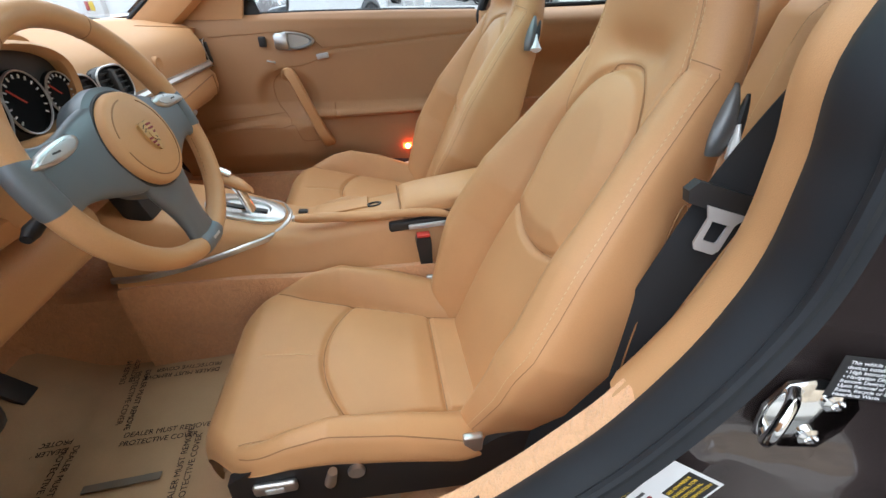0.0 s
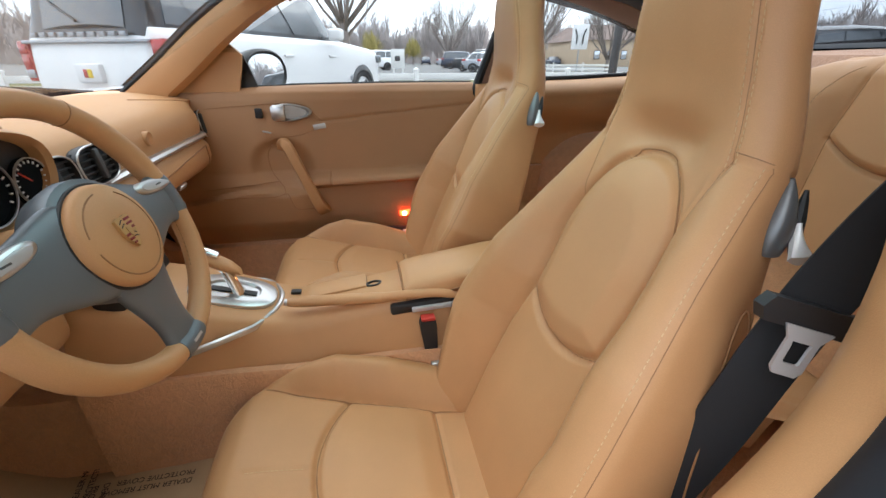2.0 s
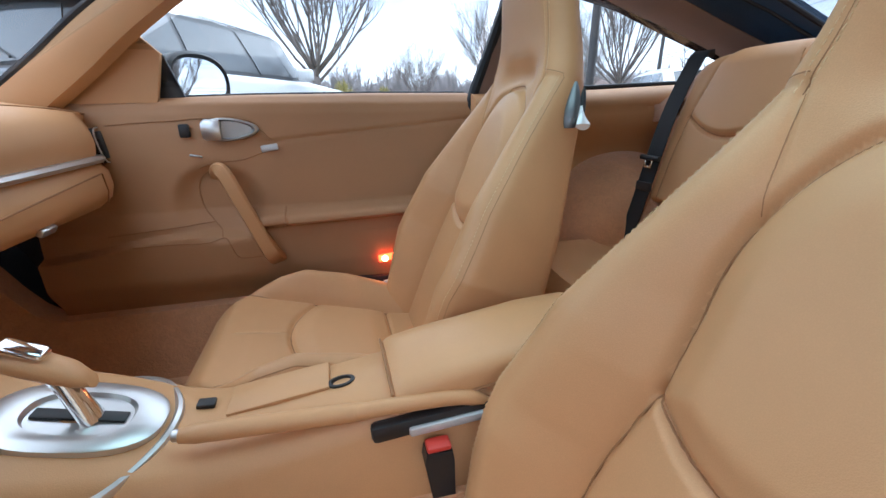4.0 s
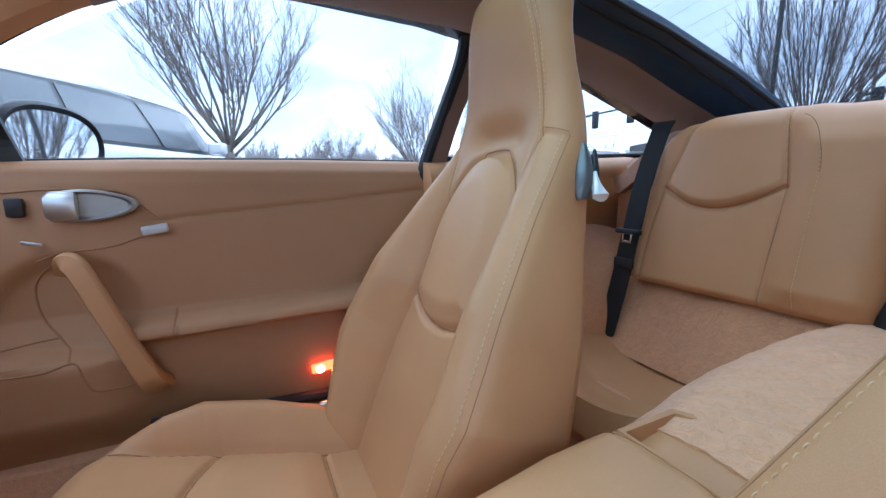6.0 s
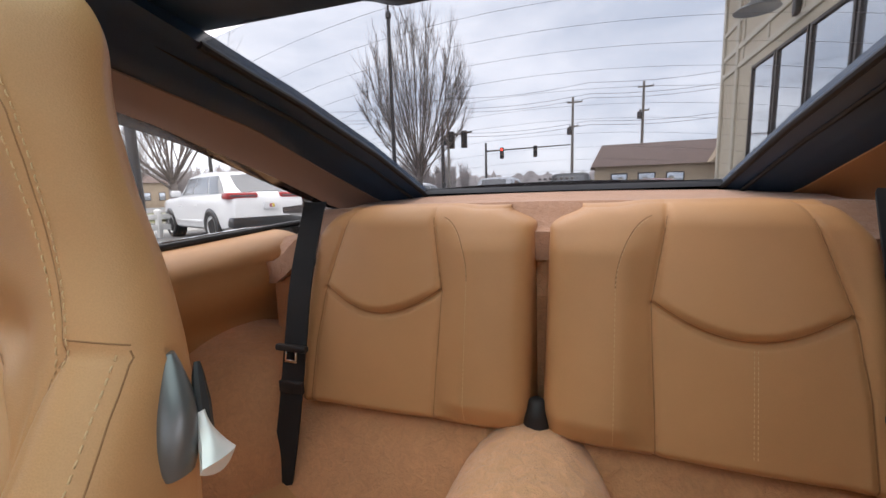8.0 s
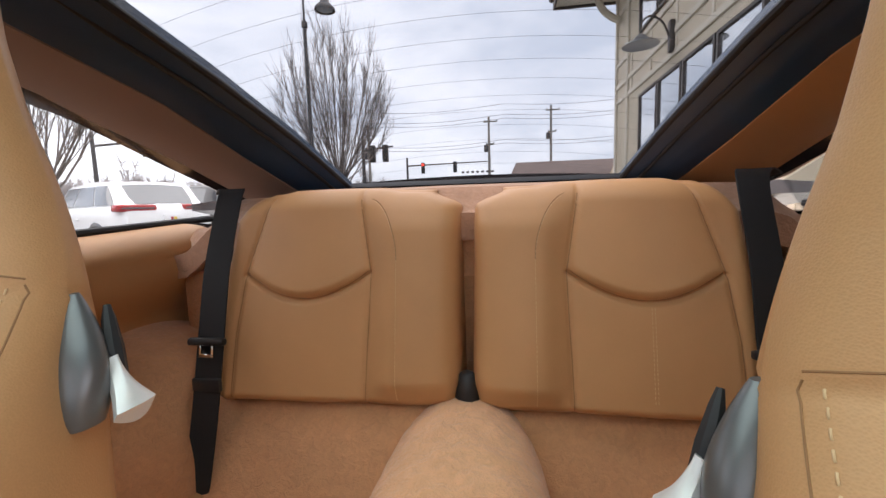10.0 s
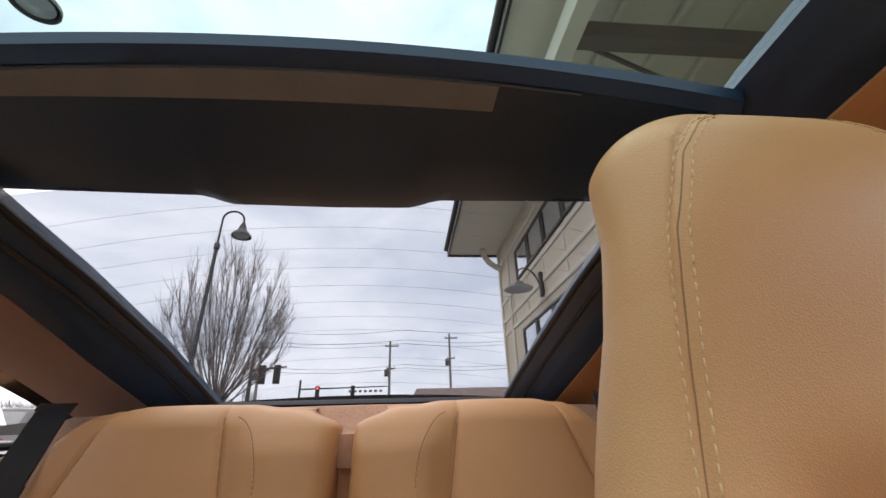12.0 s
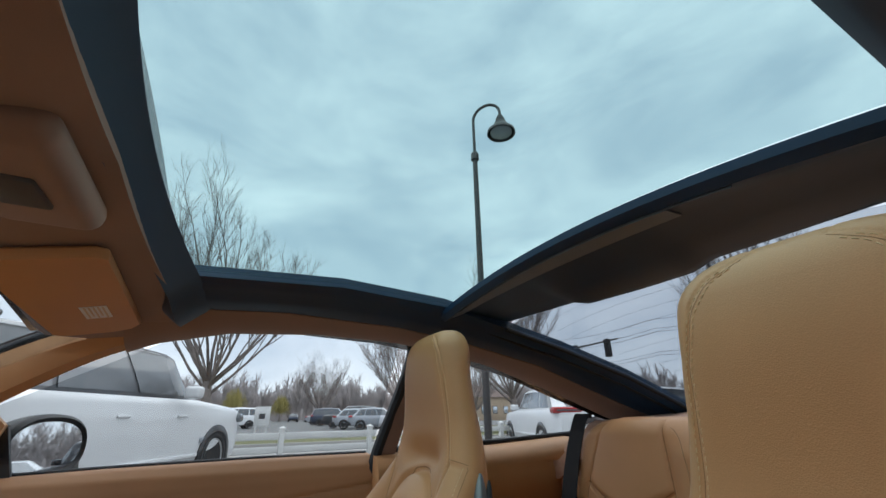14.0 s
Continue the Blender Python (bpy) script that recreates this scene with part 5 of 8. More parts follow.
part("glovebox_gap", tube([(x, .6035, .668 - .002) for x in np.linspace(.14, .14, 1)] + [(.60, .6045, .70), (.602, .602, .66), (.595, .606, .632)], .0016, 6), seam_mat, dash)
part("glovebox_latch", move(rbox(-.022, .022, -.006, .006, -.008, .008, .004), pose(.40, .622, .626, 30)), silver, dash, "silver glovebox catch")
part("cup_flap_ring", lathe([(0, -.01), (.017, -.01), (.017, .003), (.015, .005), (.012, .003), (0, .002)], 24, pose(.28, .618, .775, 90)), leather_dash, dash)
for x, w, h in ((.70, .026, .040), (.045, .055, .034), (-.075, .055, .034)):
    v = part("air_vent", move(loft([[(w * k * math.copysign(abs(math.cos(a)) ** .7, math.cos(a)), y, h * k * math.copysign(abs(math.sin(a)) ** .7, math.sin(a))) for a in np.linspace(0, 2 * math.pi, 28, endpoint=False)] for k, y in ((1.03, .012), (1.03, -.009), (.99, -.011), (.95, -.004), (.94, .005), (.1, .006))]), pose(x, dash_profile(x)[7][0] - .004, .768 if x < .6 else .752, -8)), plastic, dash, "silver-rimmed air vent")
    part("vent_ring", move(tube([(w * 1.02 * math.copysign(abs(math.cos(a)) ** .7, math.cos(a)), -.0105, h * 1.02 * math.copysign(abs(math.sin(a)) ** .7, math.sin(a))) for a in np.linspace(.02, 2 * math.pi + .02, 40, endpoint=False)], .0018, 6, closed=True, up=(0, 1, 0)), pose(x, dash_profile(x)[7][0] - .004, .768 if x < .6 else .752, -8)), silver, v, "thin silver vent rim")
    for i in range(5):
        zz = -h * .66 + i * h * .33
        part("slat", move(rbox(-w * .85, w * .85, -.009, .006, zz - .0015, zz + .0015, .0008, 1), pose(x, dash_profile(x)[7][0] - .004, .768 if x < .6 else .752, -8)), plastic, v)
    part("vent_core", move(rbox(-w * .9, w * .9, .0015, .004, -h * .85, h * .85, .001, 1), pose(x, dash_profile(x)[7][0] - .006, .768 if x < .6 else .752, -8)), plastic, v)
    part("slider", move(rbox(-.006, .006, -.016, .0, -h * .8, h * .8, .002), pose(x, dash_profile(x)[7][0] - .004, .768 if x < .6 else .752, -8)), dark_grey, v)
part("top_seam", tube(spline([(.46, .72, .8475), (.56, .66, .838), (.66, .64, .826), (.70, .66, .823)], 20), .0012, 5), seam_mat, dash)
def panel_ring(kx, kz, y):
    return [(-.330 + kx * math.copysign(abs(math.cos(a)) ** .75, math.cos(a)), y - .10 * kz * math.sin(a), .806 + kz * math.copysign(abs(math.sin(a)) ** .75, math.sin(a))) for a in np.linspace(0, 2 * math.pi, 48, endpoint=False)]


part("hood_edge", loft([panel_ring(.198, .068, .600), panel_ring(.200, .070, .566), panel_ring(.195, .066, .560), panel_ring(.188, .060, .566), panel_ring(.186, .058, .590)]), leather_dash, dash, "tan rim of the instrument hood")
cl = part("instrument_panel", loft([panel_ring(.187, .059, .588), panel_ring(.187, .059, .581), panel_ring(.09, .03, .5795), panel_ring(.002, .001, .579)]), plastic, dash, "dark instrument panel under the hood")
for x, r, z in ((-.335, .052, .785), (-.245, .042, .775), (-.425, .042, .775), (-.17, .032, .765), (-.50, .032, .765)):
    g = part("gauge", lathe([(0, 0), (r, 0), (r, .006), (r * .93, .007), (r * .9, .002), (0, .001)], 30, pose(x, .578, .806 + (z - .806) * .3, 90)), dial_black, cl, "round dark gauge with silver ring")
    part("gauge_ring", open_lathe([(r * .93, .004), (r * .95, .0085), (r * .98, .009), (r * 1.0, .006)], 30, pose(x, .578, .806 + (z - .806) * .3, 90)), silver, g)
    part("needle", move(rbox(-.001, .001, -.001, .001, 0, r * .75, .0005, 1), pose(x, .572, .806 + (z - .806) * .3, 0, -50)), red_plastic, g)
    part("dial_mark", join(*[move(rbox(-.001, .001, -.0008, .0008, r * .74, r * .86, .0002, 1), pose(x, .572, .806 + (z - .806) * .3, 0, a)) for a in range(-130, 140, 18)]), label_white, g)
ck = thing("centre_stack", "black centre console stack with rows of buttons", "control panel", (0, .62, .6))
part("panel", move(rbox(-.10, .10, -.02, .03, -.115, .10, .008), pose(-.0, .612, .640, -16)), plastic, ck)
for r in range(5):
    for c in range(7):
        part("button", move(rbox(-.010, .010, -.006, .002, -.007, .007, .002), pose(-.075 + c * .025, .592, .70 - r * .034, -16) @ Matrix.Translation((0, -.002, 0))), dark_grey if (r + c) % 3 else silver_paint, ck)
knee = thing("knee_panel", "tan knee panel with a black lower end below the steering column", "panel", (-.41, .7, .5), kind="structure")
part("pad", rbox(-.50, -.12, .63, .80, .505, .60, .03, 3), leather_dash, knee)
part("end_box", rbox(-.72, -.495, .585, .80, .46, .665, .025, 3), plastic, knee, "black plastic end of the lower dashboard")
solo("kick_panel", move(rbox(-.008, .008, -.09, .09, -.10, .10, .004), pose(-.585, .80, .41, 0, 0, 8)), ivory, "pale kick panel with a screw beside the footwell", "panel", "structure")

# ---- steering wheel ----
WC = Vector((-.300, .440, .748))
WM = Matrix.Translation(WC) @ Euler((radians(-19), 0, radians(-4))).to_matrix().to_4x4()
wheel = thing("steering_wheel", "three-spoke steering wheel with tan leather rim and grey spokes", "steering wheel", tuple(WC))
R = .165
rim = [(R * math.cos(a), 0, R * math.sin(a)) for a in np.linspace(0, 2 * math.pi, 96, endpoint=False)]
part("rim", move(tube(rim, [.0155 + .0015 * math.exp(-((math.degrees(2 * math.pi * i / 96) % 180 - 30) / 18) ** 2) for i in range(96)], 16, closed=True, up=(0, 1, 0)), WM), leather, wheel, "thick tan leather rim")
part("rim_joint", move(join(*[tube([(R * math.cos(a) + .0157 * math.cos(a) * math.cos(b), .0157 * math.sin(b), R * math.sin(a) + .0157 * math.sin(a) * math.cos(b)) for b in np.linspace(0, 2 * math.pi, 16, endpoint=False)], .0008, 5, closed=True) for a in (radians(62), radians(118))]), WM), seam_mat, wheel)
rs = [(R * math.cos(a) - .0152 * math.cos(a), .0, R * math.sin(a) - .0152 * math.sin(a)) for a in np.linspace(radians(-40), radians(8), 40)]
part("lacing", move(stitches(rs, [(-math.cos(a), 0, -math.sin(a)) for a in np.linspace(radians(-40), radians(8), 40)], .004, .003, .0008), WM), seam_mat, wheel)


def disc(r0, ys, n=48):
    return [[(r * math.cos(a), y, r * math.sin(a)) for a in np.linspace(0, 2 * math.pi, n, endpoint=False)] for r, y in zip(r0, ys)]


WH = WM @ Matrix.Translation((0, -.019, 0))
part("hub", move(loft(disc((.05, .070, .076, .074, .066), (.06, .045, .020, .006, .0015))), WH), grey_spoke, wheel, "blue-grey plastic hub")
pad = part("airbag_pad", move(loft(disc((.0625, .064, .0625, .058, .037, .004), (.014, .0, -.008, -.012, -.015, -.016))), WH), leather, wheel, "round tan leather airbag pad")
part("pad_groove", move(tube([(.052 * math.cos(a), -.0128, .052 * math.sin(a)) for a in np.linspace(radians(-175), radians(60), 60)], .0010, 6), WH), seam_mat, pad)
part("pad_groove", move(tube([(.052 * math.cos(a), -.0128, .052 * math.sin(a)) for a in np.linspace(radians(95), radians(165), 30)], .0010, 6), WH), seam_mat, pad)
part("pad_gap", move(tube([(.0652 * math.cos(a), .001, .0652 * math.sin(a)) for a in np.linspace(0, 2 * math.pi, 60, endpoint=False)], .0022, 6, closed=True, up=(0, 1, 0)), WH), plastic, pad)
sh = [(x * .95, z * .95) for x, z in [(-.0135, .018), (-.007, .0205), (.0, .0195), (.007, .0205), (.0135, .018), (.0125, .0), (.009, -.010), (0, -.021), (-.009, -.010), (-.0125, 0)]]
bd = part("shield_badge", prism([(x, z) for x, z in sh], -.0195, -.0155, WH), gold, pad, "small gold and red shield badge")
for x0, x1, z0, z1 in ((.001, .0115, .0130, .0158), (.001, .0115, .0075, .0103), (.001, .0110, .0020, .0048), (-.0105, -.001, -.0040, -.0012), (-.0090, -.001, -.0095, -.0067), (-.0060, -.001, -.0145, -.0120)):
    part("badge_stripe", prism([(x0, z0), (x1, z0), (x1, z1), (x0, z1)], -.0201, -.0194, WH), crimson, bd)
for sx, z in ((-1, .0135), (-1, .0085), (1, -.0035), (1, -.0085)):
    part("badge_stripe", tube([WH @ Vector((sx * t, -.0196, z + .0015 * math.sin(t * 500))) for t in np.linspace(.0015, .0095 if z > 0 else .0075, 8)], .0006, 5), plastic, bd)
part("badge_centre", prism([(x * .33, z * .33) for x, z in sh], -.0207, -.0194, WH), gold, bd)


def spoke_shape(a0, w0, w1, r0, r1, flare):
    """A padded spoke, oval in section, dished from the hub out to the rim."""
    u, v = Vector((math.cos(a0), 0, math.sin(a0))), Vector((-math.sin(a0), 0, math.cos(a0)))
    rows = []
    for t in np.linspace(0, 1, 22):
        p = u * (r0 + (r1 - r0) * t)
        w = w0 + (w1 - w0) * float(ease(t * 1.35)) + flare * float(ease((t - .72) / .28))
        y = -.010 * (1 - t) ** 1.3 - .001
        h = .012 - .002 * t
        rows.append([p + v * w * math.copysign(abs(math.cos(b)) ** .6, math.cos(b)) + Vector((0, y + h * math.copysign(abs(math.sin(b)) ** .8, math.sin(b)), 0)) for b in np.linspace(0, 2 * math.pi, 28, endpoint=False)])
    return loft(rows), u, v


def collar(a0, spread, label):
    """A grey sleeve round the rim where a spoke meets it."""
    rows = []
    for b in np.linspace(-spread, spread, 11):
        aa = a0 + b
        k = .0172 if abs(b) < spread * .95 else .0162
        rows.append([Vector((math.cos(aa) * (R + k * math.cos(c)), k * math.sin(c), math.sin(aa) * (R + k * math.cos(c)))) for c in np.linspace(0, 2 * math.pi, 18, endpoint=False)])
    return part("rim_collar", move(loft(rows), WM), grey_spoke, wheel, label)


for a0, w0, w1 in ((radians(178), .058, .036), (radians(2), .056, .034)):
    sh, u, v = spoke_shape(a0, w0, w1, .036, .162, .006)
    part("spoke", move(sh, WM), grey_spoke, wheel, "wide blue-grey spoke")
    collar(a0, .17, "grey sleeve round the rim")
    sgv = 1 if v.z > 0 else -1
    rings = []
    for k, e in ((1.0, -.010), (1.0, -.0165), (.90, -.0190), (.5, -.0200), (.02, -.0203)):
        rings.append([u * (.128 + k * .040 * math.cos(b)) + v * sgv * (.024 + k * .0095 * math.sin(b) * (1 - .3 * math.cos(b)) - .006 * math.cos(b)) + Vector((0, e, 0)) for b in np.linspace(0, 2 * math.pi, 36, endpoint=False)])
    sw = part("shift_button", move(loft(rings), WM), silver, wheel, "polished silver shift button")
    rings = [[u * (.128 + k * .031 * math.cos(b)) + v * sgv * (.024 + k * .0058 * math.sin(b) * (1 - .3 * math.cos(b)) - .0045 * math.cos(b)) + Vector((0, e, 0)) for b in np.linspace(0, 2 * math.pi, 30, endpoint=False)] for k, e in ((1.0, -.0195), (.96, -.0212), (.4, -.0216), (.02, -.0217))]
    part("button_face", move(loft(rings), WM), silver_paint, sw, "pale button face")
    part("print_bar", move(rbox(-.006, .006, -.0003, .0003, -.001, .001, .0001, 1), WM @ Matrix.Translation(u * .132 + v * sgv * .024 + Vector((0, -.0219, 0)))), dark_grey, sw)
a0 = radians(-87)
sh, u, v = spoke_shape(a0, .052, .029, .036, .162, .004)
part("spoke", move(sh, WM), grey_spoke, wheel, "blue-grey lower spoke")
cf = collar(a0, .165, "grey lower sleeve round the rim")
part("print_bar", move(rbox(-.011, .011, -.0179, -.0170, -.002, .002, .0001, 1), WM @ Matrix.Translation(u * R)), silver_paint, cf)
part("column", move(lathe([(.0, .0), (.045, .0), (.052, .08), (.055, .20), (0, .20)], 24, Euler((-math.pi / 2, 0, 0)).to_matrix().to_4x4()), WM @ Matrix.Translation((0, .05, 0))), leather_dash, wheel, "tan column shroud")
part("stalk", move(tube([(-.03, .09, -.015), (-.09, .085, -.03), (-.125, .082, -.036), (-.14, .08, -.04)], [.006, .007, .0095, .006], 10), WM), plastic, wheel, "black control stalk")

# ---- centre console ----
con = thing("centre_console", "tan leather centre console with silver trim between the seats", "console", (0, .1, .4))


def con_ring(y):
    top = lerp(y, [-.345, -.22, -.06, .06, .13, .22, .29, .335, .42, .50, .60, .66], [.535, .515, .500, .492, .480, .468, .462, .470, .500, .522, .545, .56])
    half = lerp(y, [-.345, -.2, .0, .2, .30, .36, .48, .66], [.072, .072, .07, .078, .085, .094, .110, .115])
    base = lerp(y, [-.345, 0, .3, .66], [.105, .112, .135, .15])
    r = .018
    return [(base, .19), (base - .006, .33), (half + .016, top - .075), (half + .004, top - .028), (half - .004, top - .010), (half - .018, top - .001), (0, top + .003),
            (-half + .018, top - .001), (-half + .004, top - .010), (-half - .004, top - .028), (-half - .016, top - .075), (-base + .006, .33), (-base, .19)]


part("body", loft([[(x, y, z) for x, z in con_ring(y)] for y in np.linspace(-.345, .66, 70)]), leather, con)
for sgn in (-1, 1):
    rows = []
    for y in np.linspace(-.33, .66, 50):
        b = lerp(y, [-.345, 0, .3, .66], [.105, .112, .135, .15])
        zt = lerp(y, [-.33, .10, .30, .45, .60, .66], [.36, .375, .385, .40, .405, .405])
        rows.append([(sgn * (b + .004), y, .19), (sgn * (b + .004), y, .30), (sgn * (b + .001), y, zt - .01), (sgn * (b - .004), y, zt), (sgn * (b - .02), y, zt), (sgn * (b - .02), y, .19)])
    part("side_carpet", loft(rows), carpet, con, "tan carpet on the console's flank")
part("trim_strip", tube(spline([(-.143, .66, .428), (-.146, .60, .431), (-.138, .52, .441), (-.127, .445, .456), (-.113, .40, .464), (-.088, .360, .466), (-.042, .333, .467), (0, .325, .468), (.042, .333, .467), (.088, .360, .466), (.113, .40, .464), (.127, .445, .456), (.138, .52, .441)], 70), .0062, 8, flat=1.2), silver, con, "satin silver trim strip")
gt = part("gate_plate", move(loft([[(k * .058 * math.copysign(abs(math.cos(a)) ** .8, math.cos(a)), k * .085 * math.copysign(abs(math.sin(a)) ** .8, math.sin(a)), h) for a in np.linspace(0, 2 * math.pi, 36, endpoint=False)] for k, h in ((1, -.004), (1, .004), (.94, .0065), (.62, .0065), (.58, .001), (.1, .0))]), pose(0, .415, .5005, 17)), silver, con, "silver selector gate")
part("gate_slot", move(rbox(-.008, .008, -.045, .045, .0005, .004, .001), pose(0, .415, .5005, 17)), plastic, gt)
sft = thing("gear_selector", "tan leather gear selector with chrome stem", "gear lever", (0, .41, .5))
part("stem", loft([[(x0 + w * math.cos(a), y0 + .011 * math.sin(a), z0) for a in np.linspace(0, 2 * math.pi, 14, endpoint=False)] for w, x0, y0, z0 in ((.017, 0, .405, .497), (.013, 0, .412, .520), (.012, .002, .420, .545), (.014, .003, .425, .556))]), chrome, sft, "forked chrome stem")
knob = [(.010, .395, .545, .552), (.018, .41, .556, .56), (.020, .43, .567, .572), (.019, .452, .578, .584), (.014, .468, .582, .59), (.004, .474, .583, .592)]
part("knob", loft([[(.004 + r * math.cos(a), y + r * .25 * math.sin(a), z + r * .85 * math.sin(a)) for a in np.linspace(0, 2 * math.pi, 18, endpoint=False)] for r, y, z, _ in knob]), leather, sft, "tan leather knob")
part("release_button", move(rbox(-.012, .012, -.022, .022, -.004, .006, .005, 3), pose(.004, .447, .592, 28)), chrome, sft, "chrome release button")
lid = thing("armrest_lid", "tan leather armrest lid on the centre console", "armrest", (0, -.1, .5))
rows = []
for y in np.linspace(-.245, .062, 44):
    top = lerp(y, [-.245, -.15, 0, .062], [.547, .545, .524, .512]) - .006 * ease((y - .05) / .012) - .006 * ease((-.233 - y) / .012)
    h = .070 + .004 * ease((-.05 - y) / .2)
    rows.append([(-h, y, top - .036), (-h, y, top - .014), (-h + .006, y, top - .005), (-h + .018, y, top), (-h * .4, y, top + .004), (h * .4, y, top + .004), (h - .018, y, top), (h - .006, y, top - .005), (h, y, top - .014), (h, y, top - .036)])
part("pad", loft(rows), leather, lid)
part("lid_gap", join(tube([(x, .0655, .5075 - .004 * (x / .07) ** 2) for x in np.linspace(-.066, .066, 12)], .0018, 6), tube([(-.0715, y, lerp(y, [-.245, -.15, 0, .062], [.512, .510, .490, .480])) for y in np.linspace(-.24, .06, 16)], .0018, 6), tube([(x, -.2475, .540 - .004 * (x / .07) ** 2) for x in np.linspace(-.068, .068, 12)], .0022, 6)), seam_mat, lid)
tr = thing("console_tray", "open tan tray at the rear end of the console", "tray", (0, -.3, .52))
outer = [(.066, .050), (.066, -.045), (.045, -.056), (-.045, -.056), (-.066, -.045), (-.066, .050)]
part("rim", loft([[(x * k, -.302 + y * k, z) for x, y in outer] for k, z in ((1.05, .50), (1.05, .537), (1.0, .541), (.90, .540), (.86, .520), (.82, .485), (.05, .484))]), leather, tr)
bk = thing("parking_brake", "tan leather parking brake lever beside the console", "lever", (-.05, .2, .48))
part("grip", tube(spline([(-.050, .302, .490), (-.052, .25, .489), (-.056, .19, .488), (-.060, .13, .487), (-.060, .09, .484)], 24), [.009, .0105, .012, .012] + [.0125] * 14 + [.0125, .0125, .0125, .012, .011, .010], 12, flat=.9), leather, bk)
part("button", tube([(-.049, .300, .490), (-.0485, .309, .4905)], .007, 12), silver, bk, "silver release button")
part("recess", move(rbox(-.010, .010, -.075, .075, -.012, .012, .006), pose(-.074, .02, .468, -4)), plastic, bk, "black recess beside the lever")
part("side_cover", tube(spline([(-.066, .11, .490), (-.072, .05, .494), (-.074, -.02, .490), (-.076, -.06, .475)], 18), [.010] * 14 + [.009, .008, .006, .004], 10), leather, bk)
part("lever_blade", move(rbox(-.004, .004, -.05, .05, -.006, .006, .003), pose(-.086, .0, .466, -3)), silver_paint, bk)
acc = thing("console_switch", "small black switch set in the console", "switch", (.03, .3, .475))
part("rocker", move(rbox(-.008, .008, -.011, .011, -.003, .004, .002), pose(.030, .298, .468, 6)), plastic, acc)
ch = thing("cup_flap", "tan console flap with a black-rimmed finger hole", "flap", (.02, .18, .48))
part("flap", move(rbox(-.030, .030, -.065, .065, -.004, .004, .003), pose(.028, .205, .474, -7)), leather, ch)
part("finger_hole", move(loft([[(k * .010 * math.cos(a), k * .016 * math.sin(a), h) for a in np.linspace(0, 2 * math.pi, 20, endpoint=False)] for k, h in ((1.15, -.002), (1.15, .003), (.85, .0035), (.75, -.001), (.1, -.001))]), pose(.006, .125, .4835, -6)), plastic, ch)
for x, y in ((-.098, .018), (.098, .03)):
    b = thing("belt_buckle", "black seat belt buckle with a red button", "seat belt", (x, y, .33), group="seat belt buckles")
    s = 1 if x > 0 else -1
    part("case", loft([[(x - s * .010, y + .016, .445), (x + s * .010, y + .016, .445), (x + s * .010, y - .016, .443), (x - s * .010, y - .016, .443)], [(x - s * .011, y + .018, .43), (x + s * .011, y + .018, .43), (x + s * .011, y - .018, .43), (x - s * .011, y - .018, .43)], [(x - s * .009, y + .008, .365), (x + s * .009, y + .008, .365), (x + s * .009, y - .020, .365), (x - s * .009, y - .020, .365)]]), plastic, b)
    part("release", move(rbox(-.0095, .0095, -.015, .015, -.002, .006, .0025), Matrix.Translation((x, y, .446))), red_plastic, b, "red release button")
    part("stem", ribbon([(x, y - .006, .37), (x, y - .016, .32), (x, y - .03, .27)], .022, (0, 1, 0), .003), plastic, b)

# ---- seat belts ----
bd_ = thing("driver_seat_belt", "black driver's seat belt hanging beside the seat", "seat belt", (-.58, -.3, .3), group="seat belts")
bp = spline([(-.640, -.44, 1.04), (-.612, -.345, .94), (-.590, -.300, .86), (-.576, -.268, .775), (-.572, -.240, .695), (-.570, -.205, .584), (-.566, -.158, .468), (-.562, -.115, .36), (-.56, -.10, .25)], 40)
part("strap", ribbon(bp, .052, (.60, .76, .22)), webbing, bd_)
tg = Matrix.Translation((-.582, -.246, .740)) @ look((0, 0, 0), (.90, -.30, -.12), -14).to_quaternion().to_matrix().to_4x4()
part("tongue_grip", move(loft([[(-.040, -.012, -.006), (.040, -.012, -.006), (.046, .0, -.006), (.040, .012, -.006), (-.040, .012, -.006), (-.046, 0, -.006)], [(-.038, -.012, .006), (.038, -.012, .006), (.044, .0, .006), (.038, .012, .006), (-.038, .012, .006), (-.044, 0, .006)]]), tg), plastic, bd_, "black tongue grip")
outl = [(-.021, -.008), (-.014, -.020), (-.014, -.050), (-.010, -.056), (.010, -.056), (.014, -.050), (.014, -.020), (.021, -.008)]
inn = [(-.009, -.022), (-.008, -.026), (-.0075, -.042), (-.006, -.044), (.006, -.044), (.0075, -.042), (.008, -.026), (.009, -.022)]
rings = [[(x, y, .0065) for x, y in outl], [(x, y, .0095) for x, y in outl], [(x, y, .0095) for x, y in inn], [(x, y, .0065) for x, y in inn], [(x, y, .0065) for x, y in outl]]
part("tongue", move(loft(rings, False), tg), silver_paint, bd_, "steel tongue plate")
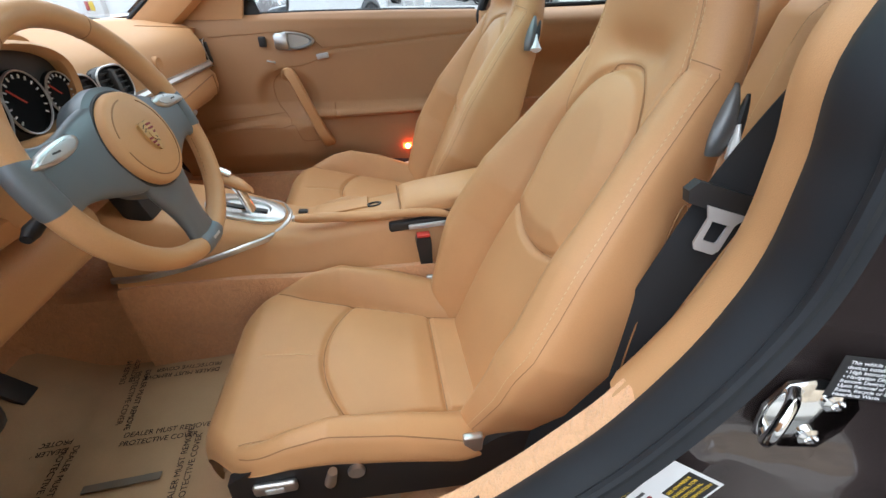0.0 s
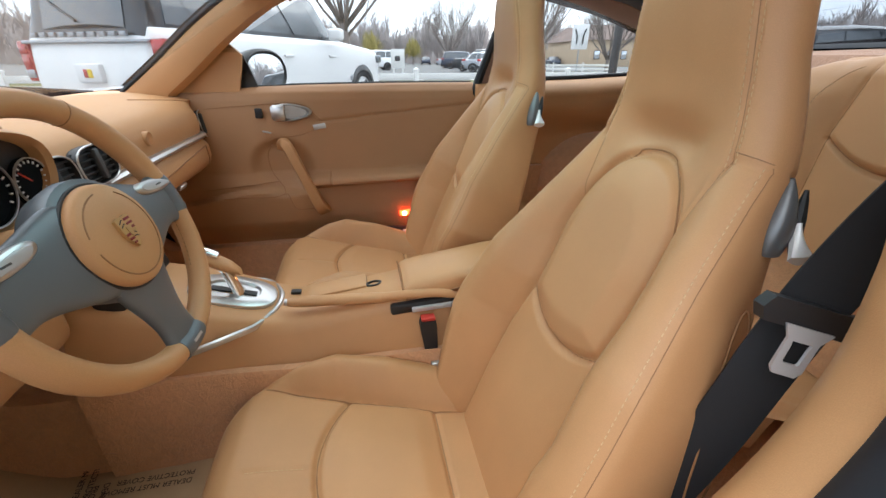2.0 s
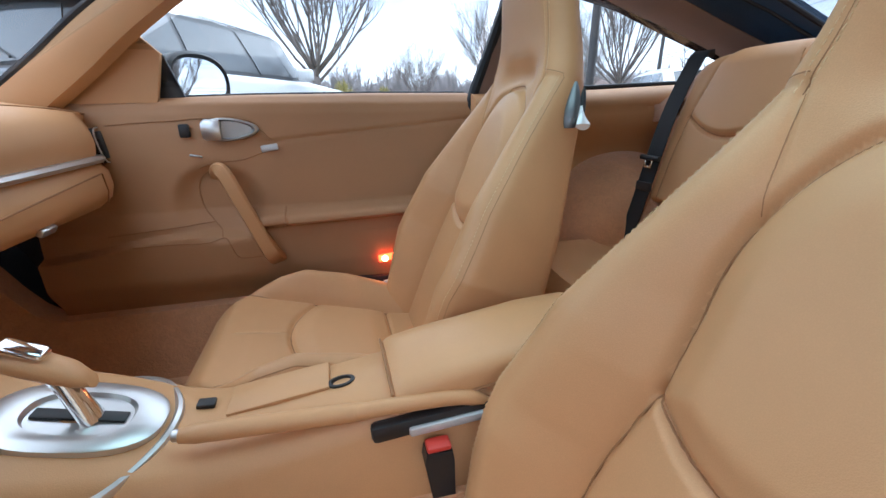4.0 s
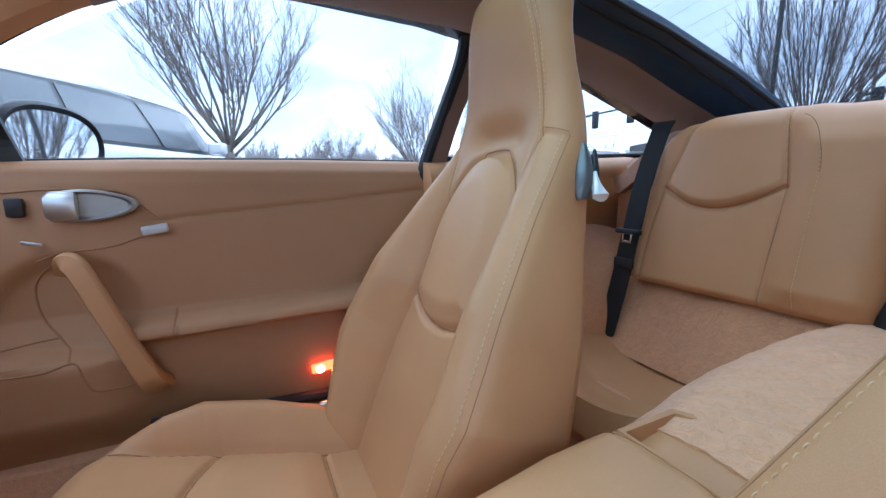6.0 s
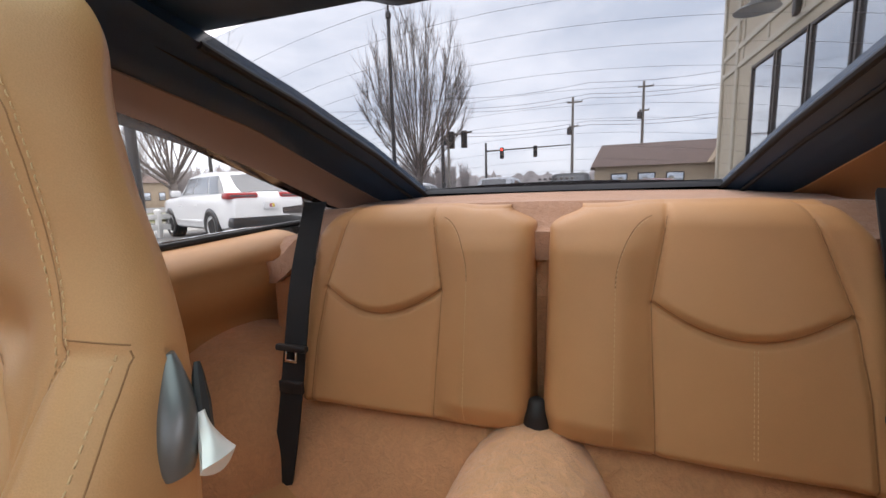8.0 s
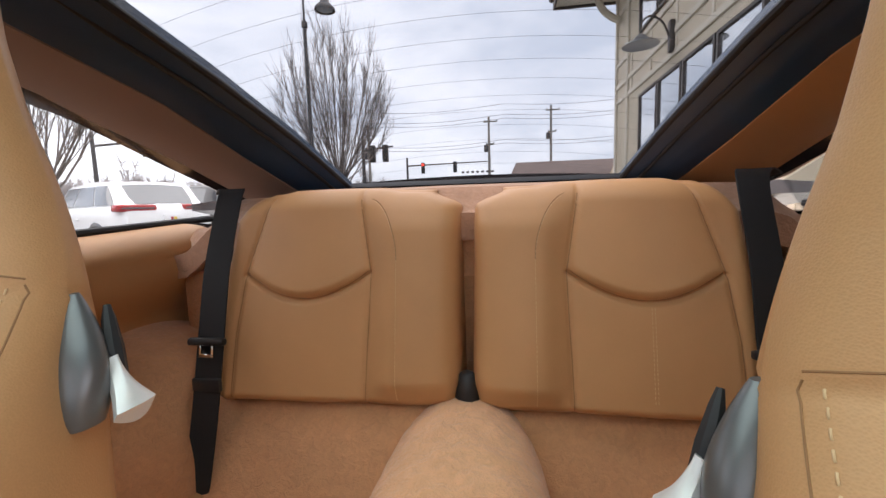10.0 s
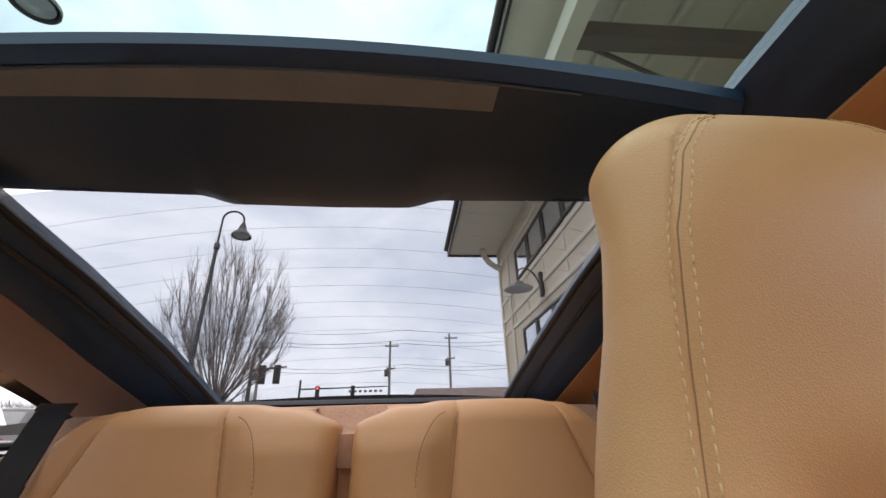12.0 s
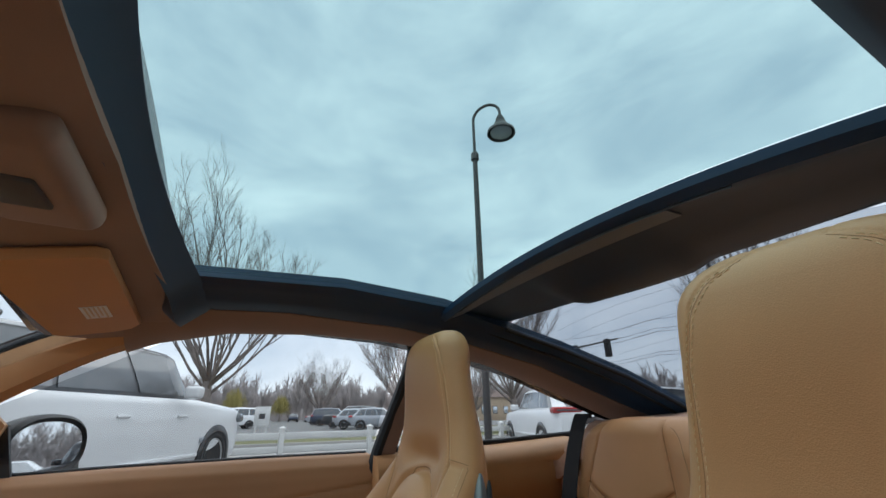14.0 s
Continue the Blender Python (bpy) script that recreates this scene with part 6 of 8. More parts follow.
for sgn in (-1, 1):
    rb = thing("rear_seat_belt", "black rear seat belt running down beside the seat back", "seat belt", (sgn * .46, -.7, .4), group="seat belts")
    pts = spline([(sgn * .520, -.90, .955), (sgn * .470, -.845, .962), (sgn * .445, -.795, .93), (sgn * .440, -.745, .82), (sgn * .438, -.712, .70), (sgn * .448, -.690, .56), (sgn * .466, -.668, .41)], 36)
    part("strap", ribbon(pts, .046, (1, .1, 0)), webbing, rb)
    tm_ = Matrix.Translation((sgn * .437, -.703, .700)) @ Euler((radians(8), 0, 0)).to_matrix().to_4x4()
    part("tongue_grip", move(rbox(-.034, .034, -.004, .009, -.006, .007, .004), tm_), plastic, rb)
    part("tongue", move(join(rbox(-.013, -.009, .003, .0065, -.024, -.004, .001, 1), rbox(.009, .013, .003, .0065, -.024, -.004, .001, 1), rbox(-.013, .013, .003, .0065, -.026, -.020, .001, 1)), tm_), chrome, rb, "steel tongue plate")
    part("stop", move(rbox(-.026, .026, -.004, .006, -.012, .012, .003), Matrix.Translation((sgn * .443, -.700, .625))), plastic, rb)
    b = thing("rear_belt_buckle", "red-topped rear belt buckle sunk in the carpet", "seat belt", (sgn * .15, -.62, .44), group="seat belt buckles")
    part("case", move(rbox(-.012, .012, -.018, .018, -.03, .018, .004), pose(sgn * .152, -.615, .452, -25)), plastic, b)
    part("release", move(rbox(-.011, .011, -.015, .015, .016, .022, .002), pose(sgn * .152, -.615, .452, -25)), red_plastic, b, "red release button")

# ---- footwell ----
mat_ob = thing("paper_floor_mat", "brown printed paper mat covering the driver's footwell", "floor mat", (-.34, .6, .19))
rows = []
for y in np.linspace(.12, .93, 60):
    rows.append([(x, y, .192 + .26 * ease((y - .74) / .30) * .55 + .004 * noise.noise(Vector((x * 7, y * 7, .2))) + .002 * noise.noise(Vector((x * 25, y * 25, .7)))) for x in np.linspace(-.575, -.045, 60)])
P = np.array(rows)
part("sheet", join(grid(P), grid(P - np.array((0, 0, .0015)))), paper, mat_ob)


def print_line(text, x, y, turn, size=.0152):
    words(text, size, Matrix.Translation((x, y, .1985)) @ Euler((0, 0, radians(turn))).to_matrix().to_4x4(), ink, mat_ob)


for x, y, turn in ((-.345, .640, -90), (-.190, .505, 90), (-.205, .700, 10), (-.172, .668, 188), (-.172, .940, -90), (-.350, .730, 92), (-.348, .722, 184), (-.06, .50, 90), (-.50, .50, 4), (-.50, .80, -88), (-.52, .52, 90)):
    d = Vector((math.sin(radians(turn)), -math.cos(radians(turn)), 0)) * .0185
    print_line("DEALER MUST REMOVE", x, y, turn)
    print_line("PROTECTIVE COVER", x + d.x, y + d.y, turn)
part("heel_patch", move(rbox(-.007, .007, -.062, .062, 0, .003, .001), pose(-.437, .60, .196, 0, 0, 3)), patch_grey, mat_ob, "grey adhesive patch")
pd = thing("pedal", "black metal pedal with a toothed edge in the footwell", "pedal", (-.42, .86, .3))
part("arm", move(rbox(-.012, .012, -.015, .015, 0, .24, .004), pose(-.415, .90, .30, 20)), dark_grey, pd)
part("plate", move(rbox(-.035, .035, -.008, .008, -.06, .06, .005), pose(-.415, .885, .29, -35)), plastic, pd, "black rubber pedal plate")
for i in range(5):
    part("tooth", move(rbox(-.033, -.027, -.013, -.006, -.05 + i * .022, -.042 + i * .022, .001, 1), pose(-.415, .885, .29, -35)), silver, pd)
p2 = thing("pedal", "narrow black accelerator pedal in the footwell", "pedal", (-.24, .88, .28))
part("plate", move(rbox(-.022, .022, -.006, .006, -.09, .09, .004), pose(-.24, .90, .30, -38)), plastic, p2)
# ---- outside: materials ----
asphalt = surface("grey_asphalt", (.165, .165, .163), .9, vary=.25, big=.35, fine=60, bump=.4, depth=.006)
concrete = surface("pale_concrete", (.36, .35, .33), .85, vary=.12, big=.6, fine=40, bump=.25, depth=.004)
grass_mat = surface("winter_grass", (.15, .15, .06), .95, vary=.35, big=1.2, fine=25, bump=.8, depth=.03)
white_paint = surface("white_car_paint", (.83, .84, .85), .3, vary=.03, big=2, fine=300, bump=0, coat=.8, wear=.04)
black_paint = surface("black_car_paint", (.015, .016, .02), .3, vary=.1, big=2, fine=300, bump=0, coat=.8, wear=.04)
silver_car = surface("silver_car_paint", (.36, .38, .41), .35, metal=.5, vary=.05, big=2, fine=300, bump=0, coat=.6, wear=.04)
red_car = surface("dull_red_car_paint", (.22, .05, .05), .35, vary=.08, big=2, fine=300, bump=0, coat=.6, wear=.04)
# tinted glass; its base is also greyed for the sky mirrored in it
dark_glass = surface("dark_tinted_car_glass", (.085, .095, .105), .08, vary=.15, big=1.5, fine=100, bump=0, coat=1.0, wear=.03, spec=.8)
tyre_mat = surface("tyre_rubber", (.022, .022, .023), .8, vary=.15, big=8, fine=200, bump=.3, depth=.002)
navy_car = surface("dark_blue_car_paint", (.03, .04, .07), .3, metal=.3, vary=.08, big=2, fine=300, bump=0, coat=.8, wear=.04)
tail_red = surface("red_tail_lamp_lens", (.42, .03, .035), .2, vary=.15, big=12, fine=100, bump=0, coat=.8)
vinyl_white = surface("white_vinyl", (.72, .72, .70), .5, vary=.06, big=1.5, fine=80, bump=.05)
bark = surface("grey_brown_bark", (.21, .18, .165), .95, vary=.3, big=6, fine=60, bump=.6, depth=.01)
# paler than the near bark: distance haze is mixed into this colour
haze_pale_bark = surface("hazy_far_twigs", (.38, .345, .335), .95, vary=.3, big=.25, fine=6, bump=0)
shrub_mat = surface("yellow_green_twigs", (.36, .31, .11), .9, vary=.3, big=1, fine=20, bump=0)
iron = surface("dark_bronze_iron", (.085, .08, .08), .5, metal=.4, vary=.15, big=5, fine=100, bump=.1)
cream_wall = surface("cream_fibre_siding", (.62, .54, .42), .8, vary=.06, big=.8, fine=60, bump=.15, depth=.003)
cream_trim = surface("pale_cream_trim", (.68, .62, .52), .7, vary=.05, big=1.2, fine=60, bump=.1)
timber = surface("dark_brown_timber", (.15, .115, .095), .75, vary=.2, big=3, fine=70, bump=.3, depth=.004)
bronze = surface("dark_bronze_window_frame", (.06, .05, .046), .5, vary=.1, big=4, fine=100, bump=.05)
stone_mat = surface("buff_limestone", (.50, .42, .32), .9, vary=.2, big=4, fine=70, bump=.5, depth=.006, per_object=.18)
shingle = surface("brown_grey_shingles", (.17, .125, .11), .95, vary=.2, big=1.5, fine=12, bump=.4, depth=.02)
brick_far = surface("tan_far_wall", (.45, .35, .25), .9, vary=.12, big=1, fine=14, bump=.1)
pole_wood = surface("weathered_pole_wood", (.22, .2, .18), .9, vary=.2, big=2, fine=30, bump=.3)
signal_black = surface("signal_housing", (.03, .03, .03), .6, vary=.1, big=5, fine=80)
red_light = glowing("lit_red_signal", (1.0, .05, .03), 4)
window_sky = surface("reflecting_window_glass", (.50, .53, .56), .05, metal=.75, vary=.12, big=.7, fine=40, bump=0, coat=1.0, wear=.02, spec=1.0)

# ---- ground ----
gx, gy = np.concatenate([np.linspace(-1500, -80, 6), np.linspace(-70, 70, 29), np.linspace(80, 1500, 6)]), np.concatenate([np.linspace(-1500, -80, 6), np.linspace(-70, 70, 29), np.linspace(80, 1500, 6)])
solo("ground", grid(np.array([[(x, y, 0) for x in gx] for y in gy])), asphalt, "weathered grey asphalt car park and road", "ground", "structure")


def slab(name, x0, x1, y0, y1, h, material, label, category):
    return solo(name, rbox(x0, x1, y0, y1, -.05, h, .02), material, label, category, "structure")


slab("pavement", -2.85, -1.55, -30, 12, .12, concrete, "pale concrete pavement beside the building", "pavement")
slab("road", 12.0, 15.4, -60, 60, .012, concrete, "pale concrete lane beyond the fence", "road")
slab("grass_verge", 15.6, 18.6, -50, 60, .10, grass_mat, "strip of dull winter grass beyond the lane", "grass")
slab("grass_bank", 11.2, 30, -22, -12.5, .10, grass_mat, "yellow-green grass bank beside the junction", "grass")
slab("kerb", 15.4, 15.6, -50, 60, .14, concrete, "pale concrete kerb along the verge", "kerb")
for i in range(12):
    ln = rbox(19.5, 24.5, -14 + i * 2.7 - .05, -14 + i * 2.7 + .05, .001, .006, .0)
    solo("bay_line", ln, vinyl_white, "white painted parking bay line", "road marking", "structure")


# ---- vehicles ----
def car_shapes(L, W, H, belt, bonnet, tail, cab0, cab1, roof0, roof1, sill=.28):
    """Body, side panes and end panes of a car that faces +x, all on one smooth section; heights in metres."""
    h = L / 2
    us = np.linspace(-1, 1, 141)
    low = lerp(us, [-1, -.985, -.955, cab0, cab1, .90, .965, .99, 1], [tail * .80, tail * .95, tail, belt, belt, bonnet, bonnet * .95, bonnet * .82, bonnet * .68])
    mid = (roof0 + roof1) / 2
    top = lerp(us, [-1, cab0 - .001, cab0, roof0, mid, roof1, cab1, cab1 + .001, 1], [0, 0, belt, H - .05, H, H - .05, belt, 0, 0])
    ridge = np.maximum(low, top)
    k = np.array((1, 2, 1)) / 4
    for _ in range(2):
        ridge[1:-1] = np.convolve(ridge, k, "valid")

    def width(u):
        return W / 2 * (1 - .16 * abs(u) ** 7 - .05 * max(0, -u - .75))

    def waist(u):
        return min(lerp(u, [-1, cab0, cab1, 1], [belt, belt, belt - .02, bonnet - .05]), lerp(u, us, ridge) - .012)

    def skin_y(u, t):
        """Half breadth of the glasshouse, t of the way from waist to roof."""
        return width(u) * (.94 - .17 * t ** 1.35)
    rings = []
    for u, zr in zip(us, ridge):
        w, b = width(u), waist(u)
        lo = lerp(abs(u), [0, .8, .95, 1], [sill, sill, sill + .05, sill + .18])
        half = [(w * .88, lo), (w * .965, lo + .05), (w * .99, lo + .22 * (b - lo)), (w, lo + .45 * (b - lo)), (w, lo + .70 * (b - lo)), (w * .985, b - .09), (w * .97, b - .03), (w * .94, b)]
        half += [(skin_y(u, t), b + (zr - b) * t) for t in (.25, .5, .72, .88)] + [(w * .70, b + (zr - b) * .97), (w * .58, zr), (w * .3, zr + .012)]
        rings.append([(u * h, y, z) for y, z in half] + [(u * h, 0, zr + .016)] + [(u * h, -y, z) for y, z in half[::-1]])
    v, f = loft(rings)
    m = len(rings[0])

    def in_house(q):
        i, j = q[0] // m, q[0] % m
        return len(q) == 4 and 7 <= j < m - 8 and cab0 - .012 <= us[min(i, 139)] and us[min(i + 1, 140)] <= cab1 + .012
    hull = v, [q for q in f if not in_house(q)]
    house = v, [q for q in f if in_house(q)]

    def side(u, z, s, lift):
        b, zr = waist(u), lerp(u, us, ridge)
        t = min(1.0, max(0.0, (z - b) / max(zr - b, .05)))
        return (u * h, s * (skin_y(u, t) + lift), z)
    panes = []
    zs = np.linspace(belt + .03, H - .13, 6)
    tt = (zs - belt) / (H - belt)
    for s in (-1, 1):
        for f0, f1 in ((.035, .27), (.29, .62), (.64, .965)):
            outer, inner = [], []
            for z, t in zip(zs, tt):
                a, b = cab0 + (roof0 - cab0) * t + .03, cab1 + (roof1 - cab1) * t - .03
                row = np.linspace(a + (b - a) * f0, a + (b - a) * f1, 7)
                outer.append([side(u, z, s, .007) for u in row])
                inner.append([side(u, z, s, -.01) for u in row[::-1]])
            panes.append(loft([o + i for o, i in zip(outer, inner)]))
    ends = []
    for c, r in ((cab0, roof0), (cab1, roof1)):
        rows = []
        for f in np.linspace(.10, .88, 8):
            u = c + (r - c) * f
            w, zr = width(u), lerp(u, us, ridge)
            ys = np.linspace(-.66 * w + .05 * f, .66 * w - .05 * f, 9)
            d = .010 if c > 0 else -.010
            crown = [zr + .018 - .03 * (y / (.6 * w)) ** 2 for y in ys]
            rows.append([(u * h + d, y, z + .004) for y, z in zip(ys, crown)] + [(u * h - d, y, z - .012) for y, z in zip(ys[::-1], crown[::-1])])
        ends.append(loft(rows))
    return tidy(hull), tidy(house), panes, ends


def tidy(shape):
    """The shape with only the points that its faces use."""
    used = sorted({i for q in shape[1] for i in q})
    idx = {o: n for n, o in enumerate(used)}
    return [shape[0][i] for i in used], [tuple(idx[i] for i in q) for q in shape[1]]


def vehicle(at, heading, label, paintwork, L, W, H, belt, bonnet, tail, cab, roof, wheel_r=.36, base=.58, kind="car", roof_mat=None, lamps="", group=""):
    m = Matrix.Translation((at[0], at[1], 0)) @ Euler((0, 0, radians(heading))).to_matrix().to_4x4()
    car = thing(kind, label, "car", (at[0], at[1], 0), group=group)
    hull, house, panes, ends = car_shapes(L, W, H, belt, bonnet, tail, cab[0], cab[1], roof[0], roof[1])
    part("body", move(hull, m), paintwork, car)
    part("cabin", move(house, m), roof_mat or paintwork, car)
    for p in panes:
        part("side_window", move(p, m), dark_glass, car)
    part("rear_window", move(ends[0], m), dark_glass, car)
    part("windscreen", move(ends[1], m), dark_glass, car)
    for sx in (-base * L / 2, base * L / 2 + .02):
        for s in (-1, 1):
            wm = m @ Matrix.Translation((sx, s * (W / 2 - .13), wheel_r)) @ Euler((math.pi / 2, 0, 0)).to_matrix().to_4x4()
            w = part("wheel", move(lathe([(wheel_r * .62, -.12), (wheel_r * .93, -.152), (wheel_r, -.125), (wheel_r, .125), (wheel_r * .93, .152), (wheel_r * .62, .12)], 32), wm), tyre_mat, car)
            hub = lathe([(0, -.06), (wheel_r * .18, -.10), (wheel_r * .2, .10), (0, .10)], 18)
            spokes = [move(rbox(-.022, .022, wheel_r * .1, wheel_r * .62, -.105, .105, .01), Matrix.Rotation(k * 2 * math.pi / 7, 4, "Z")) for k in range(7)]
            ringr = lathe([(wheel_r * .58, -.11), (wheel_r * .66, -.135), (wheel_r * .66, .135), (wheel_r * .58, .11)], 32)
            part("rim", move(join(hub, ringr, *spokes), wm), silver, w)
            arch = loft([[(r * math.cos(a), r * math.sin(a), d) for r, d in ((wheel_r * 1.13, -.1), (wheel_r * 1.13, .138), (wheel_r * 1.10, .144), (wheel_r * .75, .140), (wheel_r * .75, -.1))] for a in np.linspace(-.35, math.pi + .35, 41)])
            part("wheel_arch", move(arch, m @ Matrix.Translation((sx, s * (W / 2 - .13), wheel_r + .01)) @ Euler((math.pi / 2, 0, math.pi if s > 0 else 0)).to_matrix().to_4x4()), black_paint, car)
    x0 = -L / 2
    for s in (-1, 1):
        if lamps == "tall":
            lp = part("tail_lamp", move(rbox(x0 + .005, x0 + .20, s * W / 2 * .93 - .10, s * W / 2 * .93 + .075, .72, 1.12, .03), m), tail_red, car, "tall red tail lamp")
            for z in (.80, .92, 1.03):
                part("lamp_cell", move(rbox(x0 - .004, x0 + .01, s * W / 2 * .93 - .075, s * W / 2 * .93 + .045, z - .04, z + .04, .008), m), silver_car if z == .80 else tail_red, lp)
        else:
            lp = part("tail_lamp", move(rbox(x0 + .02, x0 + .30, min(s * .24, s * (W / 2 - .02)), max(s * .24, s * (W / 2 - .02)), tail - .145, tail + .005, .05), m), tail_red, car, "wide red tail lamp")
            part("lamp_band", move(rbox(x0 + .01, x0 + .05, min(s * .30, s * (W / 2 - .10)), max(s * .30, s * (W / 2 - .10)), tail - .090, tail - .052, .012), m), dark_glass, lp)
        mp = m @ Matrix.Translation((cab[1] * L / 2 - .42, s * (W / 2 + .09), belt + .06))
        part("door_mirror", move(rbox(-.06, .09, -.12, .10, -.07, .09, .04, 3), mp), paintwork, car)
        for hx in (-.12, .10):
            part("door_handle", move(rbox(hx * L - .10, hx * L + .10, s * (W / 2 + .006) - .012, s * (W / 2 + .006) + .012, belt - .25, belt - .215, .01), m), paintwork, car)
        part("headlamp", move(rbox(L / 2 - .30, L / 2 - .06, s * W / 2 * .78 - .17, s * W / 2 * .78 + .10, bonnet - .24, bonnet - .10, .04), m), dark_glass, car)
        part("sill_strip", move(rbox(-base * L / 2 + .5, base * L / 2 - .45, s * (W / 2 + .004) - .015, s * (W / 2 + .004) + .015, .45, .50, .008), m), paintwork if lamps else black_paint, car)
    part("rear_bumper", move(rbox(x0 - .03, x0 + .35, -W / 2 * .9, W / 2 * .9, .34, .58, .06), m), black_paint if lamps != "tall" else paintwork, car)
    pl = part("number_plate", move(rbox(x0 - .05, x0 + .12, -.17, .17, .72, .90, .02), m), label_white, car, "white plate with plain bars")
    part("plate_bar", move(rbox(x0 - .056, x0 - .045, -.07, -.01, .77, .85, .004), m), yellow, pl)
    part("plate_bar", move(rbox(x0 - .056, x0 - .045, .0, .05, .77, .85, .004), m), tail_red, pl)
    return car, m


# white off-roader parked at an angle beyond the passenger side
RRH = -28.2
rr, rm = vehicle((6.50, 1.56), RRH, "large white parked off-road car with black roof and tinted glass", white_paint, 5.0, 1.98, 1.85, 1.22, 1.12, 1.20, (-.985, .36), (-.93, .14), .40, .585, lamps="tall", roof_mat=black_paint)
part("roof_spoiler", move(rbox(-2.50, -2.05, -.80, .80, 1.78, 1.85, .03), rm), black_paint, rr)
part("tailgate_strip", move(rbox(-2.515, -2.47, -.86, .86, 1.085, 1.115, .008), rm), silver_car, rr)
for i in range(10):
    part("tailgate_mark", move(rbox(-2.52, -2.49, .64 - i * .135 - .04, .64 - i * .135 + .04, 1.14, 1.185, .003), rm), silver_car, rr)
part("door_vent", move(rbox(1.02, 1.20, -1.0, -.965, .62, .70, .01), rm), silver_car, rr)
part("rear_wiper", move(tube([(-2.47, .05, 1.28), (-2.42, .40, 1.46)], .012, 6), rm), black_paint, rr)
# white crossover behind
mc, mm = vehicle((8.87, -8.39), -21.5, "white parked crossover with red tail lamps and black tailgate window", white_paint, 4.68, 1.92, 1.62, 1.06, 1.02, 1.10, (-.93, .38), (-.70, .12), .36, .60, lamps="wide")
part("lower_bumper", move(rbox(-2.37, -2.1, -.80, .80, .30, .44, .05), mm), black_paint, mc)
# cars in the lot and behind
HATCH = (4.3, 1.8, 1.5, .95, .92, .98, (-.88, .42), (-.62, .12))
SALOON = (4.6, 1.82, 1.45, .95, .90, .98, (-.72, .45), (-.38, .12))
OFFROAD = (4.75, 1.9, 1.75, 1.08, 1.04, 1.08, (-.95, .42), (-.84, .16))
for at, hd, pm, txt, dim in (((29.5, -10.6), 250, silver_car, "grey estate car parked at the end of the row", HATCH),
                             ((33.2, -10.4), 252, silver_car, "silver hatchback parked in the far row", HATCH),
                             ((36.6, -10.6), 72, black_paint, "black off-roader parked in the far row", OFFROAD),
                             ((46.5, -11.6), 250, navy_car, "dark blue pickup-like car parked in the far row", OFFROAD),
                             ((52.0, -12.0), 250, silver_car, "pale saloon parked in the far row", SALOON),
                             ((42.0, -1.4), 98, white_paint, "white off-roader parked across the aisle", OFFROAD),
                             ((46.0, -.2), 98, red_car, "dull red car parked across the aisle", HATCH),
                             ((50.0, 1.6), 96, black_paint, "dark saloon parked across the aisle", SALOON),
                             ((88.0, -14.0), 172, navy_car, "dark blue saloon far across the car park", SALOON),
                             ((86.0, -8.5), 172, silver_car, "silver car far across the car park", OFFROAD),
                             ((84.0, -22.0), 168, white_paint, "white car far across the car park", SALOON),
                             ((80.0, -27.0), 166, silver_car, "pale grey car far across the car park", HATCH),
                             ((78.0, -32.0), 166, white_paint, "white van-like car far across the car park", OFFROAD),
                             ((70.0, -33.0), 166, navy_car, "dark car far across the car park", SALOON),
                             ((3.75, -19.5), 268, silver_car, "silver crossover parked behind", (4.4, 1.82, 1.58, 1.0, .96, 1.02, (-.93, .4), (-.75, .12))),
                             ((.65, -20.0), 270, black_paint, "dark off-roader with roof rack parked behind", (4.7, 1.9, 1.66, 1.05, 1.0, 1.08, (-.95, .4), (-.85, .15))),
                             ((-2.75, -20.5), 272, red_car, "dull red car parked behind", (4.4, 1.8, 1.30, .92, .88, .95, (-.8, .42), (-.5, .12))),
                             ((6.6, -15.6), 262, white_paint, "white saloon parked behind", (4.5, 1.8, 1.40, .93, .88, .96, (-.8, .42), (-.45, .12))),
                             ((8.2, -12.2), 262, black_paint, "dark off-roader parked beside the white saloon", (4.6, 1.88, 1.68, 1.05, 1.0, 1.06, (-.95, .4), (-.85, .15))),
                             ((3.0, 13.5), 178, silver_car, "pale silver saloon parked ahead", SALOON)):
    vehicle(at, hd, txt, pm, dim[0], dim[1], dim[2], dim[3], dim[4], dim[5], dim[6], dim[7], .33, .6, group="parked cars", lamps="wide")


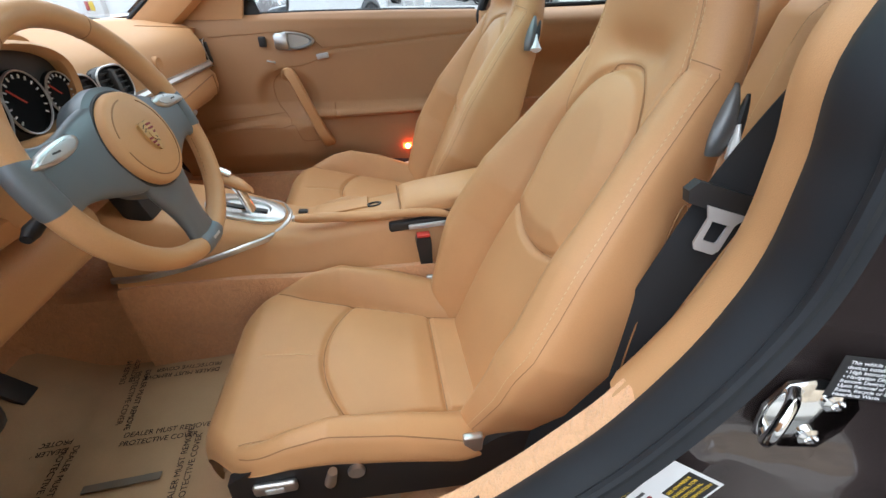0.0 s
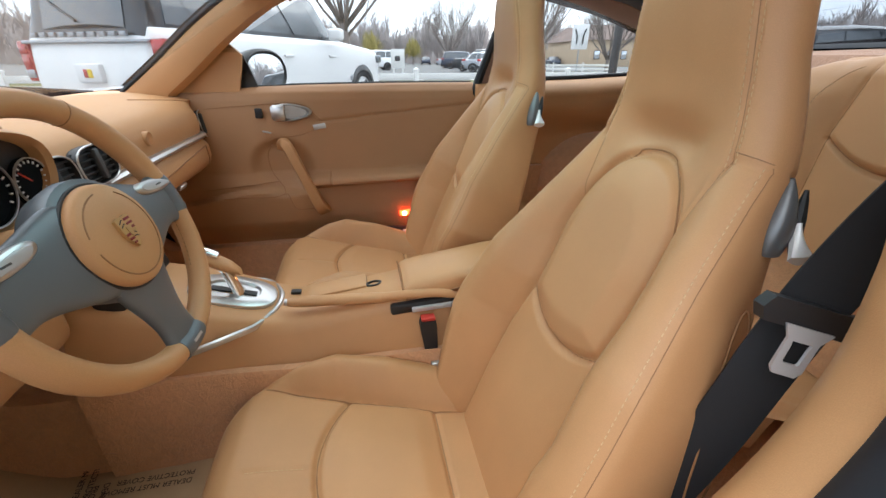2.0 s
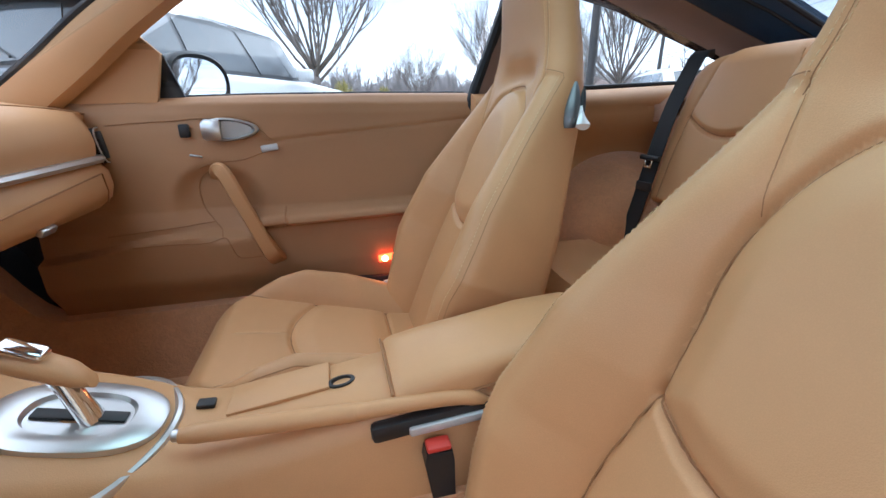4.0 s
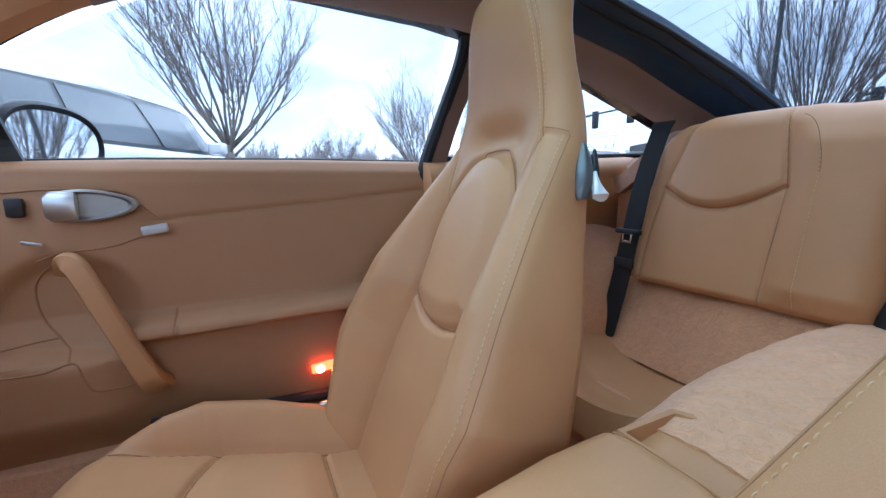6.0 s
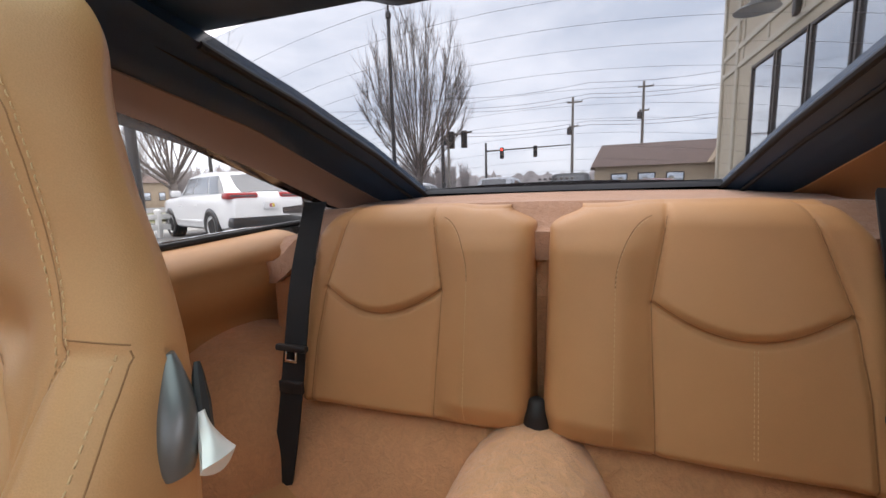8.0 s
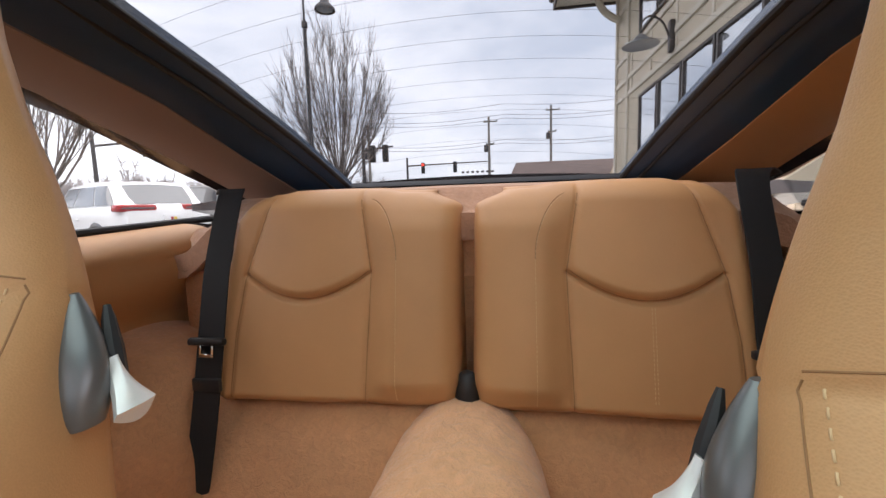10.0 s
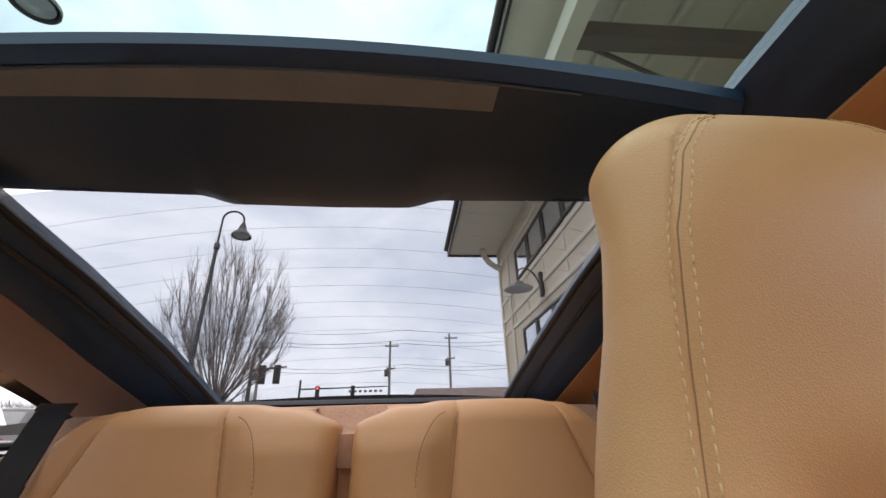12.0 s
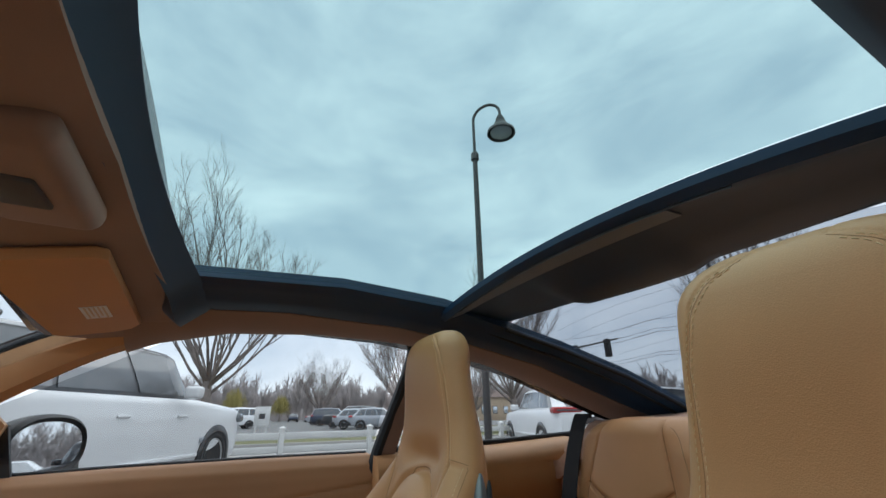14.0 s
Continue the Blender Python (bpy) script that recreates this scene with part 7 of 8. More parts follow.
# ---- bare trees ----
def branch_tree(seed, height, fork, spread, limbs, depth):
    """Trunk and bare, rising twigs of a vase-shaped tree: tapered bars, thinner at each fork."""
    rng = random.Random(seed)
    trunk = [(0, 0, -.1), (.02, .01, fork * .5), (0, .03, fork), (.02, .02, fork * 1.25)]
    tr = tube(spline(trunk, 10), list(np.linspace(height * .020, height * .014, 10)), 10)
    bars = []

    def grow(p, d, length, r, level):
        n = 4 if level < 2 else 3
        pts, q, dd = [p], Vector(p), Vector(d)
        for k in range(n):
            dd = (dd + Vector((rng.uniform(-.12, .12), rng.uniform(-.12, .12), .11 if level < 3 else .05))).normalized()
            q = q + dd * length / n
            pts.append(q.copy())
        bars.append(tube(pts, list(np.linspace(r, r * .45, n + 1)), 6 if level < 2 else (4 if level < 3 else 3)))
        if level >= depth:
            return
        kids = rng.randint(4, 6) if level < 2 else rng.randint(3, 5)
        for k in range(kids):
            t = .30 + .70 * (k + rng.random() * .8) / kids
            i = min(int(t * n), n - 1)
            b = pts[i].lerp(pts[i + 1], min(1, t * n - i))
            side = Vector((rng.uniform(-1, 1), rng.uniform(-1, 1), rng.uniform(-.2, .5))).normalized()
            nd = (dd * 1.0 + side * rng.uniform(.35, .62)).normalized()
            grow(b, nd, length * rng.uniform(.42, .62), r * .48 * (1 - .3 * t) + .0018, level + 1)
    for k in range(limbs):
        a = 2 * math.pi * (k + rng.uniform(-.3, .3)) / limbs
        lean = spread * rng.uniform(.25, 1.0)
        d = Vector((math.cos(a) * lean, math.sin(a) * lean, 1)).normalized()
        grow(Vector((0, 0, fork * rng.uniform(.9, 1.2))), d, (height - fork) * rng.uniform(.56, .70) * (1.12 - .34 * lean / spread), height * .0062, 1)
    return tr, join(*bars)


def broom_tree(seed, height, fork, half, limbs):
    """An upright oval crown: many straight limbs fan out of one fork, each lined with fine rising twigs."""
    rng = random.Random(seed)
    tr = tube(spline([(0, 0, -.1), (.02, .01, fork * .5), (0, .02, fork), (.01, .02, fork * 1.2)], 10), list(np.linspace(height * .021, height * .015, 10)), 10)
    bars = []

    def twig(base, heading, length, r, level):
        pts, q, d = [base], Vector(base), Vector(heading)
        for k in range(3):
            d = (d + Vector((rng.uniform(-.07, .07), rng.uniform(-.07, .07), .07))).normalized()
            q = q + d * length / 3
            pts.append(q.copy())
        bars.append(tube(pts, list(np.linspace(r, r * .5, 4)), 3))
        if level:
            for k in range(4):
                f = rng.uniform(.2, 2.9)
                side = Vector((rng.uniform(-1, 1), rng.uniform(-1, 1), rng.uniform(-.1, .4))).normalized()
                twig(pts[int(f)].lerp(pts[int(f) + 1], f % 1), (d + side * rng.uniform(.25, .45)).normalized(), length * rng.uniform(.4, .7), r * .65, level - 1)
    mid = fork + (height - fork) * .50
    for k in range(limbs):
        th = math.acos(1 - 1.38 * (k + .5) / limbs)
        a = k * 2.39996 + rng.uniform(-.25, .25)
        reach = rng.uniform(.86, 1.0)
        end = Vector((half * math.sin(th) * math.cos(a) * reach, half * math.sin(th) * math.sin(a) * reach, mid + (height - mid) * math.cos(th) * reach))
        base = Vector((0, 0, fork * rng.uniform(.85, 1.2)))
        out = Vector((math.cos(a), math.sin(a), 0)) * .10 * half * math.sin(th)
        pts = spline([base, base.lerp(end, .4) + out, base.lerp(end, .75) + out * .8, end], 12)
        r0 = height * rng.uniform(.0026, .0042)
        bars.append(tube(pts, list(np.linspace(r0, .005, len(pts))), 5))
        for j in range(20):
            f = rng.uniform(2.5, len(pts) - 1.2)
            p = Vector(pts[int(f)]).lerp(Vector(pts[int(f) + 1]), f % 1)
            d = (Vector(pts[int(f) + 1]) - Vector(pts[int(f)])).normalized()
            side = Vector((rng.uniform(-1, 1), rng.uniform(-1, 1), rng.uniform(-.1, .4))).normalized()
            twig(p, (d + side * rng.uniform(.22, .42)).normalized(), rng.uniform(.5, 1.1), .0072, 1)
    return tr, join(*bars)


TREES = [branch_tree(3, 9.0, 1.85, 1.5, 16, 5), broom_tree(11, 7.35, 1.55, 1.95, 40), branch_tree(23, 9.0, 1.0, 1.35, 20, 5)]


TREE_MESH = {}


def tree(at, which, scale, turn, label, lean=0):
    m = Matrix.Translation((at[0], at[1], 0)) @ Euler((radians(-lean), 0, 0)).to_matrix().to_4x4() @ Euler((0, 0, turn)).to_matrix().to_4x4() @ Matrix.Diagonal((scale, scale, scale, 1))
    t = thing("tree", label, "tree", (at[0], at[1], 0), group="bare street trees")
    if which not in TREE_MESH:
        TREE_MESH[which] = []
        for name, sh in zip(("trunk", "crown"), TREES[which]):
            me = bpy.data.meshes.new(name)
            me.from_pydata([tuple(v) for v in sh[0]], [], [tuple(f) for f in sh[1]])
            me.materials.append(bark)
            me.polygons.foreach_set("use_smooth", [True] * len(me.polygons))
            TREE_MESH[which].append(me)
    for name, me in zip(("trunk", "crown"), TREE_MESH[which]):
        ob = new(name, me)
        ob.parent = t
        ob.matrix_parent_inverse = t.matrix_world.inverted()
        ob.matrix_basis = m
        if name == "crown":
            tagged(ob, "bare twiggy winter crown")


tree((16.6, .2), 0, 1.0, 0, "bare vase-shaped winter tree on the verge", 5)
tree((5.9, -14.4), 1, 1.0, .6, "bare upright winter tree beside the lamp post")
tree((35.5, -14.9), 2, 1.2, 2.0, "bare rounded winter tree at the end of the parked row")
tree((82.0, -17.5), 2, 1.35, 2.0, "tall bare tree across the far car park")
tree((14.5, -11.2), 0, .80, 2.6, "bare spreading winter tree beyond the crossover")
tree((33.0, -20.5), 2, .85, 1.0, "bare winter tree by the far fence")
tree((18.0, 13.0), 0, .9, 4.0, "bare winter tree on the far verge")


def far_woods():
    """A belt of bare woodland: every tree a trunk with many thin tapering twigs."""
    rng = np.random.default_rng(5)
    verts, faces = [], []

    def sliver(p, q, w, side):
        n = len(verts)
        verts.extend([tuple(p - side * w), tuple(p + side * w), tuple(q + side * w * .25), tuple(q - side * w * .25)])
        faces.append((n, n + 1, n + 2, n + 3))
    for k in range(760):
        a = radians(rng.uniform(-74, 34))
        d = rng.uniform(92, 135)
        h = rng.uniform(6.5, 10.5) * (1.3 if rng.random() < .12 else 1)
        base = np.array((d * math.cos(a), d * math.sin(a), -.2))
        side = np.array((-math.sin(a), math.cos(a), 0))
        sliver(base, base + np.array((0, 0, h * .75)), .15, side)
        lean = rng.uniform(.16, .34)
        for j in range(11):
            b = rng.uniform(0, 6.283)
            out = np.array((math.cos(b), math.sin(b), 0)) * lean
            p = base + np.array((0, 0, h * rng.uniform(.14, .5)))
            q = p + (out + np.array((0, 0, rng.uniform(.55, 1.0)))) * h * rng.uniform(.30, .46)
            sliver(p, q, .12, side)
            for i in range(9):
                f = rng.uniform(.25, 1)
                c = rng.uniform(0, 6.283)
                o = rng.uniform(.15, .75)
                r = p + (q - p) * f
                sliver(r, r + np.array((math.cos(c) * o, math.sin(c) * o, rng.uniform(.35, 1.0))) * h * rng.uniform(.10, .24), .062, side)
    return verts, faces


solo("far_woods", far_woods(), haze_pale_bark, "hazy belt of bare grey-brown woodland", "woods", "stuff")


def hedge_band():
    rows = []
    rng = random.Random(8)
    for i in range(481):
        a = radians(-120 + i * .4)
        h = 6.2 + 1.8 * noise.noise(Vector((i * .23, 0, 0))) + 1.0 * noise.noise(Vector((i * .9, 3, 0))) + rng.uniform(-.5, .5)
        rows.append([((138 + 6 * k) * math.cos(a), (138 + 6 * k) * math.sin(a), h * z) for k, z in ((0, -.1), (.1, .6), (.5, 1.0), (1.2, .9), (2, -.1))])
    return grid(np.array(rows))


def shrub(at, height, label):
    """A far yellowing shrub: a fan of rising, drooping twigs from a short stem."""
    rng = random.Random(int(at[0] * 7))
    b = thing("shrub", label, "shrub", (at[0], at[1], 0), group="yellow shrubs")
    base = Vector((at[0], at[1], 0))
    part("stem", tube([base - Vector((0, 0, .05)), base + Vector((.05, .03, height * .35))], [.16, .09], 8), bark, b)
    twigs = []
    for _ in range(260):
        a, o = rng.uniform(0, 6.283), rng.uniform(.05, 1) ** .6
        d = Vector((math.cos(a), math.sin(a), 0)) * o * height * .42
        h = height * rng.uniform(.55, 1.0) * (1 - .25 * o * o)
        twigs.append(tube([base + Vector((0, 0, height * .28)), base + d * .7 + Vector((0, 0, h)), base + d + Vector((0, 0, h * rng.uniform(.3, .8)))], [.03, .04, .012], 3))
    part("twigs", join(*twigs), shrub_mat, b, "dense yellow-green twigs")


shrub((84, -3.2), 6.0, "yellow-green shrub in front of the far woods")
shrub((88, -11.5), 5.0, "pale yellow shrub in front of the far woods")
solo("far_hedge", hedge_band(), haze_pale_bark, "low hazy line of distant scrub on the horizon", "hedge", "stuff")

# ---- fence, lamp posts, signs, poles ----
def rail_fence(m, count, gap, label):
    """Posts with caps and two rails, along y."""
    fence = thing("rail_fence", label, "fence", tuple(m.translation), group="rail fences")
    for i in range(count):
        y = i * gap
        po = part("post", move(rbox(-.055, .055, y - .055, y + .055, 0, .70, .008), m), vinyl_white, fence)
        part("cap", move(loft([[(-.07, y - .07, .70), (.07, y - .07, .70), (.07, y + .07, .70), (-.07, y + .07, .70)], [(-.07, y - .07, .72), (.07, y - .07, .72), (.07, y + .07, .72), (-.07, y + .07, .72)], [(-.01, y - .01, .765), (.01, y - .01, .765), (.01, y + .01, .765), (-.01, y + .01, .765)]]), m), vinyl_white, po)
        if i < count - 1:
            for z in (.28, .56):
                part("rail", move(rbox(-.02, .02, y + .055, y + gap - .055, z - .07, z + .07, .006), m), vinyl_white, fence)


rail_fence(pose(10.9, -11.95, 0, 0, 0, 4), 15, 2.12, "low white vinyl rail fence beside the lane")
rail_fence(pose(29.6, -19.0, 0, 0, 0, -27), 5, 2.2, "white vinyl rail fence by the far corner")


def lamp_post(at, height, arm, label):
    lp = thing("street_lamp", label, "street lamp", (at[0], at[1], 0), group="street lamps")
    a = Vector((math.cos(arm), math.sin(arm), 0))
    b = Vector((at[0], at[1], 0))
    part("base", lathe([(.20, 0), (.20, .10), (.14, .16), (.11, .5), (.085, .55), (.0, .55)], 20, Matrix.Translation(b)), iron, lp)
    part("pole", tube([b + Vector((0, 0, .5)), b + Vector((0, 0, height * .55)), b + Vector((0, 0, height))], [.058, .052, .045], 14), iron, lp)
    part("collar", lathe([(.05, -.09), (.075, -.07), (.075, .05), (.055, .09)], 16, Matrix.Translation(b + Vector((0, 0, height)))), iron, lp)
    hook = [b + Vector((0, 0, height)), b + Vector((0, 0, height + .60))] + [b + a * (.27 - .27 * math.cos(t)) + Vector((0, 0, height + .82 + .27 * math.sin(t))) for t in np.linspace(0, math.pi, 14)] + [b + a * .54 + Vector((0, 0, height + .74))]
    part("hook", tube(hook, .028, 10), iron, lp)
    hp = Matrix.Translation(b + a * .54 + Vector((0, 0, height + .33)))
    hd = part("shade", lathe([(.04, .42), (.055, .40), (.055, .36), (.085, .34), (.085, .27), (.11, .25), (.12, .19), (.20, .11), (.255, .05), (.26, .0), (.245, .0), (.19, .09), (.0, .13)], 28, hp), iron, lp, "bell-shaped dark lamp shade")
    part("lens", lathe([(0, -.03), (.12, -.015), (.20, .02), (.20, .05), (0, .05)], 24, hp), silver_car, hd)


lamp_post((4.87, -3.44), 5.42, radians(215), "dark bronze street lamp with hooked bell shade near the car")
lamp_post((4.95, -10.4), 5.60, radians(190), "dark bronze street lamp with hooked bell shade behind the car")

sg = thing("notice_sign", "small white notice board on legs beside the lane", "sign", (28.6, -2.7, 0))
part("board", rbox(28.57, 28.64, -3.15, -2.25, .42, 1.55, .02), vinyl_white, sg)
part("print_bar", rbox(28.55, 28.569, -2.85, -2.50, .85, 1.15, .01), dark_grey, sg)
for y in (-3.0, -2.4):
    part("leg", rbox(28.58, 28.63, y - .04, y + .04, 0, .45, .008), vinyl_white, sg)
s2 = thing("notice_sign", "pale square sign with dark arrow shapes", "sign", (21.7, -11.8, 0))
sgm = Matrix.Translation((21.7, -11.8, 0)) @ Euler((0, 0, radians(-28))).to_matrix().to_4x4()
part("board", move(rbox(-.02, .02, -.42, .42, 1.45, 2.65, .02), sgm), label_white, s2)
for y, d in ((.16, .12), (-.16, -.12)):
    part("print_bar", move(tube([(-.03, y, 1.70), (-.03, y, 2.1), (-.03, y + d, 2.42)], .035, 6), sgm), plastic, s2)
part("post", move(rbox(.02, .08, -.03, .03, 0, 2.5, .01), sgm), silver_car, s2)


def signal_mast(at, height, arm, alen, heads, label):
    sm = thing("traffic_signal", label, "traffic light", (at[0], at[1], 0), group="traffic signals")
    b = Vector((at[0], at[1], 0))
    a = Vector((math.cos(arm), math.sin(arm), 0))
    part("mast", tube([b, b + Vector((0, 0, height))], [.13, .09], 12), iron, sm)
    z = height * .86
    part("arm", tube([b + Vector((0, 0, z)), b + a * alen + Vector((0, 0, z + .15))], [.07, .045], 8), iron, sm)
    for d in heads:
        c = b + a * d + Vector((0, 0, z - .25))
        hd = part("signal_head", rbox(c.x - .17, c.x + .17, c.y - .12, c.y + .12, c.z - .50, c.z + .50, .03), signal_black, sm)
        for k, mt in ((.3, red_light if alen < 0 and d == heads[0] else signal_black), (0, signal_black), (-.3, signal_black)):
            part("lens", lathe([(0, .0), (.10, .0), (.11, .05), (0, .06)], 10, Matrix.Translation((c.x, c.y + .11, c.z + k)) @ Euler((-math.pi / 2, 0, 0)).to_matrix().to_4x4()), mt, hd)


signal_mast((8.4, -24.2), 5.05, radians(178), 1.9, (.6, 1.4), "traffic signal mast with two heads at the junction")
signal_mast((9.0, -38.0), 5.4, radians(2), -7.5, (-1.5, -4.5), "long traffic signal arm across the far road")
signal_mast((22.0, -19.5), 5.4, radians(178), 6.8, (3.4, 6.0), "traffic signal arm over the side road")
for at, h in (((1.56, -44.1), 9.95), ((-5.1, -47.1), 11.4), ((14.0, -42.0), 9.5)):
    up = thing("utility_pole", "weathered wooden utility pole with crossarms", "utility pole", (at[0], at[1], 0), group="utility poles")
    part("pole", tube([(at[0], at[1], 0), (at[0], at[1], h)], [.17, .11], 10), pole_wood, up)
    for z, w in ((h - .5, .9), (h - 2.8, .55)):
        part("crossarm", rbox(at[0] - w, at[0] + w * .6, at[1] - .06, at[1] + .06, z - .07, z + .07, .01), pole_wood, up)
        for k in (-1, 0, .55):
            part("insulator", lathe([(0, 0), (.05, 0), (.06, .1), (.02, .18), (0, .18)], 8, Matrix.Translation((at[0] + w * k * .95, at[1], z + .06))), silver_car, up)
    part("transformer", lathe([(0, 0), (.2, 0), (.21, .05), (.21, .65), (.18, .7), (0, .72)], 12, Matrix.Translation((at[0] + .33, at[1], h - 3.6))), iron, up)
wires = []
for k, (z, dy) in enumerate(((9.3, 0), (9.6, .5), (10.6, .9), (7.0, .2), (6.6, .4))):
    wires.append(tube([(60 - 120 * t, -43 + dy - 6 * t, z + 1.6 * t - 1.2 * math.sin(math.pi * ((t * 8) % 1)) * .35) for t in np.linspace(0, 1, 65)], .018, 4))
solo("overhead_wires", join(*wires), iron, "sagging overhead wires between the utility poles", "wire", "stuff")

# ---- building beside the car ----
BX, BY0, BY1, BH = -2.95, -11.6, -.4, 6.0
bld = thing("office_building", "two-storey cream building with stone base and brown window frames", "building", (BX - 4, -1, 0))
WINS = [(y, y + 1.07, 4.40, 5.20) for y in np.arange(-9.70, -5.3, 1.12)] + [(y, y + 1.05, 1.0, 3.14) for y in np.arange(-9.62, -5.4, 1.09)]
part("wall", rbox(BX - 8, BX, BY0, -5.15, .9, BH + .4, .01), cream_wall, bld, "cream fibre-cement siding")
part("wall_recess", rbox(BX - 8, BX - 2.6, -5.15, BY1, .1, BH + .4, .01), cream_wall, bld, "cream wall of the recessed porch")
part("porch_ceiling", rbox(BX - 2.6, BX - .02, -5.14, BY1, BH - .05, BH - .004, .01), cream_trim, bld)
part("wall_end", rbox(BX - 7.9, BX - .1, BY0 - .03, BY0 + .05, .9, BH + .3, .01), cream_wall, bld)
for y0, y1, z0, z1 in WINS:
    f = .055
    fr = join(rbox(BX - .02, BX + .05, y0, y1, z0, z0 + f, .008), rbox(BX - .02, BX + .05, y0, y1, z1 - f, z1, .008), rbox(BX - .02, BX + .052, y0, y0 + f, z0, z1, .008), rbox(BX - .02, BX + .052, y1 - f, y1, z0, z1, .008))
    w = part("window", fr, bronze, bld, "dark bronze window frame")
    part("pane", rbox(BX - .01, BX + .02, y0 + f, y1 - f, z0 + f, z1 - f, .002, 1), window_sky, w)
for z in (.95, 3.38, 3.75, 4.28, 5.45):
    part("band", rbox(BX - .01, BX + .035, BY0 - .04, -5.16, z - .05, z + .05, .006), cream_trim, bld)
for y in np.arange(-11.5, -5.2, 1.24):
    part("batten", rbox(BX - .005, BX + .022, y - .03, y + .03, 3.43, 4.23, .004), cream_trim, bld)
for y in (-11.53, -10.55):
    part("corner_board", rbox(BX - .01, BX + .045, y - .07, y + .07, .9, BH, .006), cream_trim, bld)
ROOF_X = -1.42
part("soffit", rbox(BX - 8.2, ROOF_X, BY0 - .15, BY1 + .5, BH, BH + .05, .01), cream_trim, bld, "pale cream soffit")
part("fascia", rbox(ROOF_X, ROOF_X + .05, BY0 - .20, BY1 + .5, BH - .06, BH + .26, .01), bronze, bld)
part("fascia", rbox(BX - 8.2, ROOF_X, BY0 - .21, BY0 - .16, BH - .06, BH + .26, .01), bronze, bld)
part("roof", loft([[(ROOF_X + .05, y, BH + .26), (BX - 3.5, y, BH + 1.9), (BX - 8.2, y, BH + .26), (BX - 8.2, y, BH + .06), (ROOF_X, y, BH + .06)] for y in (BY0 - .25, BY1 + .5)]), shingle, bld)
part("gutter", tube([(ROOF_X + .09, BY0 - .15, BH + .18), (ROOF_X + .09, BY1 + .5, BH + .18)], .07, 10), bronze, bld)
for y in (-11.3, -7.4):
    br = [(BX + .02, y, 5.35), (BX + .18, y, 5.42), (BX + .40, y, 5.60), (BX + .52, y, 5.82), (BX + .55, y, BH)]
    part("eave_bracket", tube(spline(br, 14), .09, 8), cream_trim, bld, "curved cream eave bracket")
can = thing("timber_canopy", "dark brown timber canopy frame on the building", "canopy", (BX, -3, 5))
part("beam", rbox(-2.22, -1.98, -4.6, -.9, 5.30, 5.62, .012), cream_trim, can, "cream edge beam")
for y in (-3.5, -1.5):
    part("cross_beam", rbox(BX - 2.58, -2.22, y - .11, y + .11, 5.32, 5.60, .012), timber, can, "brown timber cross beam")
    part("brace", tube([(BX - 2.5, y - .5, 4.3), (-2.6, y - .5, 5.93)], .035, 8), timber, can)
for x in (-2.9, -3.7, -4.5):
    part("rafter", rbox(x - .05, x + .05, -5.1, BY1 - .05, BH - .17, BH - .055, .008), cream_trim, can)
for y in (-7.88,):
    wl = thing("wall_lamp", "gooseneck barn lamp on the building wall", "wall lamp", (BX, y, 3.7), group="wall lamps")
    part("bracket", rbox(BX + .02, BX + .10, y - .06, y + .06, 3.40, 3.92, .01), iron, wl)
    part("arm", tube(spline([(BX + .08, y, 3.62), (BX + .20, y, 3.90), (BX + .40, y, 4.02), (BX + .54, y, 3.92), (BX + .55, y, 3.72)], 20), .018, 8), iron, wl)
    part("shade", lathe([(.03, .14), (.07, .12), (.13, .05), (.29, -.03), (.30, -.05), (.27, -.035), (.06, .0), (0, .01)], 28, Matrix.Translation((BX + .55, y, 3.60))), silver_car, wl, "pale dish-shaped shade")
# low tan building across the road and a far yellow block
fb = thing("shop_building", "low tan building with a brown shingled roof", "building", (-6, -42, 0))
part("wall", rbox(-13.5, -.6, -46, -40, 0, 2.9, .02), brick_far, fb)
part("roof", loft([[(-.2, -39.6, 2.8), (-.2, -46.4, 2.8), (-1.2, -43, 5.0), (-1.2, -43, 5.0)], [(-13.9, -39.6, 2.8), (-13.9, -46.4, 2.8), (-12.8, -43, 5.0), (-12.8, -43, 5.0)]]), shingle, fb)
part("gable", loft([[(-9.2, -38.6, 2.8), (-13.2, -38.6, 2.8), (-11.2, -38.6, 5.2)], [(-9.2, -42, 2.8), (-13.2, -42, 2.8), (-11.2, -42, 5.2)]]), brick_far, fb)
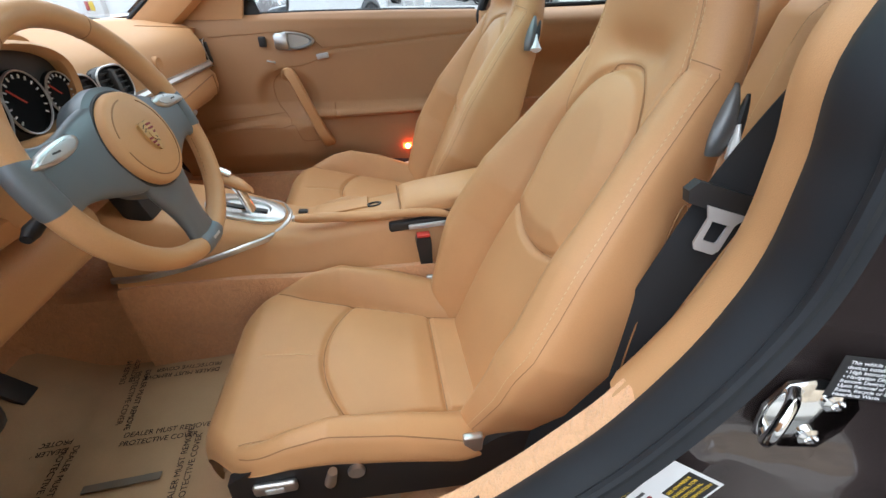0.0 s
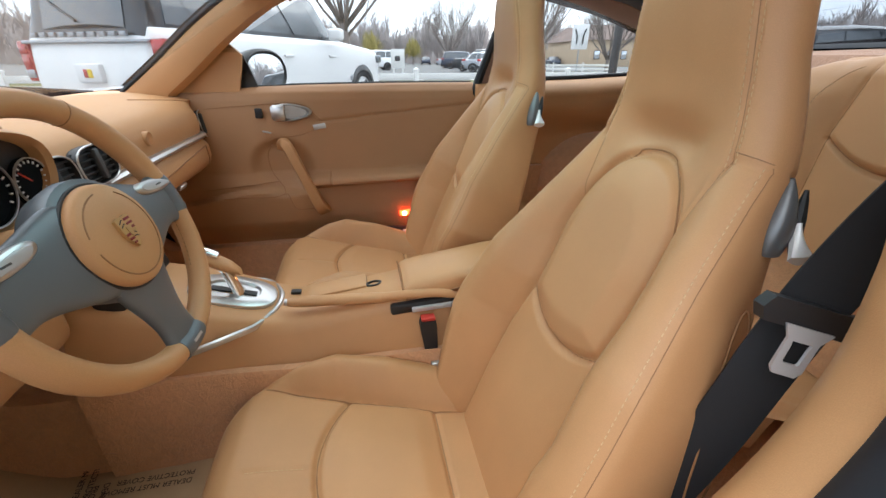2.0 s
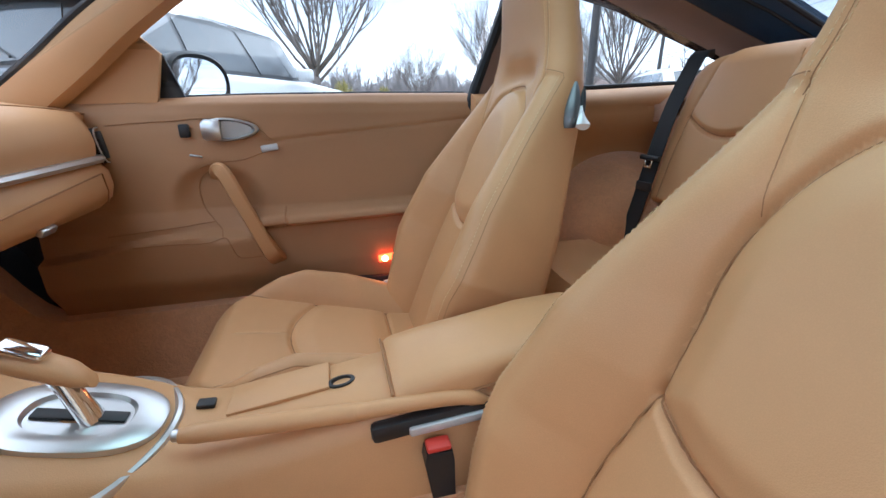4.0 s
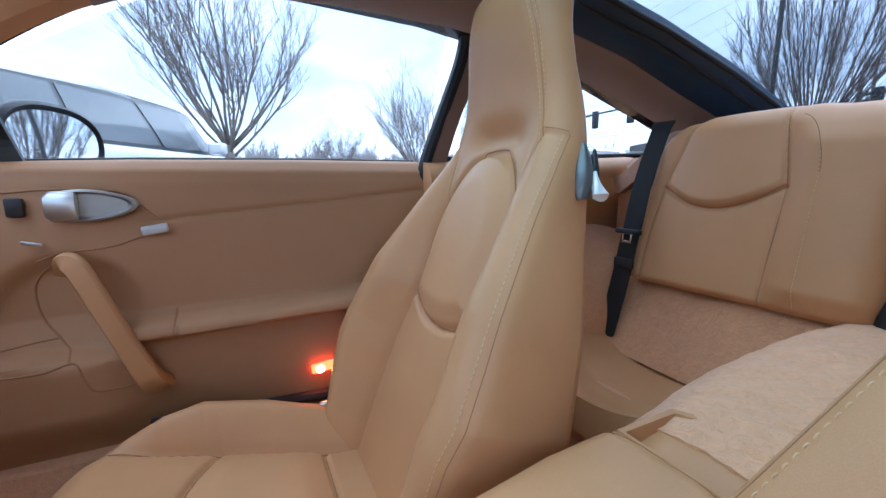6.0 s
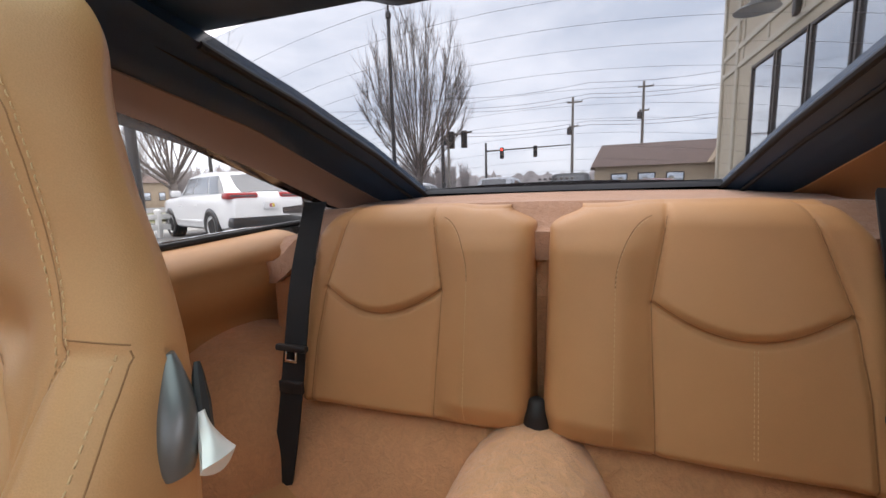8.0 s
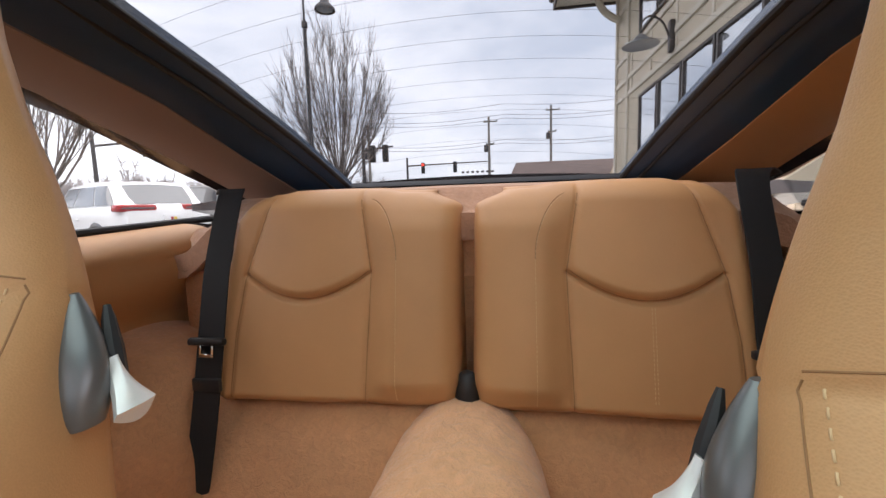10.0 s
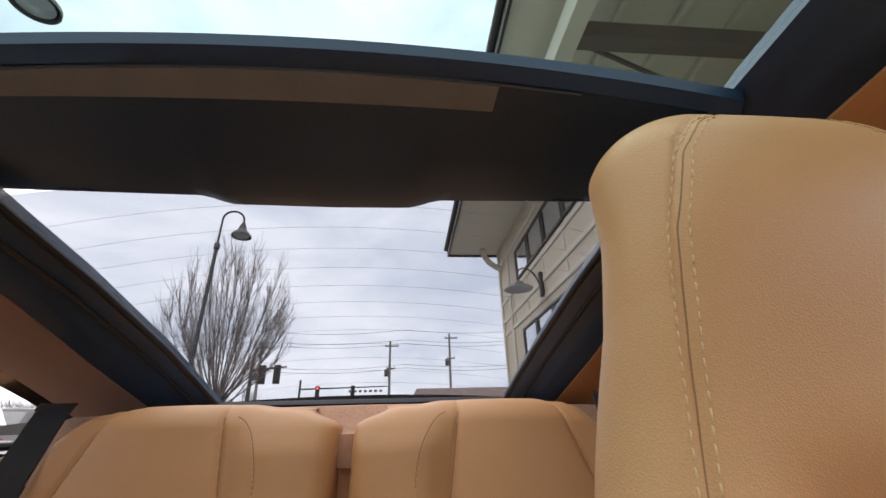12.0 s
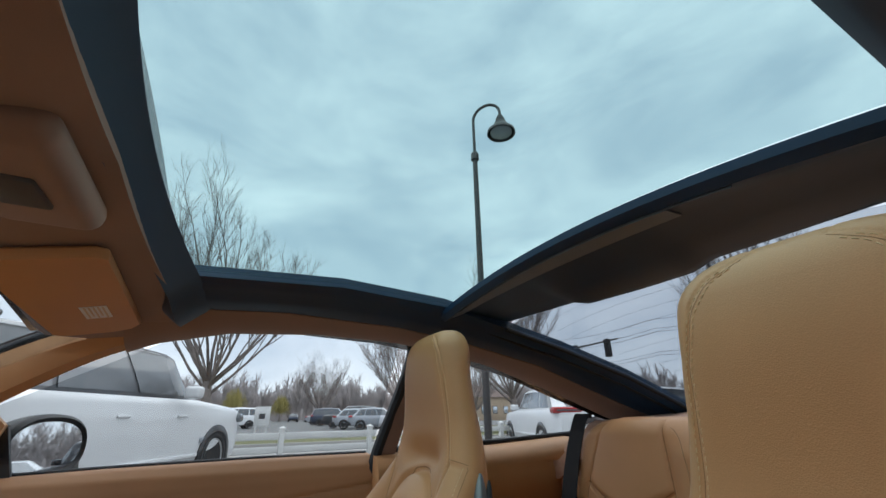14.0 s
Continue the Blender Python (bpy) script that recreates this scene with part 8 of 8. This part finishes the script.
for x in (-2.6, -4.8, -7.0):
    w = part("window", rbox(x - .7, x + .7, -40.05, -39.95, 1.0, 2.2, .01), bronze, fb)
    part("pane", rbox(x - .6, x + .6, -39.96, -39.93, 1.1, 2.1, .005), window_sky, w)
for x0, y0, x1, y1, h, txt in ((70, 18, 86, 34, 6.5, "far yellow-tan flats beyond the car park"), (72, -50, 88, -39, 6.6, "far brick building with a brown roof"), (60, -45, 75, -34, 5.5, "far pale building beyond the woods")):
    b = thing("far_building", txt, "building", ((x0 + x1) / 2, (y0 + y1) / 2, 0), group="far buildings")
    part("wall", rbox(x0, x1, y0, y1, 0, h * .65, .02), brick_far, b)
    part("roof", loft([[(x0 - .4, y0 - .4, h * .65), (x1 + .4, y0 - .4, h * .65), (x1 + .4, y1 + .4, h * .65), (x0 - .4, y1 + .4, h * .65)], [(x0 + 3, y0 + 3, h), (x1 - 3, y0 + 3, h), (x1 - 3, y1 - 3, h), (x0 + 3, y1 - 3, h)]]), shingle, b)
    for k in range(5):
        y = y0 + (y1 - y0) * (k + .5) / 5
        w = part("window", rbox(x0 - .04, x0 + .02, y - .5, y + .5, 1.0, 2.2, .01), bronze, b)
        part("pane", rbox(x0 - .06, x0 - .03, y - .42, y + .42, 1.08, 2.12, .004), window_sky, w)
# stone base of the building, stone by stone
rng = random.Random(4)
base = part("stone_base", rbox(BX - .10, BX + .03, BY0 - .05, BY1, 0, .92, .01), concrete, bld, "mortar bed of the stone base")
STONES = []
for k in range(5):
    w = .28 + .11 * k
    v, f = rbox(0, .06, 0, w, 0, .145, .012, 2)
    me = bpy.data.meshes.new("stone")
    me.from_pydata([tuple(p) for p in v], [], f)
    me.materials.append(stone_mat)
    STONES.append((w, me))
count = 0
for r in range(6):
    y = -8.0 - rng.uniform(0, .4)
    while y < -.3 and count < 290:
        w, me = rng.choice(STONES)
        ob = new("stone", me)
        ob.parent = base
        ob.location = (BX + .015 + rng.uniform(-.008, .012), y, .012 + r * .152)
        y += w + .012
        count += 1
